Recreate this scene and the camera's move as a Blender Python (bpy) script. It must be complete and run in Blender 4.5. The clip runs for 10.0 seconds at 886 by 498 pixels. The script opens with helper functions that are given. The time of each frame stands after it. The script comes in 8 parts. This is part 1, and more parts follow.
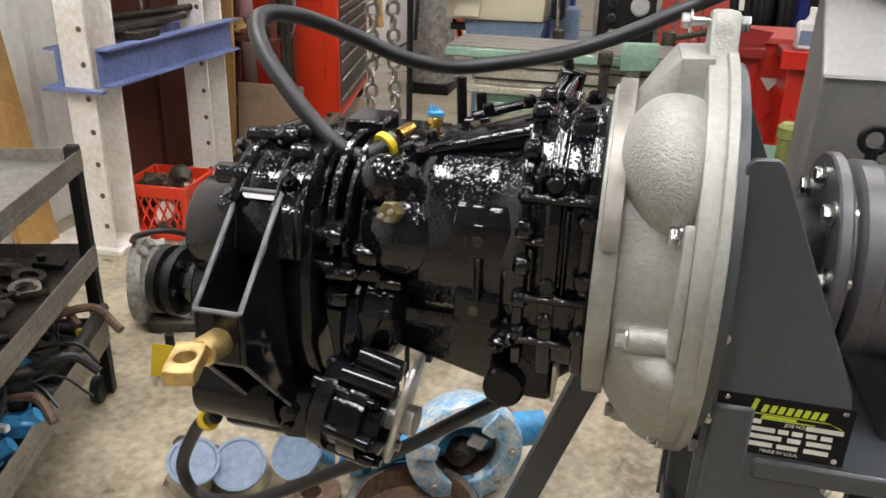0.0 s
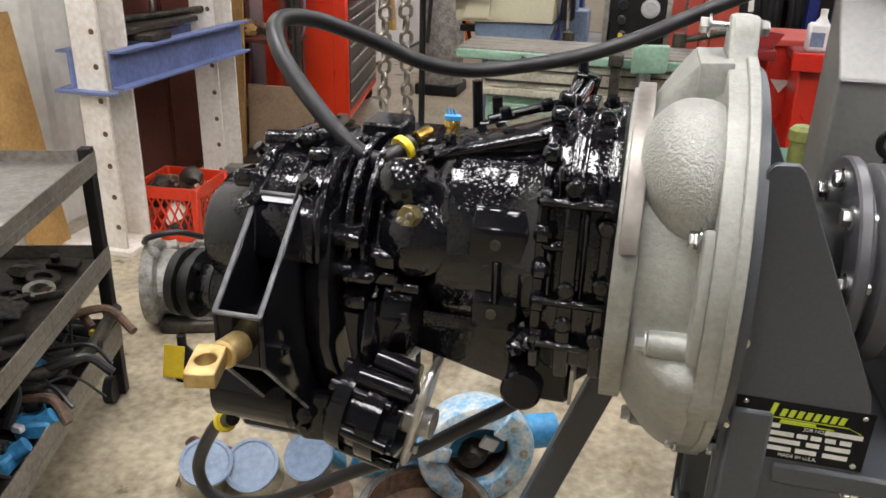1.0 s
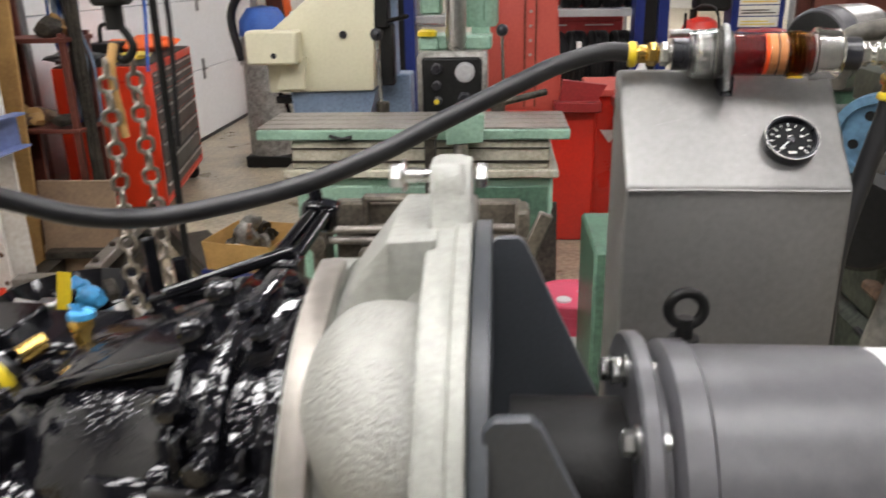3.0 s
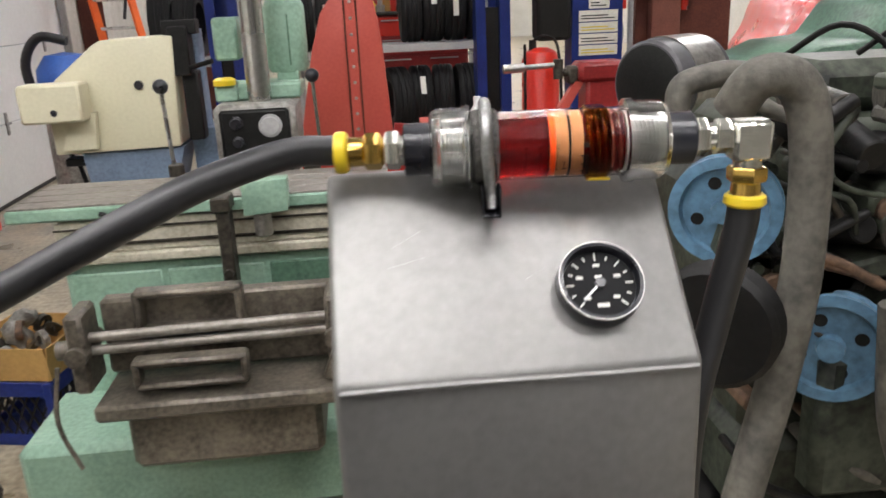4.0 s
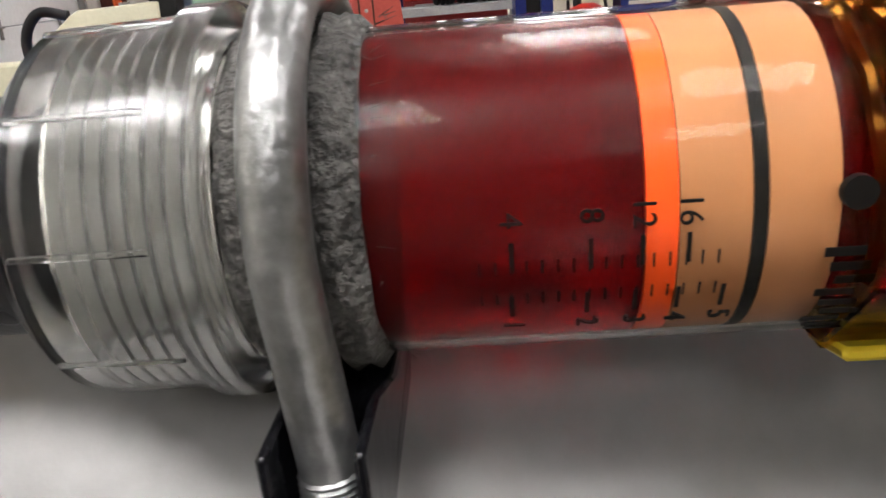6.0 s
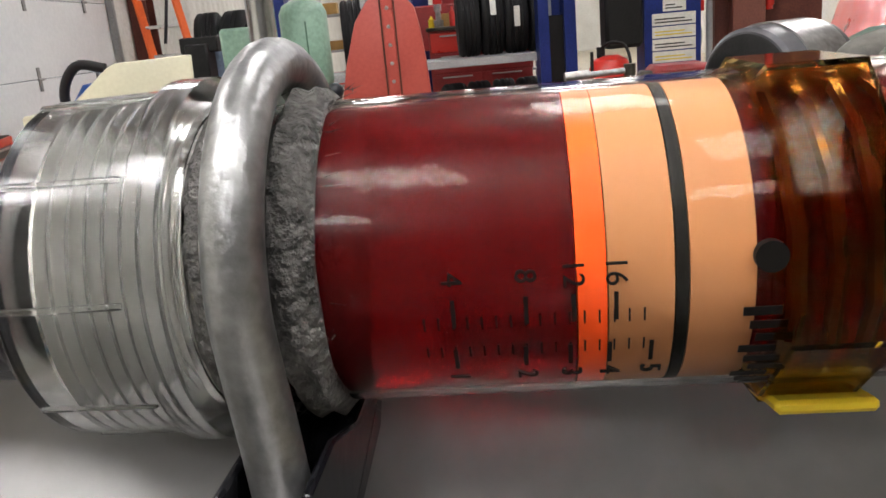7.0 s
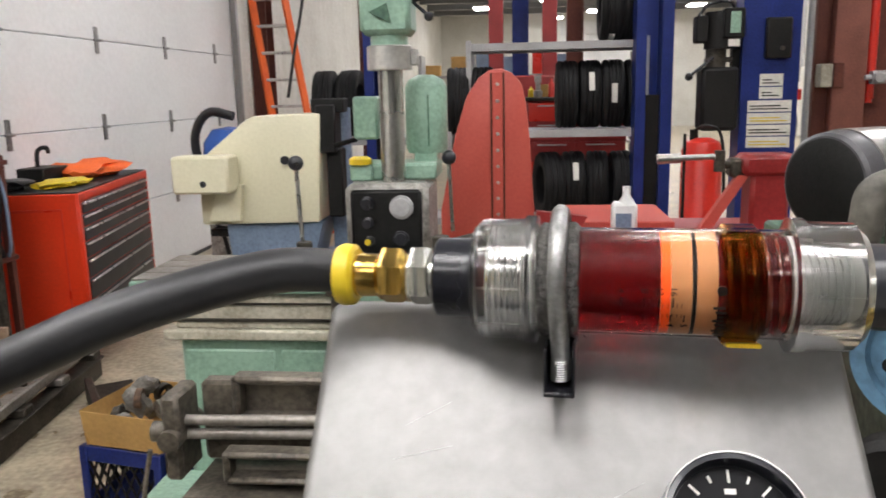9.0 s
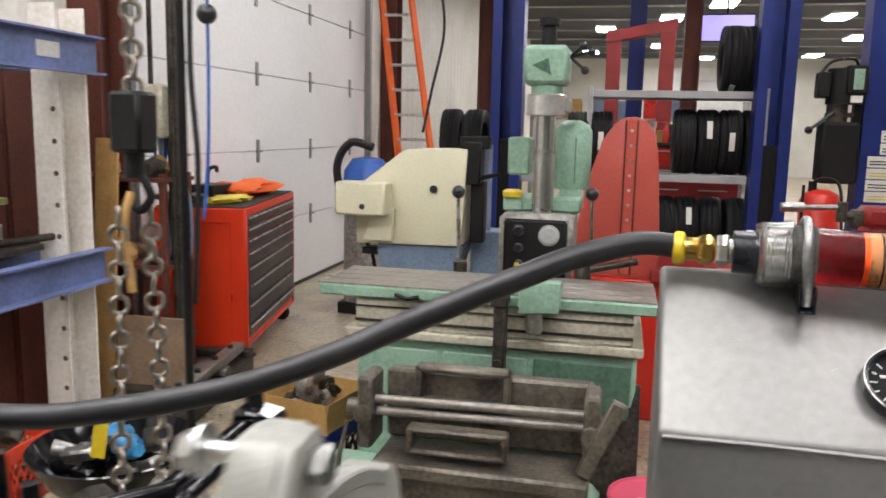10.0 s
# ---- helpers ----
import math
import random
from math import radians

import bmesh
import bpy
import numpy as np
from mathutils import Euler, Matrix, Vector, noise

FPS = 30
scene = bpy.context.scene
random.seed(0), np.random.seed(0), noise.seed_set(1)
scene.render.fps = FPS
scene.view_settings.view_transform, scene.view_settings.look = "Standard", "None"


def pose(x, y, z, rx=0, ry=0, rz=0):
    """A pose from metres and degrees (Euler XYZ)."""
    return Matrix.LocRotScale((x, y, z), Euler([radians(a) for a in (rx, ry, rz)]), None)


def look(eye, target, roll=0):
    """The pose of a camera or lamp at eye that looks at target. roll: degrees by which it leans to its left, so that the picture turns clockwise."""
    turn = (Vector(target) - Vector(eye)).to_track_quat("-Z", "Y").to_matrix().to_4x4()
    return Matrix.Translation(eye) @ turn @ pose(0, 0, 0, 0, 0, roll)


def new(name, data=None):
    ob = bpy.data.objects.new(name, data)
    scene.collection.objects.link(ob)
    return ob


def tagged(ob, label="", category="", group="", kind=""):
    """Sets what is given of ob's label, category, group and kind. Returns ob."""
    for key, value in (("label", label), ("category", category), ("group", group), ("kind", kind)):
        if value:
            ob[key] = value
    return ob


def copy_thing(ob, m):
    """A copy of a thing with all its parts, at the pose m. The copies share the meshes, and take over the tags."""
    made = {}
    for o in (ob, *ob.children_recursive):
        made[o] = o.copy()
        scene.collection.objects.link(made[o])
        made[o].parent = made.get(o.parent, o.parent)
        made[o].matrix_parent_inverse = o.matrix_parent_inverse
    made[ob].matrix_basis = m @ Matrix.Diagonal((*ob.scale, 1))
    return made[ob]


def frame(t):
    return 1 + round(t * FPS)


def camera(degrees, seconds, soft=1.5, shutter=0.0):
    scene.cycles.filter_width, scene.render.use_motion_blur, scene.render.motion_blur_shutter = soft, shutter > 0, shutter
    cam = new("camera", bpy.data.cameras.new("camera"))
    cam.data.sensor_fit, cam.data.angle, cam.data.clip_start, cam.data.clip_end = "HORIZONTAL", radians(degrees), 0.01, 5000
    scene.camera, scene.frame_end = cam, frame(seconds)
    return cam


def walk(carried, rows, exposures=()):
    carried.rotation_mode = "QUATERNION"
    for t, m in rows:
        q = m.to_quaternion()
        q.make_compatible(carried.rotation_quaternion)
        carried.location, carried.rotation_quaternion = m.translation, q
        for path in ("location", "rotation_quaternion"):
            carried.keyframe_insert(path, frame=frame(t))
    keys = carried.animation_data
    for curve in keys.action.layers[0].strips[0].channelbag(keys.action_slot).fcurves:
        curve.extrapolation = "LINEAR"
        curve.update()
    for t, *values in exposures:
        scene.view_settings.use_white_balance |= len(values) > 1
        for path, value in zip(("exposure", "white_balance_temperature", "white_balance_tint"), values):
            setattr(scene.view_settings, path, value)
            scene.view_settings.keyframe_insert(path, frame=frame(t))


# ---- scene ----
cam = camera(58.3, 10.0, soft=1.6, shutter=0.3)
PATH = [
    (0, (0.303, 0.070, 1.541), (-0.119, 1.863, 0.761), 1.7),
    (0.5, (0.298, 0.058, 1.547), (-0.135, 1.849, 0.767), 1.7),
    (1, (0.289, 0.064, 1.545), (-0.150, 1.854, 0.767), 1.6),
    (1.5, (0.276, 0.077, 1.544), (-0.147, 1.874, 0.773), 1.2),
    (2, (0.275, 0.115, 1.550), (-0.114, 1.925, 0.793), 0.7),
    (2.3, (0.304, 0.189, 1.569), (-0.055, 2.010, 0.824), 0.1),
    (2.5, (0.339, 0.276, 1.583), (0.030, 2.114, 0.859), -0.7),
    (3, (0.441, 0.494, 1.587), (0.299, 2.376, 0.925), -1.1),
    (3.2, (0.484, 0.590, 1.585), (0.426, 2.485, 0.946), -1.5),
    (4.3, (0.718, 1.146, 1.594), (0.907, 3.045, 0.995), -2.7),
    (4.5, (0.748, 1.249, 1.579), (0.890, 3.150, 0.973), -3.0),
    (5, (0.750, 1.423, 1.529), (0.812, 3.325, 0.914), -3.7),
    (5.5, (0.756, 1.505, 1.513), (0.803, 3.410, 0.903), -3.8),
    (6, (0.772, 1.526, 1.506), (0.814, 3.413, 0.843), -5.1),
    (6.2, (0.780, 1.521, 1.507), (0.795, 3.434, 0.925), -5.3),
    (7.5, (0.786, 1.512, 1.510), (0.766, 3.439, 0.976), -5.1),
    (8, (0.788, 1.478, 1.518), (0.742, 3.413, 1.014), -4.5),
    (8.5, (0.762, 1.359, 1.556), (0.685, 3.307, 1.108), -2.5),
    (9, (0.734, 1.229, 1.574), (0.533, 3.180, 1.184), -1.3),
    (9.5, (0.685, 1.086, 1.576), (0.335, 3.025, 1.236), 0.4),
    (10, (0.563, 0.786, 1.592), (0.137, 2.717, 1.291), 1.3),
]
walk(cam, [(t, look(eye, target, roll)) for t, eye, target, roll in PATH])

# ---- world and light ----
world = bpy.data.worlds.new("workshop_air")
scene.world = world
world.use_nodes = True
world.node_tree.nodes["Background"].inputs[0].default_value = (0.75, 0.82, 0.9, 1)
world.node_tree.nodes["Background"].inputs[1].default_value = 0.25
scene.view_settings.exposure = 0.0
LAMP_POWER = 32.0

# ---- materials ----
def mat(name, a, b=None, rough=0.5, metal=0.0, coarse=4.0, fine=60.0, bump=0.1, bump_scale=120.0, spread=0.12, coat=0.0, random_tint=0.0):
    """Two colours mixed by coarse and fine noise, uneven gloss and a fine relief."""
    m = bpy.data.materials.new(name)
    m.use_nodes = True
    nt = m.node_tree
    bs = nt.nodes["Principled BSDF"]
    b = b or tuple(c * 0.72 for c in a)
    tc = nt.nodes.new("ShaderNodeTexCoord")
    def tex(scale, detail):
        n = nt.nodes.new("ShaderNodeTexNoise")
        n.inputs["Scale"].default_value, n.inputs["Detail"].default_value = scale, detail
        nt.links.new(tc.outputs["Object"], n.inputs["Vector"])
        return n
    n1, n2 = tex(coarse, 6), tex(fine, 4)
    add = nt.nodes.new("ShaderNodeMath")
    add.operation = "MULTIPLY_ADD"
    add.inputs[1].default_value = 0.45
    nt.links.new(n2.outputs["Fac"], add.inputs[0])
    mul = nt.nodes.new("ShaderNodeMath")
    mul.operation = "MULTIPLY"
    mul.inputs[1].default_value = 0.55
    nt.links.new(n1.outputs["Fac"], mul.inputs[0])
    nt.links.new(mul.outputs[0], add.inputs[2])
    ramp = nt.nodes.new("ShaderNodeValToRGB")
    ramp.color_ramp.elements[0].position, ramp.color_ramp.elements[1].position = 0.36, 0.62
    ramp.color_ramp.elements[0].color, ramp.color_ramp.elements[1].color = (*b, 1), (*a, 1)
    nt.links.new(add.outputs[0], ramp.inputs[0])
    out = ramp.outputs[0]
    if random_tint:
        info, hsv, rng = nt.nodes.new("ShaderNodeObjectInfo"), nt.nodes.new("ShaderNodeHueSaturation"), nt.nodes.new("ShaderNodeMapRange")
        rng.inputs[3].default_value, rng.inputs[4].default_value = 1 - random_tint, 1 + random_tint
        nt.links.new(info.outputs["Random"], rng.inputs[0])
        nt.links.new(rng.outputs[0], hsv.inputs["Value"])
        nt.links.new(out, hsv.inputs["Color"])
        out = hsv.outputs[0]
    nt.links.new(out, bs.inputs["Base Color"])
    r = nt.nodes.new("ShaderNodeMapRange")
    r.inputs[3].default_value, r.inputs[4].default_value = max(0.02, rough - spread), min(1, rough + spread)
    nt.links.new(n1.outputs["Fac"], r.inputs[0])
    nt.links.new(r.outputs[0], bs.inputs["Roughness"])
    bs.inputs["Metallic"].default_value = metal
    bs.inputs["Coat Weight"].default_value = coat
    bs.inputs["Coat Roughness"].default_value = 0.06
    if bump:
        nb = tex(bump_scale, 3)
        bp = nt.nodes.new("ShaderNodeBump")
        bp.inputs["Strength"].default_value, bp.inputs["Distance"].default_value = bump, 0.004
        nt.links.new(nb.outputs["Fac"], bp.inputs["Height"])
        nt.links.new(bp.outputs[0], bs.inputs["Normal"])
    return m

def clear(name, tint, rough=0.05, ior=1.45, weight=1.0):
    m = bpy.data.materials.new(name)
    m.use_nodes = True
    bs = m.node_tree.nodes["Principled BSDF"]
    bs.inputs["Base Color"].default_value = (*tint, 1)
    bs.inputs["Roughness"].default_value = rough
    bs.inputs["IOR"].default_value = ior
    bs.inputs["Transmission Weight"].default_value = weight
    return m

def glow(name, colour, strength):
    m = bpy.data.materials.new(name)
    m.use_nodes = True
    bs = m.node_tree.nodes["Principled BSDF"]
    bs.inputs["Base Color"].default_value = (0.8, 0.8, 0.8, 1)
    bs.inputs["Emission Color"].default_value = (*colour, 1)
    bs.inputs["Emission Strength"].default_value = strength
    return m

CONCRETE = mat("stained_concrete", (0.50, 0.435, 0.315), (0.19, 0.155, 0.105), rough=0.34, coarse=3.6, fine=30, bump=0.12, bump_scale=40, spread=0.22)
WALL = mat("white_liner", (0.78, 0.77, 0.72), (0.62, 0.6, 0.54), rough=0.5, coarse=1.2, fine=20, bump=0.03)
DOOR = mat("white_door_panel", (0.83, 0.84, 0.84), (0.74, 0.75, 0.75), rough=0.45, coarse=0.8, fine=30, bump=0.05, bump_scale=200)
CEIL = mat("grey_roof_deck", (0.26, 0.26, 0.26), (0.17, 0.17, 0.17), rough=0.7, coarse=0.7, bump=0.0)
GLOSS = mat("gloss_black_paint", (0.006, 0.006, 0.008), (0.003, 0.003, 0.004), rough=0.06, coarse=6, fine=90, bump=0.30, bump_scale=190, spread=0.02)
def pebbled(m, scale, lo, hi, strength):
    """Turns a paint's relief into scattered small pebbles on an otherwise smooth coat."""
    nt = m.node_tree
    bp = [n for n in nt.nodes if n.type == "BUMP"][0]
    tc = [n for n in nt.nodes if n.type == "TEX_COORD"][0]
    v, r = nt.nodes.new("ShaderNodeTexVoronoi"), nt.nodes.new("ShaderNodeMapRange")
    v.inputs["Scale"].default_value = scale
    r.inputs[1].default_value, r.inputs[2].default_value = lo, hi
    r.inputs[3].default_value, r.inputs[4].default_value = 1.0, 0.0
    r.interpolation_type = "SMOOTHSTEP"
    nt.links.new(tc.outputs["Object"], v.inputs["Vector"])
    nt.links.new(v.outputs["Distance"], r.inputs[0])
    w, k = nt.nodes.new("ShaderNodeTexNoise"), nt.nodes.new("ShaderNodeMath")
    w.inputs["Scale"].default_value, w.inputs["Detail"].default_value = 42, 2
    k.operation, k.inputs[1].default_value = "MULTIPLY_ADD", 1.3
    nt.links.new(tc.outputs["Object"], w.inputs["Vector"])
    nt.links.new(w.outputs["Fac"], k.inputs[0])
    nt.links.new(r.outputs[0], k.inputs[2])
    nt.links.new(k.outputs[0], bp.inputs["Height"])
    bp.inputs["Strength"].default_value = strength
pebbled(GLOSS, 200, 0.02, 0.46, 0.14)
GLOSS.node_tree.nodes["Principled BSDF"].inputs["Specular IOR Level"].default_value = 0.55
# lighter grey for the black arm rims: ceiling reflection put into the colour
RIMSHEEN = mat("black_rim_sheen", (0.19, 0.19, 0.2), (0.07, 0.07, 0.075), rough=0.3, coarse=20, bump=0.1)
SMOOTHBLACK = mat("smooth_black_paint", (0.008, 0.008, 0.01), (0.004, 0.004, 0.005), rough=0.09, bump=0.05, bump_scale=110, spread=0.05)
BLACKIRON = mat("dull_black_iron", (0.011, 0.0105, 0.010), (0.004, 0.004, 0.004), rough=0.5, bump=0.2, bump_scale=150)
RUBBER = mat("black_hose_rubber", (0.014, 0.014, 0.0155), (0.008, 0.008, 0.009), rough=0.42, coarse=8, bump=0.06, bump_scale=300)
TYRE = mat("tyre_rubber", (0.012, 0.012, 0.013), (0.007, 0.007, 0.007), rough=0.65, bump=0.2)
SLATE = mat("slate_grey_paint", (0.062, 0.068, 0.078), (0.048, 0.053, 0.06), rough=0.38, coarse=3, fine=200, bump=0.05, bump_scale=600)
MOTORGREY = mat("dark_grey_motor_paint", (0.09, 0.088, 0.095), (0.065, 0.063, 0.068), rough=0.36, bump=0.04, bump_scale=300)
CAST = mat("cast_aluminium", (0.345, 0.348, 0.318), (0.26, 0.262, 0.238), rough=0.5, metal=0.35, coarse=9, fine=120, bump=0.22, bump_scale=260, spread=0.12)
ROUGHCAST = mat("pebbled_aluminium", (0.375, 0.376, 0.345), (0.29, 0.29, 0.265), rough=0.5, metal=0.35, coarse=12, fine=120, bump=0.65, bump_scale=280)
MACHINED = mat("machined_aluminium", (0.66, 0.65, 0.62), (0.5, 0.49, 0.47), rough=0.3, metal=0.8, coarse=20, bump=0.05)
TANKMETAL = mat("brushed_aluminium_sheet", (0.225, 0.221, 0.214), (0.18, 0.176, 0.17), rough=0.46, metal=0.62, coarse=7, fine=90, bump=0.02, bump_scale=400, spread=0.1)
STEEL = mat("worn_steel", (0.5, 0.49, 0.47), (0.3, 0.29, 0.27), rough=0.35, metal=0.9, coarse=20, bump=0.08)
GALV = mat("galvanised_steel", (0.36, 0.36, 0.355), (0.2, 0.2, 0.195), rough=0.36, metal=0.85, coarse=60, fine=300, bump=0.12, bump_scale=300)
CHROME = mat("bright_zinc", (0.58, 0.58, 0.56), (0.42, 0.42, 0.40), rough=0.27, metal=1.0, bump=0.03)
NICKEL = mat("plated_fitting", (0.68, 0.68, 0.62), (0.55, 0.55, 0.48), rough=0.22, metal=0.9, coarse=40, bump=0.02)
BRASS = mat("yellow_brass", (0.72, 0.49, 0.14), (0.5, 0.32, 0.08), rough=0.24, metal=1.0, coarse=40, bump=0.03)
PADMETAL = mat("rubbed_aluminium_pad", (0.27, 0.25, 0.225), (0.19, 0.17, 0.15), rough=0.42, metal=0.6, coarse=16, bump=0.06)
OLDBRASS = mat("dull_brass", (0.36, 0.29, 0.13), (0.2, 0.15, 0.07), rough=0.35, metal=0.8, coarse=40, bump=0.05)
GOLDLUG = mat("gold_zinc_forging", (0.6, 0.45, 0.2), (0.38, 0.26, 0.1), rough=0.35, metal=0.8, coarse=30, bump=0.1)
YELLOW = mat("yellow_plastic", (0.70, 0.52, 0.02), (0.58, 0.42, 0.02), rough=0.4, bump=0.02)
BLACKPVC = mat("black_pvc", (0.012, 0.013, 0.018), (0.008, 0.008, 0.011), rough=0.3, coarse=20, bump=0.06, bump_scale=200)
CLEARCAP = clear("clear_polycarbonate", (1.0, 1.0, 0.98), 0.14, 1.40)
FROSTED = mat("frosted_spigot", (0.5, 0.5, 0.48), (0.36, 0.36, 0.34), rough=0.35, coarse=30, bump=0.1)
ENGINEBLUE = mat("dirty_pulley_blue", (0.12, 0.25, 0.38), (0.06, 0.12, 0.18), rough=0.5, coarse=14, bump=0.15)
DUSTYPIPE = mat("dusty_pipe", (0.135, 0.125, 0.105), (0.05, 0.047, 0.04), rough=0.7, coarse=12, bump=0.3)
TUBEWALL = clear("tube_wall_acrylic", (0.98, 0.96, 0.93), 0.03, 1.10)
YELLOWCLEAR = clear("amber_clear_plastic", (0.74, 0.50, 0.20), 0.06, 1.10, 1.0)
FLUID = mat("red_oil", (0.21, 0.004, 0.005), (0.17, 0.003, 0.004), rough=0.24, coarse=12, bump=0.0, spread=0.03)
FLUID.node_tree.nodes["Principled BSDF"].inputs["Transmission Weight"].default_value = 0.85
FLUID.node_tree.nodes["Principled BSDF"].inputs["IOR"].default_value = 1.24
FLUIDTHIN = mat("brown_oil_over_spring", (0.085, 0.016, 0.008), (0.04, 0.007, 0.005), rough=0.12, coarse=50, bump=0.0)
PEACH = mat("peach_label", (0.34, 0.145, 0.058), (0.30, 0.135, 0.058), rough=0.4, coarse=15, bump=0.0)
ORANGEGLOW = mat("orange_piston_edge", (0.85, 0.1, 0.015), (0.7, 0.06, 0.01), rough=0.3, bump=0.0)
SMOOTHBLACK.node_tree.nodes["Principled BSDF"].inputs["Specular IOR Level"].default_value = 0.34
for m in (PEACH, ORANGEGLOW):
    m.node_tree.nodes["Principled BSDF"].inputs["Specular IOR Level"].default_value = 0.12
FLUID.node_tree.nodes["Principled BSDF"].inputs["Specular IOR Level"].default_value = 0.05
FELT = mat("grey_felt", (0.15, 0.142, 0.13), (0.032, 0.03, 0.028), rough=0.95, coarse=60, fine=400, bump=1.0, bump_scale=500)
INK = mat("black_ink", (0.008, 0.007, 0.006), rough=0.5, bump=0)
INK.node_tree.nodes["Principled BSDF"].inputs["Specular IOR Level"].default_value = 0.1
WHITEINK = mat("white_print", (0.75, 0.74, 0.68), rough=0.5, bump=0)
LIME = mat("lime_print", (0.52, 0.62, 0.03), (0.42, 0.52, 0.03), rough=0.4, bump=0)
DIALBLACK = mat("dial_black", (0.008, 0.008, 0.009), rough=0.6, bump=0)
DIALBLACK.node_tree.nodes["Principled BSDF"].inputs["Specular IOR Level"].default_value = 0.15
GLASS = clear("clear_glass", (1, 1, 1), 0.0, 1.2)
GREEN = mat("pale_green_machine_paint", (0.30, 0.46, 0.35), (0.18, 0.29, 0.22), rough=0.4, coarse=5, fine=60, bump=0.05)
DARKGREEN = mat("dark_green_machine_paint", (0.1, 0.19, 0.13), (0.045, 0.08, 0.06), rough=0.4, coarse=5, bump=0.05)
ENGINEGREEN = mat("oily_engine_green", (0.065, 0.075, 0.055), (0.010, 0.011, 0.010), rough=0.5, coarse=9, fine=50, bump=0.3, bump_scale=60)
OLIVE = mat("olive_paint", (0.2, 0.21, 0.06), (0.1, 0.11, 0.03), rough=0.45, bump=0.1)
CREAM = mat("cream_machine_paint", (0.72, 0.68, 0.5), (0.64, 0.6, 0.43), rough=0.42, coarse=3, bump=0.03)
OLDCREAM = mat("oily_cream_paint", (0.55, 0.52, 0.42), (0.3, 0.27, 0.2), rough=0.5, coarse=6, bump=0.08)
RED = mat("red_enamel", (0.62, 0.028, 0.015), (0.5, 0.02, 0.012), rough=0.3, coarse=3, bump=0.03, coat=0.2)
ORANGERED = mat("orange_red_enamel", (0.72, 0.045, 0.012), (0.6, 0.035, 0.01), rough=0.32, coarse=3, bump=0.03, coat=0.2)
FADEDRED = mat("faded_red_paint", (0.5, 0.085, 0.06), (0.42, 0.06, 0.045), rough=0.5, coarse=3, bump=0.05)
DARKRED = mat("dark_red_paint", (0.3, 0.025, 0.025), (0.2, 0.015, 0.015), rough=0.4, coarse=4, bump=0.04)
RUSTBROWN = mat("worn_brown_red_paint", (0.24, 0.085, 0.06), (0.15, 0.05, 0.036), rough=0.5, coarse=4, bump=0.06)
BROWNSTEEL = mat("brown_red_steel", (0.14, 0.045, 0.03), (0.08, 0.025, 0.02), rough=0.55, coarse=3, bump=0.05)
BLUE = mat("lift_blue_paint", (0.018, 0.034, 0.18), (0.011, 0.02, 0.10), rough=0.35, coarse=3, bump=0.03)
BEAMBLUE = mat("worn_blue_press_paint", (0.17, 0.22, 0.44), (0.1, 0.13, 0.25), rough=0.5, coarse=6, fine=40, bump=0.1)
SKYBLUE = mat("sky_blue_paint", (0.06, 0.33, 0.62), (0.03, 0.15, 0.32), rough=0.4, coarse=12, bump=0.1)
PATCHBLUE = mat("chipped_blue_and_white_casting", (0.1, 0.38, 0.66), (0.75, 0.72, 0.62), rough=0.45, coarse=22, fine=80, bump=0.15)
GREYBLUE = mat("grey_blue_paint", (0.2, 0.27, 0.38), (0.12, 0.16, 0.23), rough=0.45, coarse=5, bump=0.05)
IVORY = mat("dirty_ivory_paint", (0.84, 0.81, 0.76), (0.64, 0.58, 0.50), rough=0.5, coarse=5, fine=40, bump=0.08)
PINK = mat("pink_plastic", (0.75, 0.1, 0.18), (0.66, 0.08, 0.15), rough=0.4, bump=0.02)
WHITEPL = mat("white_plastic", (0.78, 0.78, 0.77), (0.66, 0.66, 0.65), rough=0.4, bump=0.02)
CARD = mat("brown_cardboard", (0.5, 0.3, 0.1), (0.38, 0.22, 0.07), rough=0.8, coarse=8, bump=0.1)
WOOD = mat("bare_plank", (0.48, 0.29, 0.1), (0.33, 0.18, 0.06), rough=0.7, coarse=7, fine=60, bump=0.15)
PANEL = mat("old_brown_board", (0.26, 0.18, 0.11), (0.17, 0.11, 0.07), rough=0.6, coarse=6, bump=0.08)
RUST = mat("rusty_iron", (0.2, 0.12, 0.075), (0.06, 0.04, 0.03), rough=0.65, metal=0.3, coarse=20, bump=0.3)
GREASY = mat("greasy_grey_iron", (0.08, 0.07, 0.056), (0.014, 0.0125, 0.0105), rough=0.45, metal=0.4, coarse=9, bump=0.25)
OILYCAST = mat("oily_brown_casting", (0.19, 0.165, 0.13), (0.05, 0.043, 0.035), rough=0.42, metal=0.35, coarse=8, bump=0.2)
CHAINSTEEL = mat("rubbed_chain_steel", (0.34, 0.31, 0.27), (0.13, 0.11, 0.09), rough=0.36, metal=0.8, coarse=40, bump=0.1)
GREYALLOY = mat("oxidised_alloy", (0.36, 0.35, 0.32), (0.14, 0.13, 0.12), rough=0.55, metal=0.4, coarse=20, bump=0.9, bump_scale=35)
TRAYSTEEL = mat("scuffed_bench_steel", (0.3, 0.28, 0.25), (0.15, 0.13, 0.11), rough=0.42, metal=0.5, coarse=6, bump=0.08)
GREYSTEEL = mat("grey_shelf_paint", (0.4, 0.4, 0.4), (0.28, 0.28, 0.28), rough=0.5, bump=0.03)
DRAWER = mat("dark_drawer_front", (0.055, 0.055, 0.054), (0.036, 0.036, 0.036), rough=0.35, metal=0.3, bump=0.02)
ORANGE = mat("hi_vis_orange", (0.9, 0.16, 0.02), (0.75, 0.1, 0.01), rough=0.6, bump=0.3, bump_scale=60)
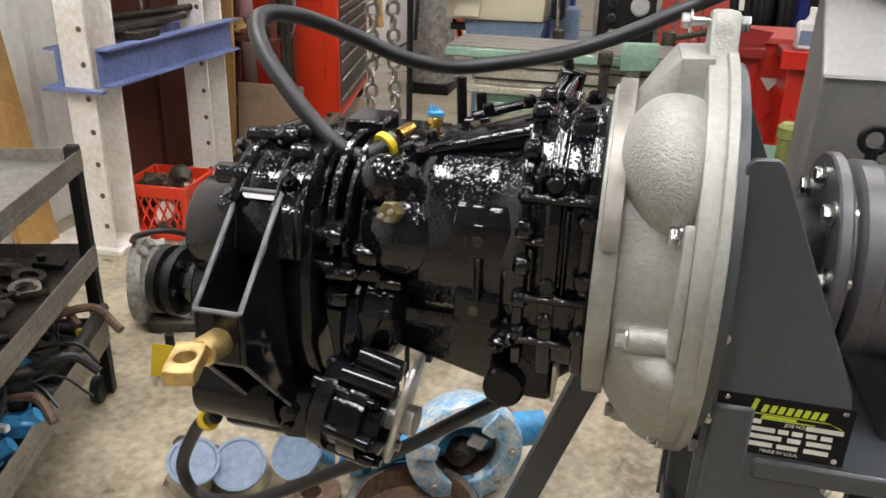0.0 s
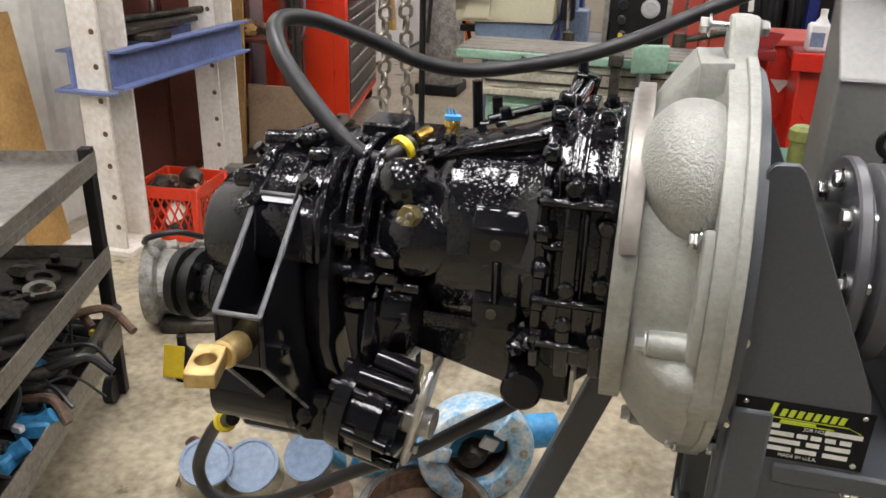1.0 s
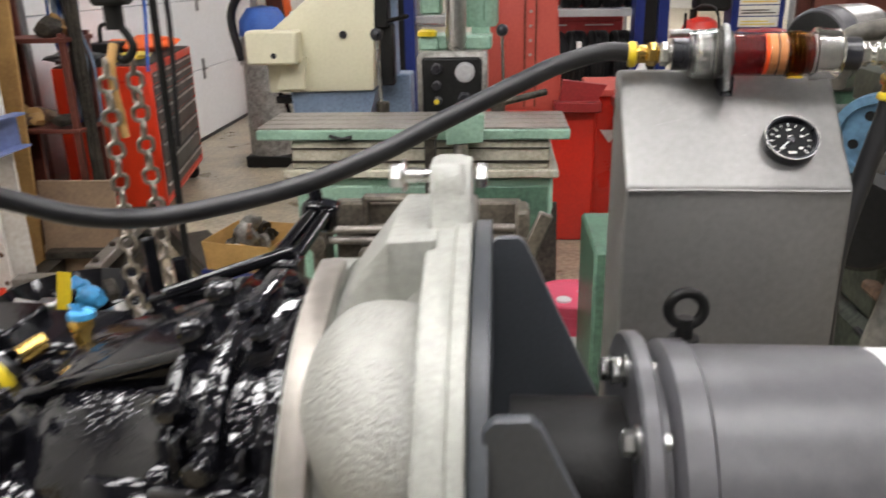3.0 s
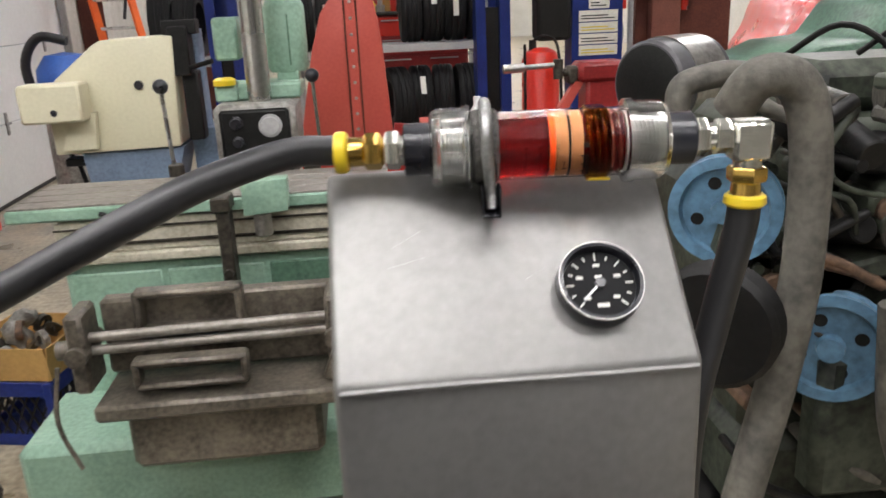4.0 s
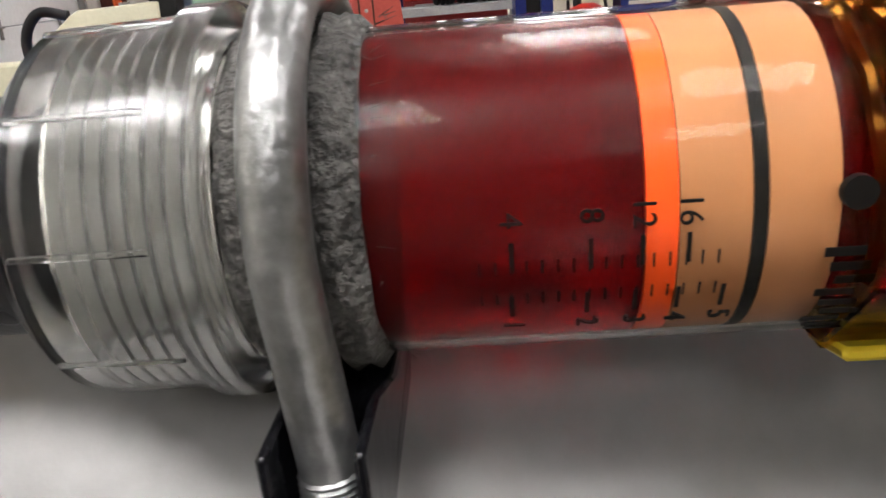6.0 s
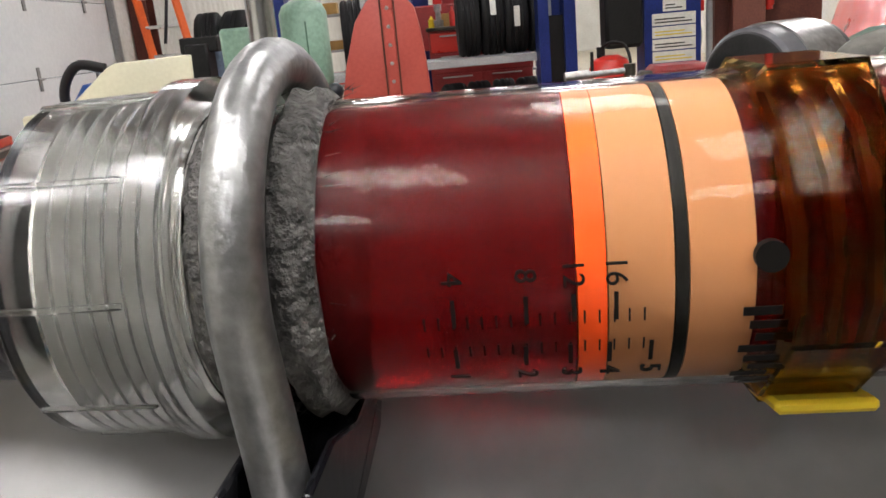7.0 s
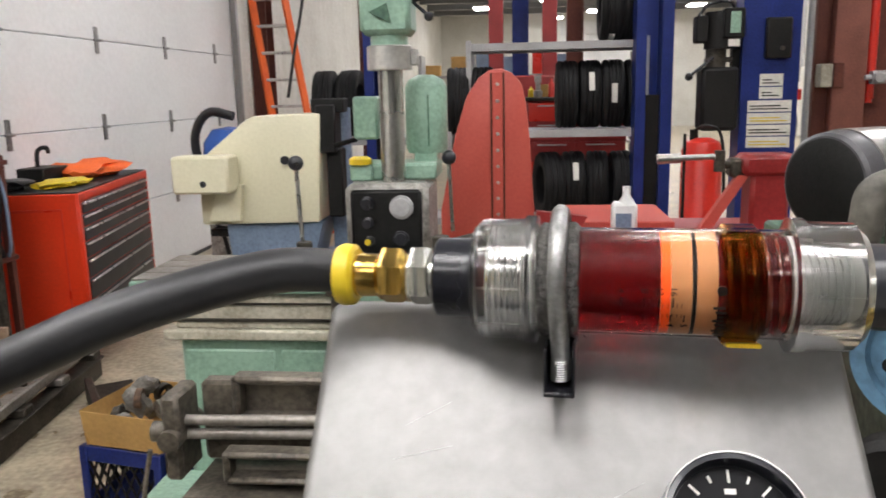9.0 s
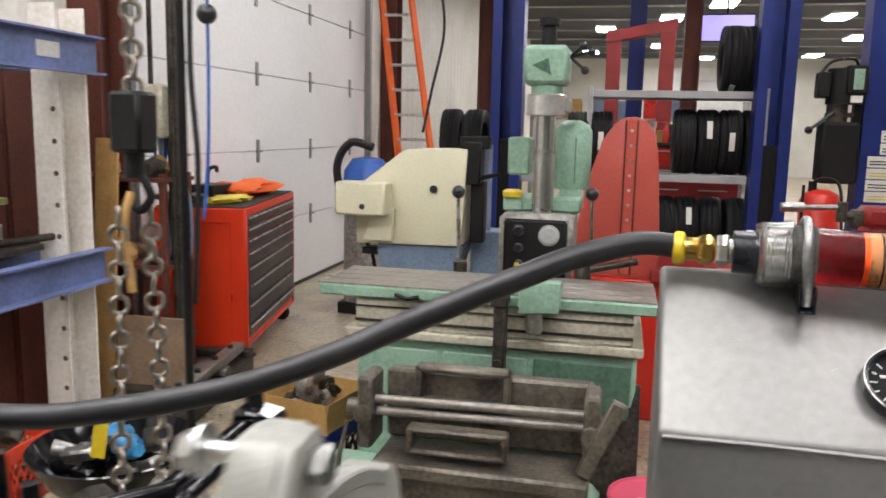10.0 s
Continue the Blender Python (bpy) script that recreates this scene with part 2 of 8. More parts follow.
CABLEBLUE = mat("blue_cable", (0.03, 0.12, 0.45), (0.02, 0.07, 0.3), rough=0.4, bump=0)
for m in (BLACKIRON, TYRE, BROWNSTEEL, DARKGREEN, ENGINEGREEN, BLUE, GREASY):
    m.node_tree.nodes["Principled BSDF"].inputs["Specular IOR Level"].default_value = 0.25
SCREEN = glow("tv_picture", (0.25, 0.2, 0.75), 1.2)
LED = glow("led_diffuser", (1.0, 0.975, 0.98), LAMP_POWER)

# ---- mesh tools ----
def thing(name, label, category, at=(0, 0, 0), turn=0, group="", kind="", world_parts=False):
    """An Empty at the base of a thing. world_parts: its parts are written in world coordinates."""
    ob = new(name)
    ob.matrix_basis = pose(*at, 0, 0, turn)
    ob.empty_display_size = 0.05
    ob["_w"] = 1 if world_parts else 0
    return tagged(ob, label, category, group, kind)

def part(name, bm, material, parent=None, label="", smooth=True):
    me = bpy.data.meshes.new(name)
    bm.normal_update()
    bm.to_mesh(me)
    bm.free()
    me.materials.append(material)
    if smooth:
        me.shade_smooth()
        me.set_sharp_from_angle(angle=radians(38))
    ob = new(name, me)
    if parent:
        ob.parent = parent
        root = parent
        if parent.get("_w") == 1:
            ob.matrix_parent_inverse = parent.matrix_basis.inverted()
    return tagged(ob, label)

def shared(name, me, m, parent):
    ob = new(name, me)
    ob.parent = parent
    ob.matrix_basis = m
    return ob

def B():
    return bmesh.new()

def box(bm, c, s, bevel=0.0, m=None, seg=1):
    vs = bmesh.ops.create_cube(bm, size=1)["verts"]
    bmesh.ops.scale(bm, vec=s, verts=vs)
    if bevel:
        es = list({e for v in vs for e in v.link_edges})
        got = bmesh.ops.bevel(bm, geom=es, offset=bevel, segments=seg, affect="EDGES", profile=0.5)
        vs = list({v for f in got["faces"] for v in f.verts} | {v for v in vs if v.is_valid})
    mm = Matrix.Translation(c) @ (m or Matrix())
    bmesh.ops.transform(bm, matrix=mm, verts=vs)
    return bm

def span(bm, lo, hi, bevel=0.0):
    """A box between two corners."""
    return box(bm, [(a + b) / 2 for a, b in zip(lo, hi)], [abs(b - a) for a, b in zip(lo, hi)], bevel)

def axis_frame(p, q):
    p, q = Vector(p), Vector(q)
    d = (q - p).normalized()
    return Matrix.Translation(p) @ d.to_track_quat("Z", "Y").to_matrix().to_4x4(), (q - p).length

def lathe(bm, p, q, profile, seg=32, close=True):
    """Turns (distance along p to q, radius) pairs about the line from p to q."""
    m, _ = axis_frame(p, q)
    rings = []
    for z, r in profile:
        if r < 1e-6:
            rings.append([bm.verts.new(m @ Vector((0, 0, z)))])
        else:
            rings.append([bm.verts.new(m @ Vector((r * math.cos(2 * math.pi * k / seg), r * math.sin(2 * math.pi * k / seg), z))) for k in range(seg)])
    for a, b in zip(rings, rings[1:]):
        for k in range(seg):
            j = (k + 1) % seg
            if len(a) == 1 and len(b) == 1:
                continue
            if len(a) == 1:
                bm.faces.new((a[0], b[j], b[k]))
            elif len(b) == 1:
                bm.faces.new((a[k], a[j], b[0]))
            else:
                bm.faces.new((a[k], a[j], b[j], b[k]))
    if close:
        if len(rings[0]) > 1:
            bm.faces.new(list(reversed(rings[0])))
        if len(rings[-1]) > 1:
            bm.faces.new(rings[-1])
    return bm

def cyl(bm, p, q, r, r2=None, seg=24, bevel=0.0):
    r2 = r if r2 is None else r2
    L = (Vector(q) - Vector(p)).length
    if bevel:
        return lathe(bm, p, q, [(0, r - bevel), (bevel, r), (L - bevel, r2), (L, r2 - bevel)], seg)
    return lathe(bm, p, q, [(0, r), (L, r2)], seg)

def pipe(bm, p, q, r_out, r_in, seg=32):
    L = (Vector(q) - Vector(p)).length
    return lathe(bm, p, q, [(0, r_in), (0, r_out), (L, r_out), (L, r_in), (0, r_in)], seg, close=False)

def hexnut(bm, p, q, r, chamfer=0.12):
    L = (Vector(q) - Vector(p)).length
    c = min(L * 0.25, r * chamfer)
    return lathe(bm, p, q, [(0, r * 0.9), (c, r), (L - c, r), (L, r * 0.9)], 6)

def bolt(bm, p, d, r=0.008, h=0.007):
    """A hexagon head with its washer, standing on p towards d."""
    p, d = Vector(p), Vector(d).normalized()
    cyl(bm, p, p + d * h * 0.25, r * 1.35, seg=14)
    hexnut(bm, p + d * h * 0.25, p + d * h * 1.3, r)
    return bm

def prism(bm, pts, axis, lo, hi):
    """Extrudes a plane outline along an axis (0 x, 1 y, 2 z) from lo to hi; the outline gives the other two axes in order."""
    def at(p, v):
        c = list(p)
        c.insert(axis, v)
        return bm.verts.new(c)
    a, b = [at(p, lo) for p in pts], [at(p, hi) for p in pts]
    n = len(pts)
    faces = [bm.faces.new(a), bm.faces.new(list(reversed(b)))]
    for k in range(n):
        faces.append(bm.faces.new((a[k], b[k], b[(k + 1) % n], a[(k + 1) % n])))
    bmesh.ops.recalc_face_normals(bm, faces=faces)
    return bm

def soften(bm, w, angle=30, seg=2):
    es = [e for e in bm.edges if len(e.link_faces) == 2 and e.calc_face_angle(0) > radians(angle)]
    bmesh.ops.bevel(bm, geom=es, offset=w, segments=seg, affect="EDGES", profile=0.5, clamp_overlap=True)
    return bm

def curve_points(pts, steps=8):
    """A smooth line through the points."""
    P = [Vector(p) for p in pts]
    P = [P[0] * 2 - P[1]] + P + [P[-1] * 2 - P[-2]]
    out = []
    for i in range(1, len(P) - 2):
        for k in range(steps):
            t = k / steps
            a, b, c, d = P[i - 1], P[i], P[i + 1], P[i + 2]
            out.append(0.5 * (2 * b + (c - a) * t + (2 * a - 5 * b + 4 * c - d) * t * t + (3 * b - a - 3 * c + d) * t ** 3))
    out.append(P[-2])
    return out

def sweep(bm, pts, r, seg=12, smooth_steps=8, closed=False):
    line = curve_points(pts, smooth_steps) if smooth_steps else [Vector(p) for p in pts]
    up = Vector((0.13, 0.31, 0.94))
    rings = []
    n = len(line)
    for i, p in enumerate(line):
        if closed:
            d = (line[(i + 1) % n] - line[i - 1]).normalized()
        else:
            d = (line[min(i + 1, n - 1)] - line[max(i - 1, 0)]).normalized()
        side = d.cross(up)
        side = side.normalized() if side.length > 1e-4 else d.orthogonal().normalized()
        up = side.cross(d).normalized()
        rings.append([bm.verts.new(p + r * (math.cos(2 * math.pi * k / seg) * side + math.sin(2 * math.pi * k / seg) * up)) for k in range(seg)])
    pairs = list(zip(rings, rings[1:]))
    if closed:
        pairs.append((rings[-1], rings[0]))
    for a, b in pairs:
        for k in range(seg):
            j = (k + 1) % seg
            bm.faces.new((a[k], a[j], b[j], b[k]))
    if not closed:
        bm.faces.new(list(reversed(rings[0])))
        bm.faces.new(rings[-1])
    bmesh.ops.recalc_face_normals(bm, faces=bm.faces[:])
    return bm

def lump(bm, c, s, seed, rough=0.25, sub=2):
    """An irregular clod, for scrap and castings seen small."""
    vs = bmesh.ops.create_icosphere(bm, subdivisions=sub, radius=1)["verts"]
    for v in vs:
        k = 1 + rough * noise.noise(v.co * 1.7 + Vector((seed * 3.1, seed * 1.7, seed)))
        k += rough * 0.6 * noise.noise(v.co * 4 + Vector((seed, seed * 2.3, 1)))
        v.co = Vector((v.co.x * s[0], v.co.y * s[1], v.co.z * s[2])) * k + Vector(c)
    return bm

def letters(text, size, m, material, parent, name="lettering"):
    cu = bpy.data.curves.new(name, "FONT")
    cu.body, cu.size, cu.extrude, cu.align_x, cu.align_y = text, size, 0.0002, "CENTER", "CENTER"
    tmp = bpy.data.objects.new(name, cu)
    scene.collection.objects.link(tmp)
    me = bpy.data.meshes.new_from_object(tmp)
    bpy.data.objects.remove(tmp)
    me.materials.clear()
    me.materials.append(material)
    ob = new(name, me)
    ob.parent = parent
    if parent.get("_w") == 1:
        ob.matrix_parent_inverse = parent.matrix_basis.inverted()
    ob.matrix_basis = m
    return ob

# ---- the workshop ----
WX, EX, SY, NY, H = -2.55, 9.0, -5.0, 34.0, 4.6

b = B(); span(b, (WX - 0.3, SY - 0.3, -0.2), (EX + 0.3, NY + 0.3, 0))
tagged(part("floor", b, CONCRETE), "tan stained concrete workshop floor with oil marks", "floor", kind="structure")
b = B(); span(b, (WX - 0.3, SY - 0.3, H), (EX + 0.3, NY + 0.3, H + 0.2))
for k in range(18):
    y = SY + 1 + 2.1 * k
    span(b, (WX, y - 0.06, H - 0.28), (EX, y + 0.06, H - 0.0))
    span(b, (WX, y - 0.14, H - 0.3), (EX, y + 0.14, H - 0.28))
tagged(part("ceiling", b, CEIL), "grey metal roof deck on steel purlins", "ceiling", kind="structure")

def corrugated(name, y0, y1, z0, z1, label):
    b = B()
    n = int((y1 - y0) / 0.075)
    prof = []
    for k in range(n + 1):
        y = y0 + (y1 - y0) * k / n
        prof.append((WX + (0.018 if (k // 2) % 2 else 0.0), y))
    prof += [(WX - 0.2, y1), (WX - 0.2, y0)]
    prism(b, prof, 2, z0, z1)
    return tagged(part(name, b, WALL, smooth=False), label, "wall", kind="structure")

D0, D1, DH = 5.35, 10.3, 4.0
corrugated("wall_west", SY, D0, 0, H, "white ribbed metal wall liner, grimy near the floor")
corrugated("wall_west_far", D1, NY, 0, H, "white ribbed metal wall liner beside the roller door")
b = B(); span(b, (WX - 0.2, D0, DH), (WX, D1, H))
tagged(part("wall_west_lintel", b, WALL), "white wall above the overhead door", "wall", kind="structure")
# wall_south is never in view; its dark grey keeps gloss black reflections deep
for nm, lo, hi, lb in (("wall_north", (WX - 0.2, NY, 0), (EX + 0.2, NY + 0.2, H), "white far end wall of the workshop"),
                       ("wall_south", (WX - 0.2, SY - 0.2, 0), (EX + 0.2, SY, H), "unseen near end wall, made dark to keep reflections in black paint low"),
                       ("wall_east", (EX, SY, 0), (EX + 0.2, NY, H), "white lined side wall of the workshop")):
    b = B(); span(b, lo, hi)
    tagged(part(nm, b, CEIL if nm == "wall_south" else WALL), lb, "wall", kind="structure")

door = thing("door_1", "white sectional overhead garage door, closed, with steel hinges", "garage door", (WX, (D0 + D1) / 2, 0), kind="structure", world_parts=True)
JOINT = 0.663
for k in range(6):
    z0 = 0.03 + JOINT * k
    b = B(); span(b, (WX - 0.05, D0, z0 + 0.003), (WX - 0.005, D1, min(z0 + JOINT - 0.003, DH)), 0.006)
    part("panel", b, DOOR, door)
for k in range(1, 6):
    for j in range(5):
        y, z = 4.86 + 1.21 * j + 0.0, 0.03 + JOINT * k
        if y < D0 + 0.1:
            continue
        b = B()
        span(b, (WX - 0.005, y - 0.025, z - 0.1), (WX + 0.006, y + 0.025, z + 0.1), 0.003)
        cyl(b, (WX + 0.012, y - 0.05, z), (WX + 0.012, y + 0.05, z), 0.011, seg=10)
        part("hinge", b, GALV, door, "zinc door hinge")
for y in (D0 + 0.02, D1 - 0.02):
    b = B(); span(b, (WX, y - 0.03, 0), (WX + 0.07, y + 0.03, DH), 0.004)
    part("track", b, GALV, door, "galvanised door track")
b = B(); span(b, (WX - 0.05, D0, 0.0), (WX + 0.004, D1, 0.034), 0.008)
part("bottom_seal", b, RUBBER, door, "black rubber bottom seal")

for x, y, w in ((WX + 0.13, 10.95, 0.26), (WX + 0.12, 4.95, 0.22)):
    b = B()
    for dy in (-w / 2, w / 2):
        span(b, (x - 0.1, y + dy - 0.01, 0), (x + 0.1, y + dy + 0.01, H - 0.3))
    span(b, (x - 0.01, y - w / 2, 0), (x + 0.01, y + w / 2, H - 0.3))
    tagged(part("steel_column", b, BROWNSTEEL), "brown-red steel H column beside the overhead door", "column", kind="structure")

def lamp(x, y, long=1.0):
    t = thing("ceiling_light", "white linear LED high-bay light hanging from the roof", "ceiling light", (x, y, H - 0.45), group="workshop lights")
    b = B(); span(b, (-0.25, -long / 2, 0.02), (0.25, long / 2, 0.07), 0.01)
    part("housing", b, WHITEPL, t)
    b = B(); span(b, (-0.23, -long / 2 + 0.02, 0.0), (0.23, long / 2 - 0.02, 0.018))
    part("diffuser", b, LED, t)
    for dy in (-0.4, 0.4):
        b = B(); cyl(b, (0, dy, 0.07), (0, dy, 0.452), 0.004, seg=6)
        part("hanger", b, STEEL, t)
    return t
first = lamp(-0.7, 0.9)
for x, y in ((0.2, 0.5), (1.6, 0.7), (3.6, 0.4), (-1.6, 0.9), (-0.7, -1.8), (1.6, -1.8), (-1.5, 3.1), (1.3, 3.4), (3.6, 3.6), (-1.0, 7.0), (1.8, 7.0), (4.4, 7.0), (0.0, 11.0), (3.2, 11.0), (6.0, 11.0), (0.0, 15.5), (3.2, 15.5), (6.0, 15.5), (1.5, 20), (5, 20), (2.4, 18.0), (4.6, 13.2), (7.2, 17.5), (7.4, 21.5), (3.2, 22.4), (1.5, 26), (5, 26), (3.2, 30), (6.4, 29), (-0.6, 28), (2.4, 24), (6.4, 24), (0.0, 22), (4.4, 27.5), (2.0, 32.3), (6.0, 32.3), (7.4, 12.5), (7.5, 26), (5.6, 8.6)):
    copy_thing(first, pose(x, y, H - 0.45))

# ---- oil tank with its sight tube ----
TURN = -0.6
TILT_TUBE = -5.7
CT, ST = math.cos(radians(TILT_TUBE)), math.sin(radians(TILT_TUBE))
TX, TY = 0.612, 1.56
tank = thing("oil_tank", "brushed aluminium oil tank with a sloping top", "tank", (TX, TY, 0), TURN)
TW, TD = 0.302, 0.148
prof = [(0, 0.55), (0, 1.302), (TD - 0.006, 1.444), (TD + 0.02, 1.44), (TD + 0.02, 0.55)]
b = B(); prism(b, prof, 0, 0, TW); soften(b, 0.006, 20, 3)
part("shell", b, TANKMETAL, tank)
b = B(); sweep(b, [(0.005, -0.001, 1.298), (0.1, -0.001, 1.299), (0.2, -0.001, 1.298), (0.297, -0.001, 1.298)], 0.0025, 6, 2)
part("weld_seam", b, TANKMETAL, tank)
# fine scratches on the sloping top
random.seed(77)
for k in range(3):
    u, v = random.uniform(0.03, 0.2), random.uniform(0.03, 0.12)
    L, a = random.uniform(0.015, 0.05), random.uniform(-0.5, 0.9)
    pts = [(u + L * s * math.cos(a), v + L * s * math.sin(a) * 0.5, 1.3021 + (v + L * s * math.sin(a) * 0.5)) for s in (0, 0.5, 1.0)]
    b = B(); sweep(b, pts, 0.00016, 5, 2)
    part("scratch", b, GALV, tank)
b = B()
for x in (0.02, TW - 0.02):
    for y in (0.02, TD - 0.005):
        span(b, (x - 0.018, y - 0.018, 0.0), (x + 0.018, y + 0.018, 0.552), 0.003)
span(b, (0.0, -0.01, 0.0), (TW, TD + 0.03, 0.012), 0.003)
part("stand", b, BLACKIRON, tank, "black steel tank stand")

def on_tank(u, v, z):
    return Vector((TX + u * CT - v * ST, TY + u * ST + v * CT, z))

# gauge in the sloping top
SLOPE = math.atan2(0.142, TD - 0.006)
gm = Matrix.Translation((0.226, 0.050, 1.302 + 0.050 * 0.142 / (TD - 0.006))) @ Matrix.Rotation(SLOPE, 4, "X")
gauge = new("pressure_gauge")
gauge.matrix_basis = tank.matrix_basis @ gm @ Matrix.Diagonal((1.13, 1.13, 1.4, 1))
tagged(gauge, "round black dial gauge with chrome bezel set in the tank top", "gauge")
b = B(); lathe(b, (0, 0, 0), (0, 0, 1), [(0, 0.0315), (0.004, 0.0325), (0.012, 0.0315), (0.0125, 0.0285), (0.006, 0.0275), (0.0055, 0.0)], 48)
part("bezel", b, BLACKPVC, gauge)
b = B(); pipe(b, (0, 0, 0.0112), (0, 0, 0.0128), 0.0318, 0.0313, 48)
part("chrome_ring", b, STEEL, gauge, "bright chrome ring")
b = B(); cyl(b, (0, 0, 0.0056), (0, 0, 0.0062), 0.0272, seg=40)
part("dial", b, DIALBLACK, gauge)
for k in range(13):
    a = radians(225 - 270 * k / 12)
    L = 0.006 if k % 2 == 0 else 0.0035
    b = B(); box(b, (0.0225 * math.cos(a), 0.0225 * math.sin(a), 0.0064), (L, 0.0011, 0.0003), m=Matrix.Rotation(a, 4, "Z"))
    part("tick", b, WHITEINK, gauge)
    if k % 3 == 0:
        b = B(); box(b, (0.0155 * math.cos(a), 0.0155 * math.sin(a), 0.0064), (0.005, 0.0024, 0.0003))
        part("number_bar", b, WHITEINK, gauge)
b = B(); box(b, (0, 0.006, 0.0064), (0.005, 0.0022, 0.0003))
part("legend_bar", b, WHITEINK, gauge)
b = B(); box(b, (0, -0.017, 0.0064), (0.009, 0.003, 0.0003))
part("legend_bar", b, WHITEINK, gauge)
a = radians(222)
b = B(); box(b, (0.009 * math.cos(a), 0.009 * math.sin(a), 0.0078), (0.019, 0.0016, 0.0005), m=Matrix.Rotation(a, 4, "Z"))
part("needle", b, WHITEPL, gauge, "white needle")
b = B(); cyl(b, (0, 0, 0.006), (0, 0, 0.0095), 0.0038, seg=16)
part("hub", b, BLACKPVC, gauge)

# sight tube: u runs along the tube from the hose end
TZ = 1.4678
tube = new("flow_sight_tube")
tube.matrix_basis = pose(0.625, 1.6845, TZ, 0, 0, TILT_TUBE) @ Matrix.Rotation(radians(90), 4, "Y")
tube["_w"] = 0
tagged(tube, "clear sight tube of red oil clamped on the tank", "flow meter")
# in the tube's own frame +z runs along its axis, -x is up and -y faces the camera
def along(b, z0, z1, r0, r1=None, seg=40):
    return cyl(b, (0, 0, z0), (0, 0, z1), r0, r1, seg)
Z = (0, 0, 1)
O = (0, 0, 0)
def turned(name, material, prof, label="", seg=48, close=True):
    b = B(); lathe(b, O, Z, prof, seg, close)
    return part(name, b, material, tube, label)

turned("yellow_collar", YELLOW, [(-0.001, 0.0135), (0.0, 0.0175), (0.003, 0.0185), (0.009, 0.0180), (0.011, 0.0155)], "yellow plastic hose collar")
b = B(); lathe(b, O, Z, [(0.010, 0.0125), (0.014, 0.0130), (0.024, 0.0125), (0.026, 0.0145)], 24); hexnut(b, (0, 0, 0.0255), (0, 0, 0.0400), 0.0165); lathe(b, O, Z, [(0.0400, 0.0135), (0.0425, 0.0115)], 24)
part("brass_hose_end", b, BRASS, tube, "brass hose end with hexagon")
b = B(); hexnut(b, (0, 0, 0.0435), (0, 0, 0.0565), 0.0172); lathe(b, O, Z, [(0.0565, 0.0135), (0.0605, 0.0132)], 24)
part("adapter_nut", b, NICKEL, tube, "plated hexagon adapter")
turned("end_bush", BLACKPVC, [(0.0600, 0.0215), (0.0612, 0.0228), (0.0850, 0.0228), (0.0850, 0.0)], "black plastic end bush")

def cap(name, z0, flip):
    """A clear threaded union nut."""
    prof = []
    zs = [(0.0, 0.0225), (0.0, 0.0295), (0.0045, 0.0338), (0.0285, 0.0345), (0.029, 0.0362), (0.0355, 0.0362), (0.0362, 0.0305), (0.0355, 0.0302)]
    for k in range(8):
        z = 0.0335 - 0.0032 * k
        zs += [(z, 0.0308), (z - 0.0016, 0.0286)]
    zs += [(0.004, 0.0280), (0.002, 0.0225), (0.0, 0.0225)]
    for d, r in zs:
        prof.append(((z0 + 0.0362 - d) if flip else (z0 + d), r))
    t = turned(name, CLEARCAP, prof, "clear plastic union nut", 48, False)
    for k in range(10):
        a = 2 * math.pi * k / 10 + 0.25
        c = (0.0343 * math.cos(a), 0.0343 * math.sin(a), z0 + (0.0162 if not flip else 0.02))
        b = B(); box(b, c, (0.0010, 0.0012, 0.022), 0.0003, Matrix.Rotation(a, 4, "Z"))
        o = part("grip_rib", b, CLEARCAP, t)
    return t
cap("union_nut", 0.0825, False)
b = B(); pipe(b, (0, 0, 0.091), (0, 0, 0.1175), 0.0268, 0.0215, 40)
for k in range(6):
    pipe(b, (0, 0, 0.0935 + 0.0034 * k), (0, 0, 0.0950 + 0.0034 * k), 0.0276, 0.0262, 40)
part("threaded_spigot", b, FROSTED, tube, "pale threaded spigot")
# felt packing under the clamp
b = B()
for k in range(2):
    z0 = 0.1190 if k == 0 else 0.1325
    rings = []
    for i in range(5):
        ring = []
        for j in range(72):
            a = 2 * math.pi * j / 72
            r = 0.0322 + 0.0016 * noise.noise(Vector((math.cos(a) * 5, math.sin(a) * 5, i * 1.3 + k * 9))) + (0.0 if 0 < i < 4 else -0.0025)
            z = z0 + 0.0088 * i / 4 + 0.0012 * noise.noise(Vector((a * 6, i, k + 4)))
            ring.append(b.verts.new((r * math.cos(a), r * math.sin(a), z)))
        rings.append(ring)
    for p, q in zip(rings, rings[1:]):
        for j in range(72):
            b.faces.new((p[j], p[(j + 1) % 72], q[(j + 1) % 72], q[j]))
    b.faces.new(list(reversed(rings[0]))); b.faces.new(rings[-1])
part("felt_packing", b, FELT, tube, "frayed grey felt packing")
b = B()
random.seed(5)
for k in range(90):
    a = random.uniform(0, 2 * math.pi)
    z = random.choice((0.119, 0.1305, 0.1437))
    p = Vector((0.0315 * math.cos(a), 0.0315 * math.sin(a), z))
    d = Vector((math.cos(a) * random.uniform(0.0003, 0.002), math.sin(a) * random.uniform(0.0003, 0.002), random.uniform(-0.003, 0.004)))
    side = Vector((0, 0, 0.0)) + d.orthogonal().normalized() * 0.00018
    vs = [b.verts.new(p + side), b.verts.new(p - side), b.verts.new(p + d - side * 0.3 + Vector((0, 0, 0.0005)))]
    b.faces.new(vs)
part("felt_fibres", b, FELT, tube, smooth=False)
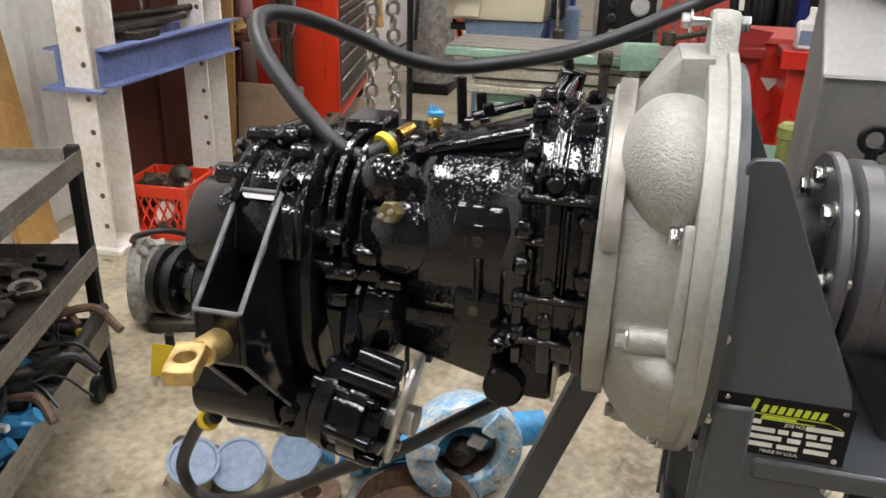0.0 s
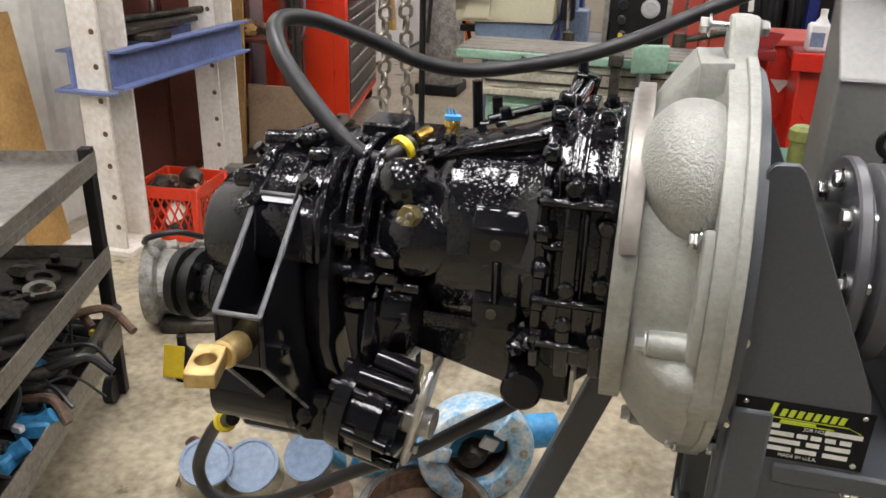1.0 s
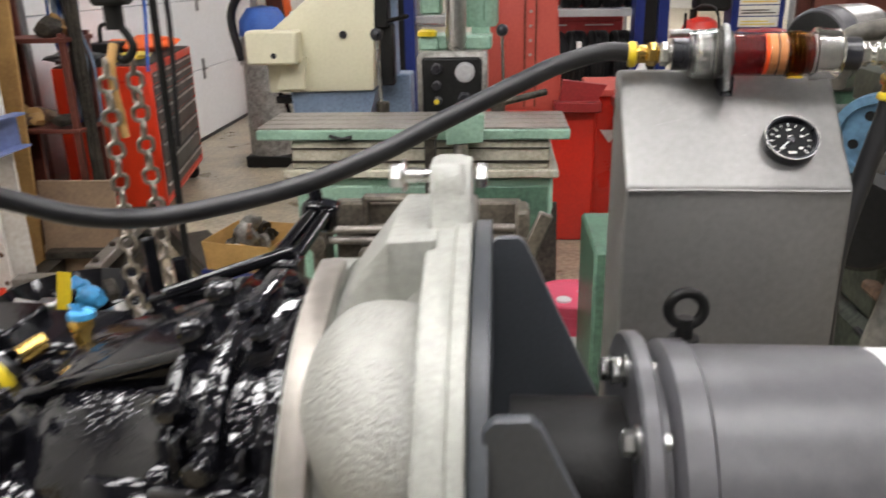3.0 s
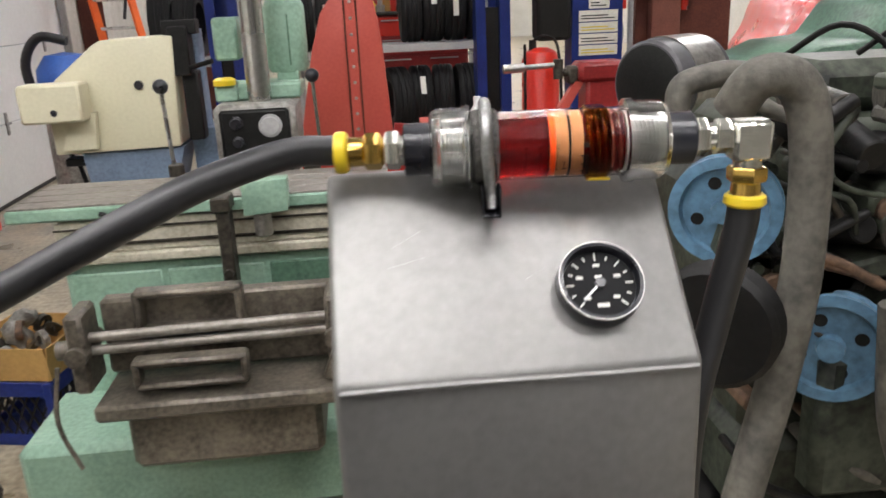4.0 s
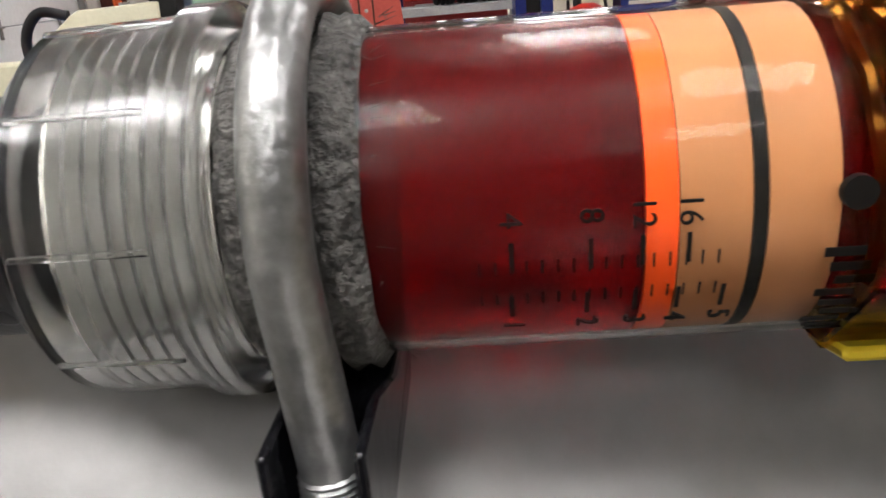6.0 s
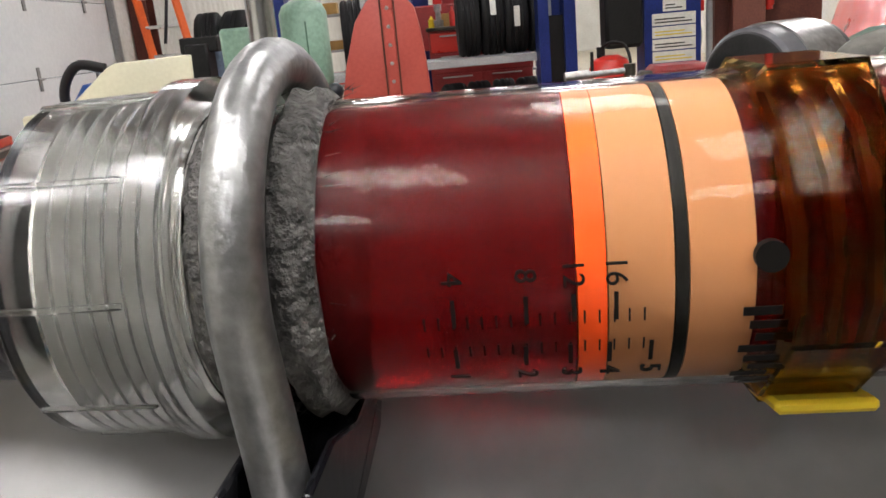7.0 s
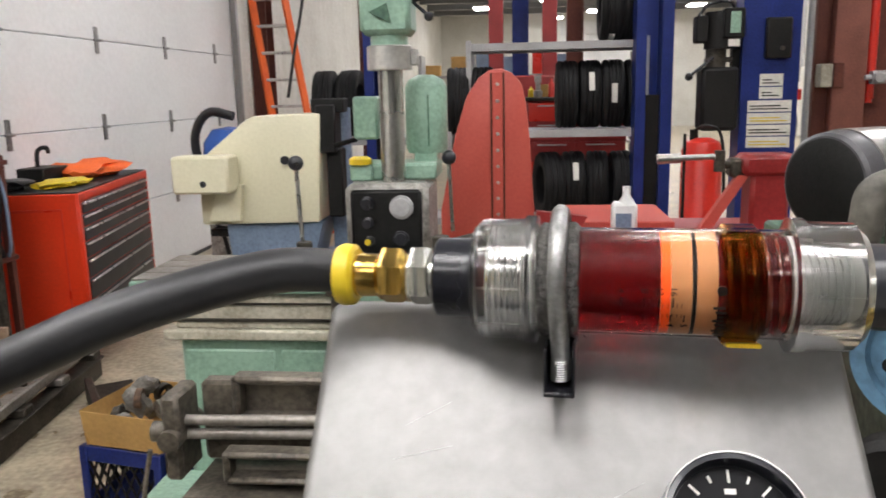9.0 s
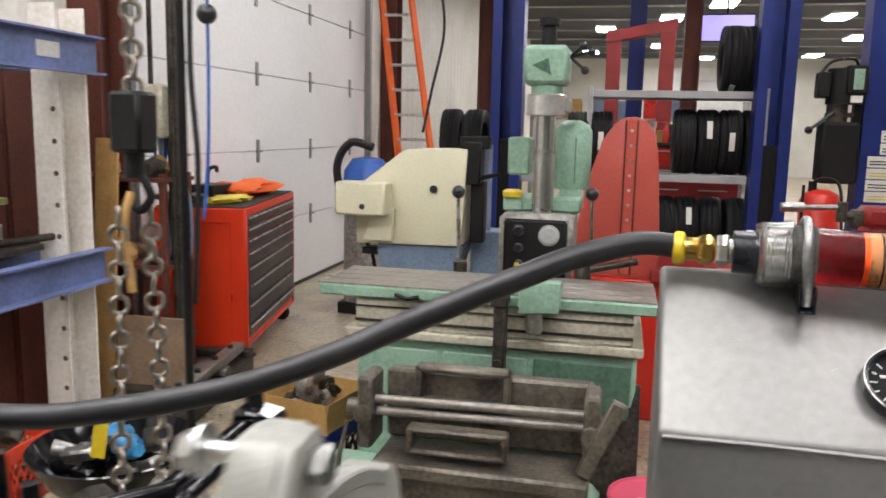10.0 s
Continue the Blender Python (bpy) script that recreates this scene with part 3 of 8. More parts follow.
# U-bolt: down is +x, towards the camera -y
b = B()
UZ = 0.1305
R = 0.0375
line = [(0.045, -R, UZ + 0.0032), (0.034, -R, UZ + 0.0026), (0.02, -R, UZ + 0.0016), (0.008, -R, UZ + 0.0005)] + [(-R * math.sin(math.pi * k / 16), -R * math.cos(math.pi * k / 16), UZ) for k in range(17)] + [(0.012, R, UZ), (0.03, R, UZ)]
sweep(b, line, 0.0051, 16, 3)
part("u_bolt", b, GALV, tube, "galvanised U-bolt")
b = B()
for k in range(9):
    lathe(b, (0.034 + 0.0013 * k, -R, UZ + 0.0026), (0.0353 + 0.0013 * k, -R, UZ + 0.0027), [(0, 0.0050), (0.0006, 0.0056), (0.0013, 0.0050)], 14)
part("thread", b, GALV, tube)
# channel bracket that holds the U-bolt
b = B()
for dz in (-0.0060, 0.0085):
    prism(b, [(0.026, -0.047), (0.026, -0.030), (0.033, -0.01), (0.033, 0.032), (0.042, 0.032), (0.0525, -0.046)], 2, UZ + dz, UZ + dz + 0.0018)
prism(b, [(0.0500, -0.047), (0.0525, -0.0475), (0.034, 0.032), (0.0315, 0.032)], 2, UZ - 0.0060, UZ + 0.0103)
soften(b, 0.0006, 40, 1)
part("channel_bracket", b, SMOOTHBLACK, tube, "black steel channel bracket")
# oil, piston, label
RF = 0.0282
turned("oil_column", FLUID, [(0.1200, 0.0), (0.1200, RF), (0.1838, RF), (0.1838, 0.0)], "dark red oil")
turned("piston_edge", ORANGEGLOW, [(0.1840, 0.0), (0.1840, RF), (0.1888, RF), (0.1888, 0.0)], "glowing orange piston edge")
turned("piston_label", PEACH, [(0.1890, 0.0), (0.1890, RF), (0.1996, RF), (0.1996, 0.0)], "peach paper label")
turned("piston_ring", INK, [(0.1998, 0.0), (0.1998, RF + 0.0001), (0.2018, RF + 0.0001), (0.2018, 0.0)], "black indicator line")
turned("piston_label", PEACH, [(0.2020, 0.0), (0.2020, RF), (0.2123, RF), (0.2123, 0.0)], "peach paper label")
b = B(); along(b, 0.2125, 0.2480, RF * 0.93)
part("spring_chamber", b, FLUID, tube, "red oil round the spring")
b = B()
sp = [(0.0272 * math.cos(k * 0.5), 0.0272 * math.sin(k * 0.5), 0.2145 + 0.0320 * k / 66) for k in range(67)]
sweep(b, sp, 0.0016, 8, 0)
part("spring", b, FLUIDTHIN, tube, "steel spring under oil")
turned("tube_wall", TUBEWALL, [(0.1180, 0.0288), (0.1180, 0.0298), (0.2500, 0.0298), (0.2500, 0.0288), (0.1180, 0.0288)], "clear tube wall", 64, False).visible_shadow = False
b = B(); lathe(b, O, Z, [(0.2150, 0.0298), (0.2175, 0.0335), (0.2340, 0.0335), (0.2360, 0.0298)], 8, False); lathe(b, O, Z, [(0.2360, 0.0299), (0.2338, 0.0322), (0.2177, 0.0322), (0.2150, 0.0299)], 8, False)
bmesh.ops.rotate(b, cent=O, matrix=Matrix.Rotation(radians(22.5), 3, "Z"), verts=b.verts)
part("hexagon_band", b, YELLOWCLEAR, tube, "amber clear hexagon band", smooth=False)
b = B(); box(b, (0.0305, -0.012, 0.2275), (0.0026, 0.016, 0.018), 0.0008, Matrix.Rotation(radians(-12), 4, "Z"))
part("band_lug", b, YELLOW, tube, "yellow plastic lug under the band")
cap("union_nut", 0.2500, True)
b = B(); pipe(b, (0, 0, 0.2495), (0, 0, 0.2840), 0.0262, 0.021, 40)
for k in range(7):
    pipe(b, (0, 0, 0.2560 + 0.0036 * k), (0, 0, 0.2576 + 0.0036 * k), 0.0272, 0.0258, 40)
part("threaded_spigot", b, FROSTED, tube)
turned("end_bush", BLACKPVC, [(0.2850, 0.0), (0.2850, 0.0228), (0.3090, 0.0228), (0.3102, 0.0215), (0.3102, 0.0)], "black plastic end bush")
b = B(); hexnut(b, (0, 0, 0.3105), (0, 0, 0.3235), 0.0172); lathe(b, O, Z, [(0.3235, 0.0125), (0.3290, 0.0125)], 24); hexnut(b, (0, 0, 0.3290), (0, 0, 0.3440), 0.0155)
part("adapter_nut", b, NICKEL, tube, "plated hexagon adapter")
b = B(); box(b, (0.004, 0, 0.3610), (0.036, 0.028, 0.034), 0.004); cyl(b, (0, 0, 0.343), (0, 0, 0.352), 0.0115); cyl(b, (0.018, 0, 0.361), (0.030, 0, 0.361), 0.0125)
part("elbow", b, NICKEL, tube, "plated elbow fitting")
b = B(); hexnut(b, (0.0275, 0, 0.361), (0.041, 0, 0.361), 0.0175); cyl(b, (0.041, 0, 0.361), (0.053, 0, 0.361), 0.0125, 0.0135)
part("brass_hose_end", b, BRASS, tube, "brass hose end with hexagon")
b = B(); lathe(b, (0.052, 0, 0.361), (1, 0, 0.361), [(0, 0.0155), (0.002, 0.0180), (0.008, 0.0188), (0.011, 0.0160)], 32)
part("yellow_collar", b, YELLOW, tube, "yellow plastic hose collar")

# printed scale on the tube, on the lower half that faces the camera
SC = radians(-25)
def scale_mark(z, turn, w, h):
    a = radians(-90) - 0 + turn
    b = B()
    c = (0.02995 * math.cos(a), 0.02995 * math.sin(a), z)
    box(b, c, (0.0002, h, w), m=Matrix.Rotation(a, 4, "Z"))
    return part("scale_mark", b, INK, tube)
def digits(text, z, turn, flip):
    a = radians(-90) + turn
    n = Vector((math.cos(a), math.sin(a), 0))
    c = n * 0.0301 + Vector((0, 0, z))
    across = Vector((-math.sin(a), math.cos(a), 0))
    zax = Vector((0, 0, 1))
    xa = across
    ya = n.cross(xa)
    m = Matrix((xa, ya, n)).transposed().to_4x4()
    letters(text, 0.0050, Matrix.Translation(c) @ m, INK, tube, "scale_number")
for i, (z, txt) in enumerate(((0.1635, "4"), (0.1755, "8"), (0.1832, "12"), (0.1900, "16"))):
    scale_mark(z, radians(7.5), 0.0007, 0.0050)
    digits(txt, z, radians(-4), False)
for i, (z, txt) in enumerate(((0.1632, "1"), (0.1750, "2"), (0.1825, "3"), (0.1890, "4"), (0.1958, "5"))):
    scale_mark(z, radians(26), 0.0007, 0.0048)
    digits(txt, z, radians(35.5), True)
for k in range(16):
    scale_mark(0.1585 + 0.0024 * k, radians(11), 0.0003, 0.0024)
    scale_mark(0.1585 + 0.0024 * k, radians(22.5), 0.0003, 0.0024)
b = B(); cyl(b, (-0.003, -0.0288, 0.2140), (-0.003, -0.0304, 0.2140), 0.0026, seg=20)
part("round_plug", b, INK, tube, "black arrow print")
b = B()
for k in range(9):
    a = radians(-90 + 12 + 5.2 * k)
    box(b, (0.0300 * math.cos(a), 0.0300 * math.sin(a), 0.2130 + 0.0012 * (k % 3)), (0.0002, 0.0016, 0.006), m=Matrix.Rotation(a, 4, "Z"))
part("maker_print", b, INK, tube, "dark unreadable maker's print")

# ---- hoses ----
hose = thing("upper_oil_hose", "black rubber oil hose looping from gearbox to sight tube", "hose", (-0.033, 1.14, 1.2), world_parts=True)
HOSE = [(-0.028, 1.15, 1.236), (-0.040, 1.135, 1.226), (-0.072, 1.12, 1.213), (-0.118, 1.12, 1.236), (-0.180, 1.135, 1.292), (-0.238, 1.165, 1.352), (-0.262, 1.215, 1.388),
        (-0.232, 1.285, 1.384), (-0.165, 1.36, 1.347), (-0.085, 1.41, 1.306),
        (-0.012, 1.455, 1.29), (0.074, 1.48, 1.299), (0.176, 1.512, 1.319), (0.243, 1.531, 1.341), (0.292, 1.544, 1.361), (0.329, 1.56, 1.378), (0.375, 1.573, 1.399), (0.429, 1.59, 1.423), (0.476, 1.606, 1.443), (0.521, 1.628, 1.46), (0.585, 1.665, 1.473), (0.627, 1.6845, 1.470)]
b = B(); sweep(b, HOSE, 0.0132, 20, 8)
part("hose", b, RUBBER, hose)
b = B(); lathe(b, (-0.040, 1.133, 1.227), (-0.020, 1.165, 1.243), [(0.0, 0.0150), (0.0, 0.0195), (0.004, 0.0208), (0.010, 0.020), (0.013, 0.016)], 32)
part("yellow_collar", b, YELLOW, hose, "yellow plastic hose collar")
b = B(); cyl(b, (-0.024, 1.158, 1.240), (-0.010, 1.179, 1.2465), 0.0105)
part("brass_hose_end", b, BRASS, hose, "brass hose end")
low = thing("lower_oil_hose", "black rubber oil hose sagging under the gearbox", "hose", (-0.30, 1.05, 0.7), world_parts=True)
b = B(); sweep(b, [(-0.285, 1.02, 0.79), (-0.31, 1.04, 0.768), (-0.36, 1.075, 0.712), (-0.412, 1.1, 0.605), (-0.385, 1.1, 0.545), (-0.29, 1.1, 0.555), (-0.215, 1.1, 0.595), (-0.11, 1.1, 0.663), (-0.01, 1.1, 0.722), (0.083, 1.1, 0.795), (0.17, 1.1, 0.864), (0.26, 1.11, 0.935), (0.36, 1.2, 0.99)], 0.0115, 16, 6)
part("hose", b, RUBBER, low)
b = B(); lathe(b, (-0.315, 1.043, 0.763), (-0.28, 1.015, 0.797), [(0, 0.0148), (0.001, 0.0182), (0.008, 0.019), (0.012, 0.016)], 24)
part("yellow_collar", b, YELLOW, low, "yellow plastic hose collar")
down = thing("return_oil_hose", "black rubber hose dropping from the elbow beside the tank", "hose", (0.97, 1.62, 0.5), world_parts=True)
ex, ey = 0.625 + 0.361 * CT, 1.6845 + 0.361 * ST
b = B(); sweep(b, [(ex, ey, 1.415), (ex - 0.003, ey, 1.38), (ex - 0.02, ey, 1.30), (ex - 0.05, ey - 0.02, 1.18), (ex - 0.06, ey - 0.05, 1.0), (ex - 0.05, ey - 0.08, 0.7), (ex - 0.1, ey - 0.1, 0.3), (ex - 0.2, ey - 0.1, 0.03)], 0.0145, 18, 6)
part("hose", b, RUBBER, down)

# ---- the test stand: y = 1.14, z = 1.13 is the shaft line ----
AY, AZ = 1.14, 1.125
stand = thing("test_stand", "slate-grey steel test stand with two upright side plates", "test stand", (0.45, AY, 0), world_parts=True)
outline = [(0.430, 0.55), (0.430, 1.297), (0.438, 1.306), (0.462, 1.307), (0.470, 1.300), (0.590, 1.040), (0.594, 1.02), (0.594, 0.900), (0.60, 0.55)]
for y in (0.951, 1.330):
    b = B(); prism(b, outline, 1, y, y + 0.010); soften(b, 0.0015, 40, 1)
    part("side_plate", b, SLATE, stand)
b = B(); pipe(b, (0.4205, AY, AZ), (0.434, AY, AZ), 0.25, 0.11, 48)
part("face_plate", b, SLATE, stand)
for y in (0.97, 1.31):
    b = B(); span(b, (0.44, y - 0.025, 0.0), (0.49, y + 0.025, 1.0), 0.004)
    part("upright", b, SLATE, stand)
    if y < 1:
        continue
    b = B()
    m, L = axis_frame((0.33, y, 0.93), (0.02, y, 0.03))
    box(b, (0, 0, L / 2), (0.05, 0.05, L), 0.004)
    bmesh.ops.transform(b, matrix=m, verts=b.verts)
    part("brace", b, SLATE, stand)
b = B(); span(b, (-0.1, 0.945, 0.0), (1.15, 0.995, 0.05), 0.004); span(b, (-0.1, 1.285, 0.0), (1.15, 1.335, 0.05), 0.004); span(b, (0.44, 0.995, 0.0), (0.49, 1.285, 0.05), 0.004)
part("base_rail", b, SLATE, stand)
b = B(); span(b, (0.50, 0.945, 0.90), (1.15, 1.335, 0.93), 0.004)
part("motor_shelf", b, SLATE, stand)
b = B(); span(b, (1.08, 0.96, 0.0), (1.13, 1.01, 0.90), 0.004); span(b, (1.08, 1.28, 0.0), (1.13, 1.33, 0.90), 0.004)
part("rear_leg", b, SLATE, stand)
b = B(); span(b, (0.435, 0.95, 0.56), (0.46, 1.33, 0.60), 0.003)
part("cross_tie", b, SLATE, stand)
for x, z in ((0.441, 1.087), (0.438, 0.975), (0.590, 0.897)):
    b = B(); bolt(b, (x, 0.951, z), (0, -1, 0), 0.005, 0.005)
    part("plate_bolt", b, CHROME, stand)

# data plate on the near side plate
plate = thing("data_plate", "black data plate with lime logo bars and white print", "nameplate", (0.522, 0.95, 0.97))
plate.matrix_basis = Matrix.Translation((0.5225, 0.9508, 0.976)) @ Matrix.Rotation(radians(90), 4, "X") @ Matrix.Rotation(radians(-0.3), 4, "Z")
PW, PH = 0.156, 0.082
b = B(); box(b, (0, 0, 0.0006), (PW, PH, 0.0012), 0.0004)
part("plate", b, DIALBLACK, plate)
def bar(name, x, y, w, h, material, skew=0.0):
    b = B()
    vs = [(x - w / 2 - skew, y - h / 2), (x + w / 2 - skew, y - h / 2), (x + w / 2 + skew, y + h / 2), (x - w / 2 + skew, y + h / 2)]
    prism(b, vs, 2, 0.0012, 0.0016)
    return part(name, b, material, plate)
bar("logo_stem", -0.0345, 0.0275, 0.0055, 0.020, LIME, 0.0022)
for k in range(8):
    bar("logo_bar", -0.022 + 0.0094 * k, 0.0258, 0.0062, 0.0105, LIME, 0.0014)
bar("logo_line", 0.010, 0.0178, 0.086, 0.0012, LIME)
bar("logo_bar", -0.004, 0.0145, 0.040, 0.0032, LIME)
bar("logo_bar", 0.006, 0.0115, 0.062, 0.0016, LIME)
b = B(); prism(b, [(0.052, 0.0175), (0.068, 0.0105), (0.066, 0.0125), (0.050, 0.0185)], 2, 0.0012, 0.0016)
part("logo_tail", b, LIME, plate)
for txt, x, y in (("DATE", -0.058, 0.0065), ("JOB NO.", 0.016, 0.0065), ("MODEL NO.", -0.0535, -0.0040), ("SERIAL NO.", -0.0535, -0.0145), ("MADE IN U.S.A.", 0.004, -0.0345)):
    letters(txt, 0.0066, Matrix.Translation((x, y, 0.0014)), WHITEINK, plate)
for x, y, w in ((-0.036, 0.0065, 0.026), (0.049, 0.0065, 0.042), (-0.020, -0.004, 0.029), (0.004, -0.004, 0.012), (0.020, -0.004, 0.012), (0.036, -0.004, 0.012), (0.053, -0.004, 0.013), (-0.016, -0.0145, 0.039), (0.018, -0.0145, 0.015), (0.046, -0.0145, 0.028), (-0.059, -0.0255, 0.022), (-0.022, -0.0255, 0.034), (0.012, -0.0255, 0.024), (0.045, -0.0255, 0.028)):
    bar("blank_bar", x, y, w, 0.0062, WHITEINK)
for x, y in ((-0.067, 0.034), (0.067, 0.034), (-0.067, -0.034), (0.067, -0.034)):
    b = B(); lathe(b, (x, y, 0.001), (x, y, 1), [(0, 0.0036), (0.001, 0.0034), (0.0020, 0.0022), (0.0014, 0.0012), (0.0014, 0)], 16)
    part("rivet", b, CHROME, plate)

# electric motor
motor = thing("drive_motor", "dark grey cylindrical drive motor with bolted flange", "motor", (0.8, AY, 0.93), world_parts=True)
AXQ = lambda x: (x, AY, AZ + 0.008)
b = B(); lathe(b, AXQ(0.556), AXQ(2), [(0, 0.06), (0, 0.135), (0.003, 0.138), (0.014, 0.138), (0.017, 0.135), (0.017, 0.1)], 64)
part("flange", b, MOTORGREY, motor)
b = B(); lathe(b, AXQ(0.572), AXQ(2), [(0, 0.112), (0.010, 0.114), (0.014, 0.126), (0.018, 0.131), (0.040, 0.131), (0.044, 0.126)], 64)
part("end_bell", b, MOTORGREY, motor)
b = B(); lathe(b, AXQ(0.614), AXQ(2), [(0, 0.120), (0.002, 0.126), (0.16, 0.126), (0.162, 0.11)], 64)
part("barrel", b, MOTORGREY, motor)
b = B(); lathe(b, AXQ(0.774), AXQ(2), [(0, 0.1), (0.001, 0.1245), (0.36, 0.1245), (0.364, 0.12), (0.364, 0.0)], 64)
part("cover", b, WHITEPL, motor, "off-white end cover")
b = B(); cyl(b, AXQ(0.452), AXQ(0.56), 0.075, seg=32)
part("shaft_housing", b, BLACKIRON, motor)
for k in range(8):
    a = radians(22.5 + 45 * k) + radians(18)
    y, z = AY + 0.108 * math.cos(a), AZ + 0.008 + 0.108 * math.sin(a)
    b = B(); bolt(b, (0.556, y, z), (-1, 0, 0), 0.0115, 0.010); cyl(b, (0.572, y, z), (0.59, y, z), 0.009, seg=10)
    part("flange_bolt", b, CHROME, motor, "zinc-plated flange bolt")
b = B()
ring = [(0.612 + 0.0, AY + 0.0165 * math.cos(2 * math.pi * k / 28), AZ + 0.155 + 0.0165 * math.sin(2 * math.pi * k / 28)) for k in range(28)]
ring = [(0.618 + (y - AY), AY + 0.06, z) for x, y, z in ring]
sweep(b, ring, 0.0055, 12, 0, True); cyl(b, (0.618, AY + 0.06, AZ + 0.108), (0.618, AY + 0.06, AZ + 0.146), 0.008); cyl(b, (0.618, AY + 0.06, AZ + 0.120), (0.618, AY + 0.06, AZ + 0.126), 0.014)
part("lifting_eye", b, BLACKIRON, motor, "black lifting eye")
for x in (0.66, 0.96):
    b = B(); span(b, (x, AY - 0.11, 0.93), (x + 0.06, AY + 0.11, 1.03), 0.006)
    part("foot", b, MOTORGREY, motor)

# bell housing
bell = thing("bell_housing", "cast aluminium bell housing with lugs and a pebbled dome", "bell housing", (0.36, AY, 0.8), world_parts=True)
AXB = lambda x: (x, AY, AZ)
def step(v, lo, hi):
    t = max(0.0, min(1.0, (v - lo) / (hi - lo)))
    return t * t * (3 - 2 * t)
def off(deg, centre):
    return abs((deg - centre + 180) % 360 - 180)
def arc_block(b, r0, r1, a0, a1, x0, x1, n=24):
    """A piece of a ring about the shaft line between two angles."""
    pts = [(AY + r1 * math.cos(radians(a0 + (a1 - a0) * k / n)), AZ + r1 * math.sin(radians(a0 + (a1 - a0) * k / n))) for k in range(n + 1)]
    pts += [(AY + r0 * math.cos(radians(a1 - (a1 - a0) * k / n)), AZ + r0 * math.sin(radians(a1 - (a1 - a0) * k / n))) for k in range(n + 1)]
    return prism(b, pts, 0, x0, x1)
def ears(base, lugs, n=120):
    pts = []
    for k in range(n):
        a = 2 * math.pi * k / n
        r = base
        for deg, w, h in lugs:
            d = off(math.degrees(a), deg)
            if d < w:
                r = max(r, base + h * min(1.0, (w - d) / (w * 0.45)))
        pts.append((AY + r * math.cos(a), AZ + r * math.sin(a)))
    return pts
LUGS = [(90, 8, 0.046), (200, 6, 0.010), (240, 6, 0.010), (300, 6, 0.012), (340, 6, 0.012), (20, 6, 0.012), (55, 6, 0.012)]
b = B(); prism(b, ears(0.268, LUGS), 0, 0.384, 0.4185); soften(b, 0.003, 50, 2)
part("flange", b, CAST, bell)
b = B(); arc_block(b, 0.262, 0.2735, 60, 300, 0.4065, 0.4195, 60); soften(b, 0.0015, 50, 1)
part("flange_rim", b, CAST, bell)
# the shell: a recessed cone with the starter dome above and the deep bowl below
def shell_radius(x, deg):
    u = (x - 0.306) / 0.08
    cone = 0.204 + 0.024 * u
    bowl = 0.206 + 0.066 * math.sin(min(1.0, u * 1.05) * math.pi / 2) ** 0.9
    low = step(off(deg, 270), 84, 74)
    r = cone + (bowl - cone) * low
    r += (0.250 - cone) * step(off(deg, 40), 42, 30) * u
    tower = step(off(deg, 88), 21, 15) * min(1.0, max(0.0, u / 0.60))
    flat = 0.262 / max(0.8, math.cos(radians(off(deg, 90))))
    return max(r, cone + (flat - cone) * tower)
b = B()
NA, NX = 240, 22
rings = []
for i in range(NX + 1):
    x = 0.306 + 0.08 * i / NX
    ring = []
    for k in range(NA):
        d = 360.0 * k / NA
        r = shell_radius(x, d) + 0.0012 * noise.noise(Vector((x * 30, math.cos(radians(d)) * 7, math.sin(radians(d)) * 7)))
        ring.append(b.verts.new((x, AY + r * math.cos(radians(d)), AZ + r * math.sin(radians(d)))))
    rings.append(ring)
for p, q in zip(rings, rings[1:]):
    for k in range(NA):
        b.faces.new((p[k], q[k], q[(k + 1) % NA], p[(k + 1) % NA]))
bmesh.ops.recalc_face_normals(b, faces=b.faces[:])
part("shell", b, CAST, bell)
# pebbled dome over the starter, leaning on the flange
b = B()
rows = [[b.verts.new((0.356, AY + 0.277 * math.cos(radians(133)), AZ + 0.277 * math.sin(radians(133))))]]
for i in range(1, 19):
    rho = i / 18
    row = []
    for k in range(64):
        f = 2 * math.pi * k / 64
        down = max(0.0, math.sin(f)) * rho
        cx, sx = math.copysign(abs(math.cos(f)) ** 0.8, math.cos(f)), math.copysign(abs(math.sin(f)) ** 0.85, math.sin(f))
        x = 0.356 + 0.066 * rho * cx * (1 - 0.30 * down) + 0.016 * down
        d = radians(133 + (26 if sx > 0 else 28) * rho * sx)
        r = 0.203 + 0.074 * (1 - rho ** 2.3) ** 0.85
        row.append(b.verts.new((x, AY + r * math.cos(d), AZ + r * math.sin(d))))
    rows.append(row)
for k in range(64):
    b.faces.new((rows[0][0], rows[1][k], rows[1][(k + 1) % 64]))
for p, q in zip(rows[1:], rows[2:]):
    for k in range(64):
        b.faces.new((p[k], q[k], q[(k + 1) % 64], p[(k + 1) % 64]))
bmesh.ops.recalc_face_normals(b, faces=b.faces[:])
part("dome", b, ROUGHCAST, bell, "pebbled cast dome")
b = B(); prism(b, ears(0.2125, [(195, 9, 0.006), (250, 9, 0.008), (320, 9, 0.012), (30, 9, 0.012)]), 0, 0.279, 0.307); soften(b, 0.002, 50, 2)
part("gearbox_flange", b, CAST, bell)
b = B(); arc_block(b, 0.2, 0.2235, 88, 163, 0.2835, 0.3065); soften(b, 0.0025, 40, 2)
part("machined_pad", b, PADMETAL, bell, "machined pad on the flange edge")
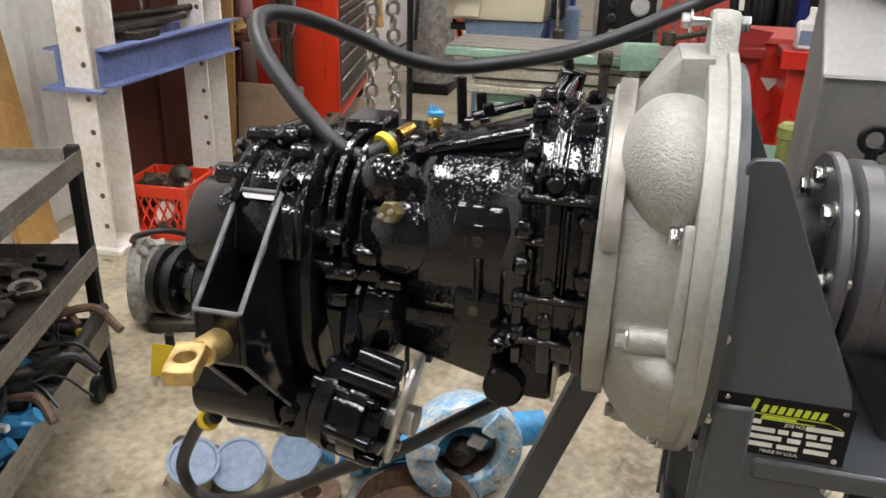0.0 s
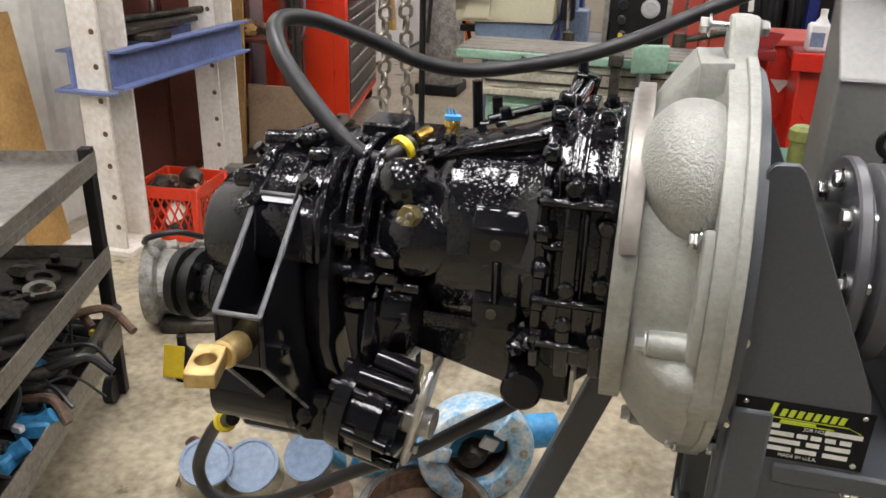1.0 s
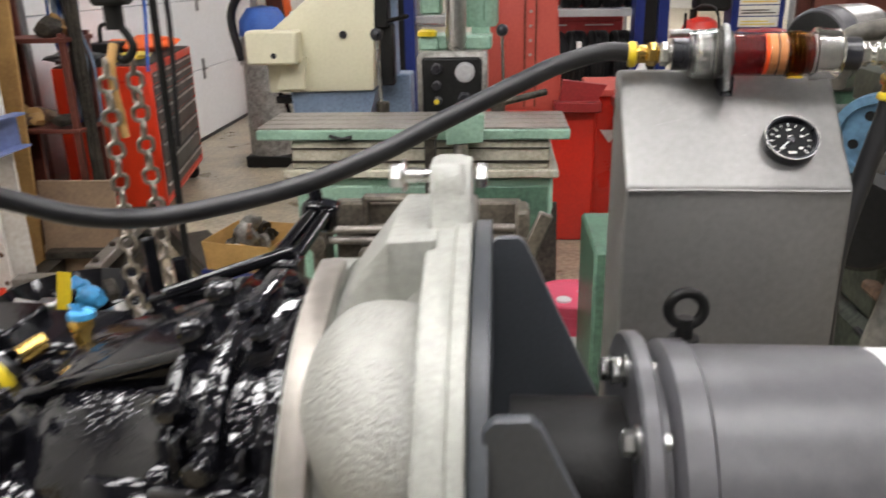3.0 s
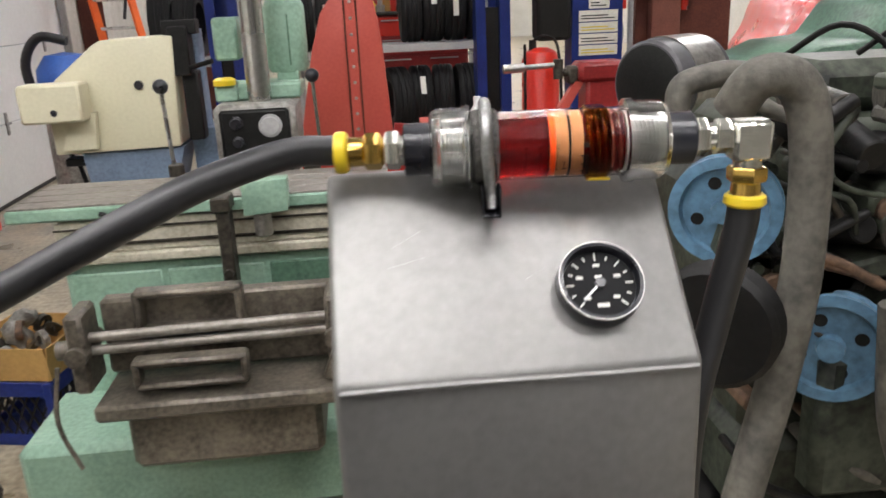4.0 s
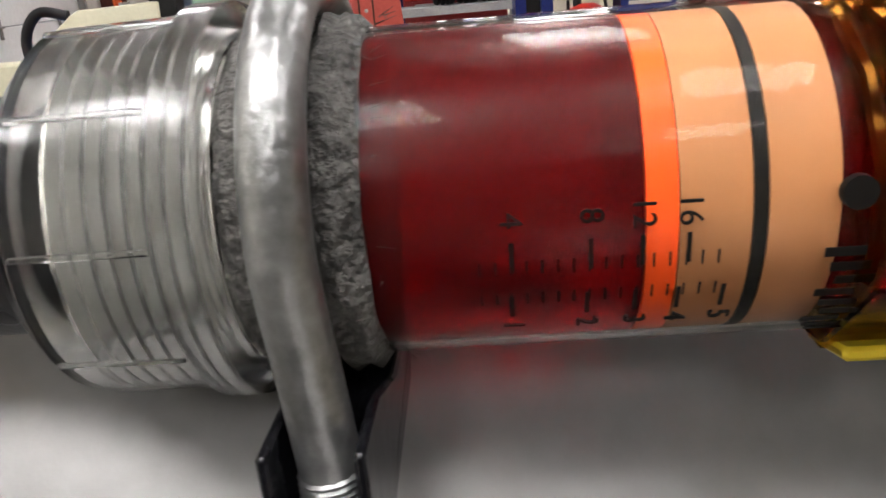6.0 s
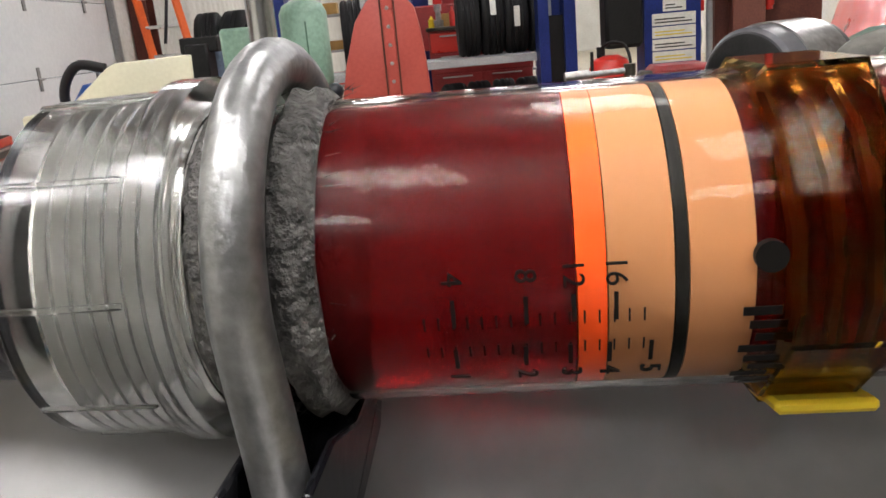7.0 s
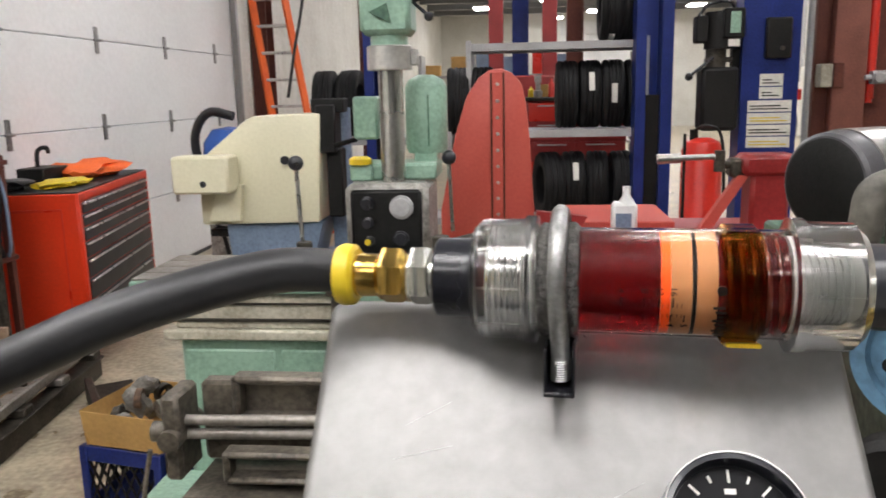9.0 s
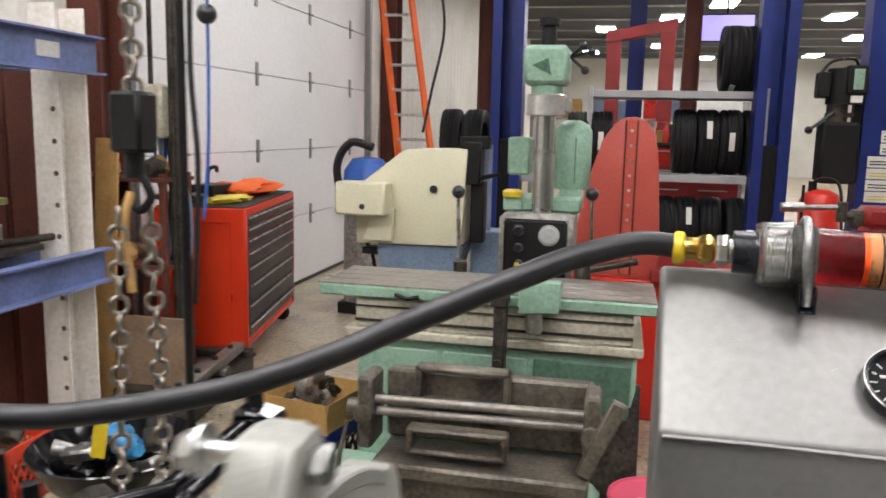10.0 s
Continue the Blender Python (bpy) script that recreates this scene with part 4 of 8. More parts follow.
# tower with its lug, inner flange block and boss
b = B(); prism(b, [(0.352, 1.383), (0.352, 1.389), (0.392, 1.392), (0.392, 1.30), (0.352, 1.30)], 1, AY - 0.070, AY + 0.06); soften(b, 0.003, 30, 2)
part("tower", b, CAST, bell)
b = B(); prism(b, [(AY - 0.042, 1.36), (AY - 0.030, 1.425), (AY - 0.018, 1.440), (AY + 0.018, 1.440), (AY + 0.030, 1.425), (AY + 0.042, 1.36)], 0, 0.387, 0.413); soften(b, 0.004, 30, 2)
part("tower_lug", b, CAST, bell)
b = B(); arc_block(b, 0.215, 0.267, 154, 189, 0.372, 0.3845); soften(b, 0.004, 40, 2)
part("flange_block", b, CAST, bell)
for deg, rad in ((189, 0.230), (262, 0.262)):
    a = radians(deg)
    y, z = AY + rad * math.cos(a), AZ + rad * math.sin(a)
    b = B(); lathe(b, (0.328, y, z), (0.41, y, z), [(0, 0.012), (0.002, 0.0155), (0.060, 0.0185)], 24)
    part("bolt_boss", b, CAST, bell)
    b = B(); bolt(b, (0.328, y, z), (-1, 0, 0), 0.0105, 0.010)
    part("boss_bolt", b, CHROME, bell, "zinc-plated hexagon bolt")
for deg, rad, x, shank in ((90, 0.300, 0.386, 0.024), (156.5, 0.238, 0.371, 0.0), (225, 0.268, 0.383, 0.0)):
    a = radians(deg)
    y, z = AY + rad * math.cos(a), AZ + rad * math.sin(a)
    b = B(); bolt(b, (x - shank, y, z), (-1, 0, 0), 0.0105, 0.010)
    if shank:
        cyl(b, (x - shank, y, z), (x, y, z), 0.006, seg=14)
    part("flange_bolt", b, CHROME, bell, "zinc-plated flange bolt")
    b = B(); hexnut(b, (0.4205, y, z), (0.431, y, z), 0.0105)
    part("flange_bolt", b, CHROME, bell, "zinc-plated flange bolt")

# gearbox
gear = thing("gearbox", "gloss black painted truck gearbox bolted to the bell housing", "gearbox", (0.1, AY, 0.9), world_parts=True)
GY, GZ = 1.160, 1.110
G = lambda x, dz=0.0: (x, GY, GZ + dz)
# main barrel with its raised shoulder
b = B(); lathe(b, G(-0.03), G(2), [(0, 0.09), (0.0, 0.112), (0.03, 0.118), (0.055, 0.124), (0.068, 0.138), (0.085, 0.143), (0.14, 0.146), (0.19, 0.152), (0.212, 0.168), (0.235, 0.172)], 72)
part("main_barrel", b, GLOSS, gear)
# front case: a block whose outline repeats as raised joint rims
CASE = [(0.985, 0.985), (0.968, 1.05), (0.966, 1.20), (0.985, 1.262), (1.03, 1.300), (1.09, 1.312), (1.21, 1.310), (1.29, 1.27), (1.325, 1.2), (1.325, 1.03), (1.27, 0.965), (1.05, 0.955)]
def grown(d):
    cy, cz = 1.145, 1.13
    out = []
    for y, z in CASE:
        L = math.hypot(y - cy, z - cz)
        out.append((y + (y - cy) / L * d, z + (z - cz) / L * d))
    return out
b = B(); prism(b, grown(-0.012), 0, 0.184, 0.279); soften(b, 0.012, 20, 2)
part("case_block", b, GLOSS, gear)
for x0, x1, d in ((0.183, 0.196, -0.004), (0.217, 0.236, 0.004), (0.262, 0.279, -0.002)):
    b = B(); prism(b, grown(d), 0, x0, x1); soften(b, 0.004, 15, 2)
    part("case_rim", b, GLOSS, gear)
for z0, x0, x1, d in ((1.226, 0.186, 0.276, 0.010), (1.094, 0.186, 0.276, 0.008), (1.168, 0.192, 0.222, 0.006), (1.032, 0.192, 0.262, 0.006)):
    b = B(); span(b, (x0, 0.968 - d, z0), (x1, 0.995, z0 + 0.011), 0.0035)
    part("case_ledge", b, GLOSS, gear)
for x0, x1, z0, z1 in ((0.240, 0.2475, 1.105, 1.222), (0.252, 0.2585, 1.236, 1.262), (0.199, 0.207, 1.105, 1.165), (0.205, 0.212, 1.236, 1.275)):
    b = B(); span(b, (x0, 0.966, z0), (x1, 0.99, z1), 0.003)
    part("case_rib", b, GLOSS, gear)
# scalloped bolt pads along the rear joint
for k, (y, z) in enumerate(((0.972, 1.232), (0.962, 1.190), (0.962, 1.142), (0.966, 1.095), (0.972, 1.045), (1.0, 1.278), (1.06, 1.312), (1.13, 1.318))):
    b = B(); cyl(b, (0.1815, y + 0.006, z), (0.204, y + 0.006, z), 0.0135, seg=20, bevel=0.005)
    part("bolt_pad", b, GLOSS, gear)
for k, (x, y, z) in enumerate(((0.226, 0.962, 1.250), (0.226, 0.961, 1.118), (0.226, 0.962, 1.070), (0.268, 0.962, 1.205), (0.268, 0.962, 1.128), (0.268, 0.964, 1.052))):
    b = B(); cyl(b, (x, y + 0.02, z), (x, y - 0.004, z), 0.011, seg=18, bevel=0.003)
    part("bolt_pad", b, GLOSS, gear)
for x, y in ((0.252, 1.05), (0.226, 1.10), (0.252, 1.16)):
    b = B(); bolt(b, (x, y, 1.311), (0, -0.2, 1), 0.009, 0.010)
    part("case_bolt", b, GLOSS, gear)
# flat drilled bosses on the barrel
for x0, x1, z0, z1, top in ((0.093, 0.170, 1.124, 1.168, 1.192), (0.098, 0.163, 1.024, 1.066, 1.086)):
    b = B(); prism(b, [(1.008, z0), (1.008, z1), (1.030, top), (1.12, top), (1.12, z0)], 0, x0, x1); soften(b, 0.004, 30, 2)
    part("drilled_boss", b, SMOOTHBLACK, gear)
    b = B(); cyl(b, ((x0 + x1) / 2 - 0.004, 1.0095, (z0 + z1) / 2 + 0.003), ((x0 + x1) / 2 - 0.004, 1.0055, (z0 + z1) / 2 + 0.003), 0.0072, seg=18)
    part("boss_plug", b, GREASY, gear, "dark tapped hole")
b = B(); span(b, (0.124, 1.006, 1.060), (0.137, 1.08, 1.128), 0.005)
part("case_rib", b, GLOSS, gear)
b = B(); span(b, (0.160, 1.0, 1.062), (0.186, 1.08, 1.12), 0.008)
part("case_rib", b, GLOSS, gear)
# keel, drain block and plugs
b = B(); prism(b, [(-0.045, 1.02), (-0.035, 0.968), (0.15, 0.918), (0.235, 0.914), (0.245, 1.02)], 1, 1.045, 1.26); soften(b, 0.006, 30, 2)
part("keel", b, GLOSS, gear)
b = B(); span(b, (0.186, 1.005, 0.925), (0.240, 1.10, 1.0), 0.006)
part("drain_block", b, SMOOTHBLACK, gear)
b = B(); prism(b, [(1.0, 0.93), (1.0, 0.985), (1.02, 1.0), (1.08, 1.0), (1.08, 0.93)], 0, 0.240, 0.2445)
part("block_edge", b, STEEL, gear, "bare machined edge")
for p, q, r in (((0.176, 1.04, 0.938), (0.176, 0.988, 0.946), 0.0285), ((0.216, 1.03, 1.008), (0.216, 0.985, 1.014), 0.021)):
    b = B(); cyl(b, p, q, r, seg=36, bevel=0.004)
    part("drain_plug", b, SMOOTHBLACK, gear, "round black plug")
for x, z, r in ((0.185, 1.025, 0.016), (0.168, 1.012, 0.012), (0.20, 1.045, 0.013)):
    b = B(); lump(b, (x, 1.0, z), (r * 1.3, 0.025, r), 3.3 + x * 90, 0.3, 3)
    part("weld_lump", b, GLOSS, gear)
# sloping top cover with a bright ridge
b = B(); prism(b, [(0.000, 1.175), (0.002, 1.222), (0.018, 1.236), (0.172, 1.280), (0.200, 1.28), (0.205, 1.18)], 1, 1.106, 1.24); soften(b, 0.006, 20, 3)
part("top_cover", b, SMOOTHBLACK, gear)
b = B(); sweep(b, [(0.010, 1.104, 1.228), (0.09, 1.102, 1.252), (0.176, 1.100, 1.277)], 0.0075, 12, 3); sweep(b, [(0.040, 1.100, 1.224), (0.11, 1.098, 1.236), (0.176, 1.094, 1.250)], 0.004, 8, 3)
part("cover_ridge", b, GLOSS, gear)
for x, y, dz in ((0.045, 1.09, 0.0), (0.10, 1.21, 0.0), (0.16, 1.21, 0.0), (0.022, 1.062, -0.006), (0.012, 1.05, -0.03)):
    b = B(); bolt(b, (x, y, 1.250 + 0.28 * (x - 0.03) + dz), (-0.25, -0.1, 1), 0.009, 0.012)
    part("cover_bolt", b, GLOSS, gear)
b = B(); span(b, (-0.012, 1.02, 1.165), (0.016, 1.09, 1.226), 0.010)
part("cover_bracket", b, GLOSS, gear)
# selector cover with brass switch
b = B(); lathe(b, (0.016, 1.085, 1.125), (0.010, 0.98, 1.142), [(0, 0.066), (0.050, 0.056), (0.060, 0.052), (0.066, 0.046), (0.070, 0.038), (0.074, 0.032), (0.075, 0.0)], 40)
part("selector_cover", b, GLOSS, gear)
b = B(); lathe(b, (0.052, 1.06, 1.135), (0.045, 1.02, 1.138), [(0, 0.03), (0.02, 0.028), (0.03, 0.018), (0.032, 0.0)], 24)
part("selector_shoulder", b, GLOSS, gear)
b = B(); span(b, (-0.052, 1.025, 1.055), (-0.008, 1.09, 1.085), 0.008)
part("case_pad", b, GLOSS, gear)
b = B(); lathe(b, (-0.012, 1.06, 1.205), (-0.02, 1.0, 1.212), [(0, 0.034), (0.02, 0.034), (0.036, 0.026), (0.044, 0.012), (0.045, 0)], 28)
part("hose_boss", b, GLOSS, gear)
b = B(); hexnut(b, (0.016, 1.008, 1.178), (0.014, 0.985, 1.184), 0.0150); cyl(b, (0.014, 0.985, 1.184), (0.0137, 0.980, 1.1855), 0.0120, seg=20)
part("pressure_switch", b, OLDBRASS, gear, "dull brass pressure switch")
for dx, dz in ((-0.007, -0.004), (0.003, -0.008), (0.006, 0.003)):
    b = B(); cyl(b, (0.0137 + dx, 0.981, 1.185 + dz), (0.0132 + dx, 0.972, 1.187 + dz), 0.0034, seg=12); cyl(b, (0.0132 + dx, 0.974, 1.187 + dz), (0.013 + dx, 0.967, 1.188 + dz), 0.0018, seg=8)
    part("switch_terminal", b, STEEL, gear, "small steel terminal screw")
# joint rings between barrel and rear case
for x, r, w in ((-0.112, 0.138, 0.014), (-0.090, 0.143, 0.013), (-0.068, 0.137, 0.012), (-0.046, 0.131, 0.010)):
    b = B(); lathe(b, G(x, -0.012), G(2, -0.012), [(0, r - 0.025), (0.0, r - 0.003), (0.003, r), (w - 0.003, r), (w, r - 0.003), (w, r - 0.025)], 64)
    part("joint_ring", b, GLOSS, gear)
for k in range(11):
    a = radians(98 + 19 * k)
    y, z = GY + 0.124 * math.cos(a), GZ - 0.012 + 0.124 * math.sin(a)
    b = B(); bolt(b, (-0.037, y, z), (1, 0, 0), 0.0075, 0.007)
    part("case_bolt", b, GLOSS, gear)
for a0, r in ((192, 0.150), (214, 0.150)):
    a = radians(a0)
    b = B(); box(b, (-0.062, GY + r * math.cos(a), GZ + r * math.sin(a)), (0.052, 0.030, 0.020), 0.007, Matrix.Rotation(a, 4, "X"))
    part("case_pad", b, GLOSS, gear)
for x0, x1, y, z, h in ((-0.048, -0.012, 1.012, 1.112, 0.020), (-0.098, -0.060, 1.004, 1.136, 0.016), (-0.086, -0.052, 1.002, 1.046, 0.018), (-0.030, 0.004, 1.018, 1.022, 0.016), (-0.104, -0.072, 1.006, 1.090, 0.014), (-0.020, 0.020, 1.024, 1.066, 0.014)):
    b = B(); prism(b, [(y, z - h), (y, z), (y + 0.022, z + 0.010), (y + 0.08, z + 0.010), (y + 0.08, z - h)], 0, x0, x1); soften(b, 0.004, 25, 2)
    part("case_pad", b, GLOSS, gear)
b = B(); sweep(b, [(-0.052, 1.03, 1.03), (-0.050, 1.01, 0.985), (-0.052, 1.02, 0.945)], 0.016, 14, 6)
part("case_rib", b, GLOSS, gear)
b = B(); lathe(b, (-0.045, 1.10, 1.0), (0.02, 1.10, 0.995), [(0, 0.08), (0.01, 0.088), (0.05, 0.082), (0.065, 0.06)], 36)
part("lower_neck", b, GLOSS, gear)
# rear case with its faceted hump
b = B(); lathe(b, G(-0.225, -0.012), G(2, -0.012), [(0, 0.05), (0, 0.108), (0.012, 0.118), (0.06, 0.126), (0.12, 0.130)], 48)
part("rear_case", b, GLOSS, gear)
b = B()
HUMP = [(0.975, 1.10), (0.985, 1.165), (1.02, 1.205), (1.06, 1.226), (1.13, 1.236), (1.24, 1.225), (1.28, 1.15)]
prism(b, HUMP, 0, -0.205, -0.108); soften(b, 0.009, 15, 2)
part("rear_hump", b, GLOSS, gear)
for x0, x1, d in ((-0.218, -0.196, 0.006), (-0.150, -0.140, 0.006), (-0.118, -0.104, 0.004)):
    b = B(); prism(b, [(y + (y - 1.13) * d * 6, z + d) for y, z in HUMP], 0, x0, x1); soften(b, 0.005, 15, 2)
    part("hump_rib", b, GLOSS, gear)
for p, q, r in (((-0.235, 1.10, 1.235), (-0.155, 1.10, 1.240), 0.014), ((-0.150, 1.06, 1.228), (-0.120, 1.06, 1.230), 0.013), ((-0.245, 1.02, 1.20), (-0.20, 1.02, 1.202), 0.013), ((-0.170, 1.12, 1.235), (-0.130, 1.13, 1.247), 0.017)):
    b = B(); cyl(b, p, q, r, seg=20, bevel=0.004)
    part("hump_boss", b, GLOSS, gear)
for x, y, z in ((-0.205, 0.990, 1.180), (-0.165, 1.075, 1.243), (-0.225, 1.07, 1.225), (-0.13, 1.01, 1.205)):
    b = B(); bolt(b, (x, y, z), (-0.5, -0.5, 0.8), 0.009, 0.011)
    part("case_bolt", b, GLOSS, gear)
b = B(); span(b, (-0.125, 1.20, 1.20), (-0.06, 1.28, 1.246), 0.004); span(b, (-0.10, 1.20, 1.19), (0.03, 1.3, 1.23), 0.008)
part("selector_tower", b, SMOOTHBLACK, gear)
b = B(); lathe(b, (-0.225, 1.08, 1.098), (-0.31, 1.08, 1.096), [(0, 0.068), (0.01, 0.076), (0.066, 0.076), (0.074, 0.070), (0.074, 0)], 40)
part("rear_drum", b, GLOSS, gear)
b = B(); lathe(b, (-0.215, 1.10, 0.985), (-0.36, 1.10, 0.982), [(0, 0.05), (0.005, 0.064), (0.10, 0.064), (0.106, 0.058), (0.106, 0.04), (0.145, 0.036), (0.145, 0.0)], 40)
part("lower_drum", b, GLOSS, gear)
b = B(); lathe(b, (-0.362, 1.10, 0.982), (-0.40, 1.10, 0.982), [(0, 0.03), (0.0, 0.055), (0.010, 0.058), (0.012, 0.045), (0.024, 0.045), (0.026, 0.056), (0.04, 0.056), (0.04, 0.0)], 36)
for k in range(6):
    a = k * math.pi / 3
    bolt(b, (-0.3615, 1.10 + 0.046 * math.cos(a), 0.982 + 0.046 * math.sin(a)), (1, 0, 0), 0.006, 0.006)
part("output_yoke", b, BLACKIRON, gear)
# mounting arm: a box open above and below between two flat cheeks
AX0, AX1 = -0.208, -0.138
CHEEK = [(1.000, 1.186), (0.866, 1.071), (0.864, 1.000), (1.052, 0.792), (1.13, 0.792), (1.13, 1.186)]
for x in (AX0, AX1 - 0.008):
    b = B(); prism(b, CHEEK, 0, x, x + 0.008); soften(b, 0.0018, 40, 1)
    part("arm_cheek", b, SMOOTHBLACK, gear)
b = B(); prism(b, [(0.866, 1.071), (0.864, 1.000), (0.876, 0.995), (0.878, 1.068)], 0, AX0 + 0.008, AX1 - 0.008)
prism(b, [(0.878, 1.062), (0.96, 1.035), (1.06, 1.06), (1.06, 1.045), (0.96, 1.02), (0.878, 1.045)], 0, AX0 + 0.008, AX1 - 0.008)
prism(b, [(0.992, 1.180), (1.002, 1.188), (1.13, 1.188), (1.13, 1.176)], 0, AX0 + 0.008, AX1 - 0.008)
prism(b, [(1.055, 1.17), (1.075, 1.17), (1.075, 0.80), (1.055, 0.80)], 0, AX0 + 0.008, AX1 - 0.008)
part("arm_web", b, SMOOTHBLACK, gear)
b = B(); bolt(b, (-0.16, 1.054, 1.11), (0, -1, 0.1), 0.013, 0.012)
part("arm_bolt", b, SMOOTHBLACK, gear)
# upper rim of the open box, its sheen painted in grey
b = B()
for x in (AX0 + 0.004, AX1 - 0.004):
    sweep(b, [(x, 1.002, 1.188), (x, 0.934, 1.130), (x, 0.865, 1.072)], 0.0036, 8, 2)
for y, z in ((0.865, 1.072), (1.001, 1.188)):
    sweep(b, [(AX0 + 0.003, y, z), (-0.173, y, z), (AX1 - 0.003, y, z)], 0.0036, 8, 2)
part("arm_rim", b, RIMSHEEN, gear, "black rim of the open box, ceiling sheen painted in grey")
# lower rim, with the same painted sheen
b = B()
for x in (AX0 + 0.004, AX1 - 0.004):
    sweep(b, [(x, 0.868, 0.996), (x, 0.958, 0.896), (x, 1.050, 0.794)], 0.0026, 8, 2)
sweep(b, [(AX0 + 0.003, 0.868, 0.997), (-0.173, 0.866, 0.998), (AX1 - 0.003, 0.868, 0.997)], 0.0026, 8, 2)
part("bracket_rim", b, RIMSHEEN, gear)
b = B(); cyl(b, (-0.141, 0.905, 1.008), (-0.128, 0.905, 1.008), 0.011, seg=20, bevel=0.002); cyl(b, (-0.129, 0.905, 1.008), (-0.120, 0.905, 1.008), 0.006, seg=14)
part("cheek_plug", b, SMOOTHBLACK, gear)
b = B(); prism(b, [(1.13, 1.17), (1.01, 1.165), (0.985, 1.06), (0.99, 0.97), (1.04, 0.85), (1.13, 0.83)], 0, AX1, AX1 + 0.04); soften(b, 0.010, 20, 2)
part("arm_root", b, SMOOTHBLACK, gear)
b = B(); lathe(b, (-0.300, 1.035, 0.862), (-0.16, 1.035, 0.858), [(0, 0.05), (0.008, 0.062), (0.13, 0.062), (0.138, 0.055)], 32)
part("lower_housing", b, SMOOTHBLACK, gear)
b = B(); cyl(b, (-0.145, 1.0, 0.842), (-0.145, 0.985, 0.845), 0.014, seg=18); prism(b, [(-0.175, 0.872), (-0.11, 0.88), (-0.09, 0.83), (-0.10, 0.795), (-0.155, 0.79), (-0.18, 0.82)], 1, 1.0, 1.05); soften(b, 0.005, 35, 2)
for x, z in ((-0.15, 0.815), (-0.115, 0.845)):
    bolt(b, (x, 1.0, z), (0, -1, 0), 0.007, 0.006)
part("pan_lug", b, SMOOTHBLACK, gear)
b = B(); span(b, (-0.285, 1.02, 0.765), (-0.15, 1.16, 0.85), 0.02)
part("rear_pan", b, SMOOTHBLACK, gear)
# forged lug
b = B(); cyl(b, (-0.172, 0.868, 1.030), (-0.176, 0.826, 1.034), 0.019, seg=28, bevel=0.003)
part("lug_neck", b, GOLDLUG, gear, "gold-zinc lug neck")
b = B()
LM = Matrix.Translation((-0.180, 0.797, 1.036)) @ Matrix.Rotation(radians(14), 4, "Z") @ Matrix.Rotation(radians(4), 4, "X")
n = 24
hole = [(0.0135 * math.cos(2 * math.pi * k / n), 0.0135 * math.sin(2 * math.pi * k / n)) for k in range(n)]
def square(k):
    a = 2 * math.pi * k / n
    c, s = math.cos(a), math.sin(a)
    f = 1 / max(abs(c) / 0.0195, abs(s) / 0.032)
    return (c * f, s * f)
rows = []
for z, w in ((-0.0105, 1), (-0.0105, 0), (0.0105, 0), (0.0105, 1)):
    rows.append([b.verts.new(LM @ Vector((*(hole[k] if w else square(k)), z))) for k in range(n)])
for p, q in zip(rows, rows[1:] + rows[:1]):
    for k in range(n):
        b.faces.new((p[k], p[(k + 1) % n], q[(k + 1) % n], q[k]))
bmesh.ops.recalc_face_normals(b, faces=b.faces[:])
soften(b, 0.0015, 60, 1)
part("lug_eye", b, GOLDLUG, gear, "gold-zinc lug with a drilled eye")
# power take-off
b = B()
P0, P1 = Vector((-0.085, 0.985, 0.885)), Vector((0.020, 0.975, 0.868))
lathe(b, P0, P1, [(0, 0.055), (0.006, 0.064), (0.03, 0.066), (0.032, 0.056), (0.05, 0.056), (0.052, 0.064), (0.08, 0.064), (0.084, 0.05), (0.105, 0.048)], 32)
for k in range(6):
    a = 1.05 * k
    off = Vector((0, 0.055 * math.cos(a), 0.055 * math.sin(a)))
    bb = B(); cyl(bb, P0 + off, P1 + off - Vector((0.015, 0, 0)), 0.010, seg=10)
    bolt(bb, P1 + off - Vector((0.015, 0, 0)), P1 - P0, 0.0085, 0.008)
    part("take_off_bolt", bb, SMOOTHBLACK, gear)
part("power_take_off", b, SMOOTHBLACK, gear)
b = B()
prism(b, [(-0.09, 1.02), (-0.002, 1.015), (-0.052, 0.905), (-0.072, 0.90)], 1, 1.012, 1.03); soften(b, 0.003, 30, 1)
part("gusset", b, SMOOTHBLACK, gear)
for p, q, r in (((-0.03, 1.0, 0.955), (0.032, 0.99, 0.945), 0.017), ((-0.045, 0.965, 0.945), (0.035, 0.955, 0.935), 0.013), ((-0.08, 0.96, 0.83), (0.0, 0.95, 0.818), 0.012)):
    b = B(); cyl(b, p, q, r, seg=16)
    part("take_off_stud", b, SMOOTHBLACK, gear)
b = B(); FM = Matrix.Translation((0.040, 0.975, 0.895)) @ Matrix.Rotation(radians(90), 4, "Y") @ Matrix.Rotation(radians(0), 4, "Z")
prism(b, [(-0.085, -0.022), (-0.06, -0.045), (0.05, -0.045), (0.085, -0.02), (0.085, 0.02), (0.05, 0.045), (-0.06, 0.045), (-0.085, 0.022)], 2, -0.005, 0.005)
bmesh.ops.transform(b, matrix=FM @ Matrix.Rotation(radians(14), 4, "Y"), verts=b.verts); soften(b, 0.003, 40, 1)
part("take_off_flange", b, STEEL, gear, "bare steel oval flange")
b = B(); cyl(b, (0.02, 0.975, 0.885), (0.06, 0.97, 0.882), 0.022, seg=20)
part("take_off_shaft", b, STEEL, gear)
for p in ((0.047, 0.965, 0.955), (0.028, 0.965, 0.84)):
    b = B(); bolt(b, p, (1, 0, -0.1), 0.008, 0.008)
    part("take_off_bolt", b, STEEL, gear)
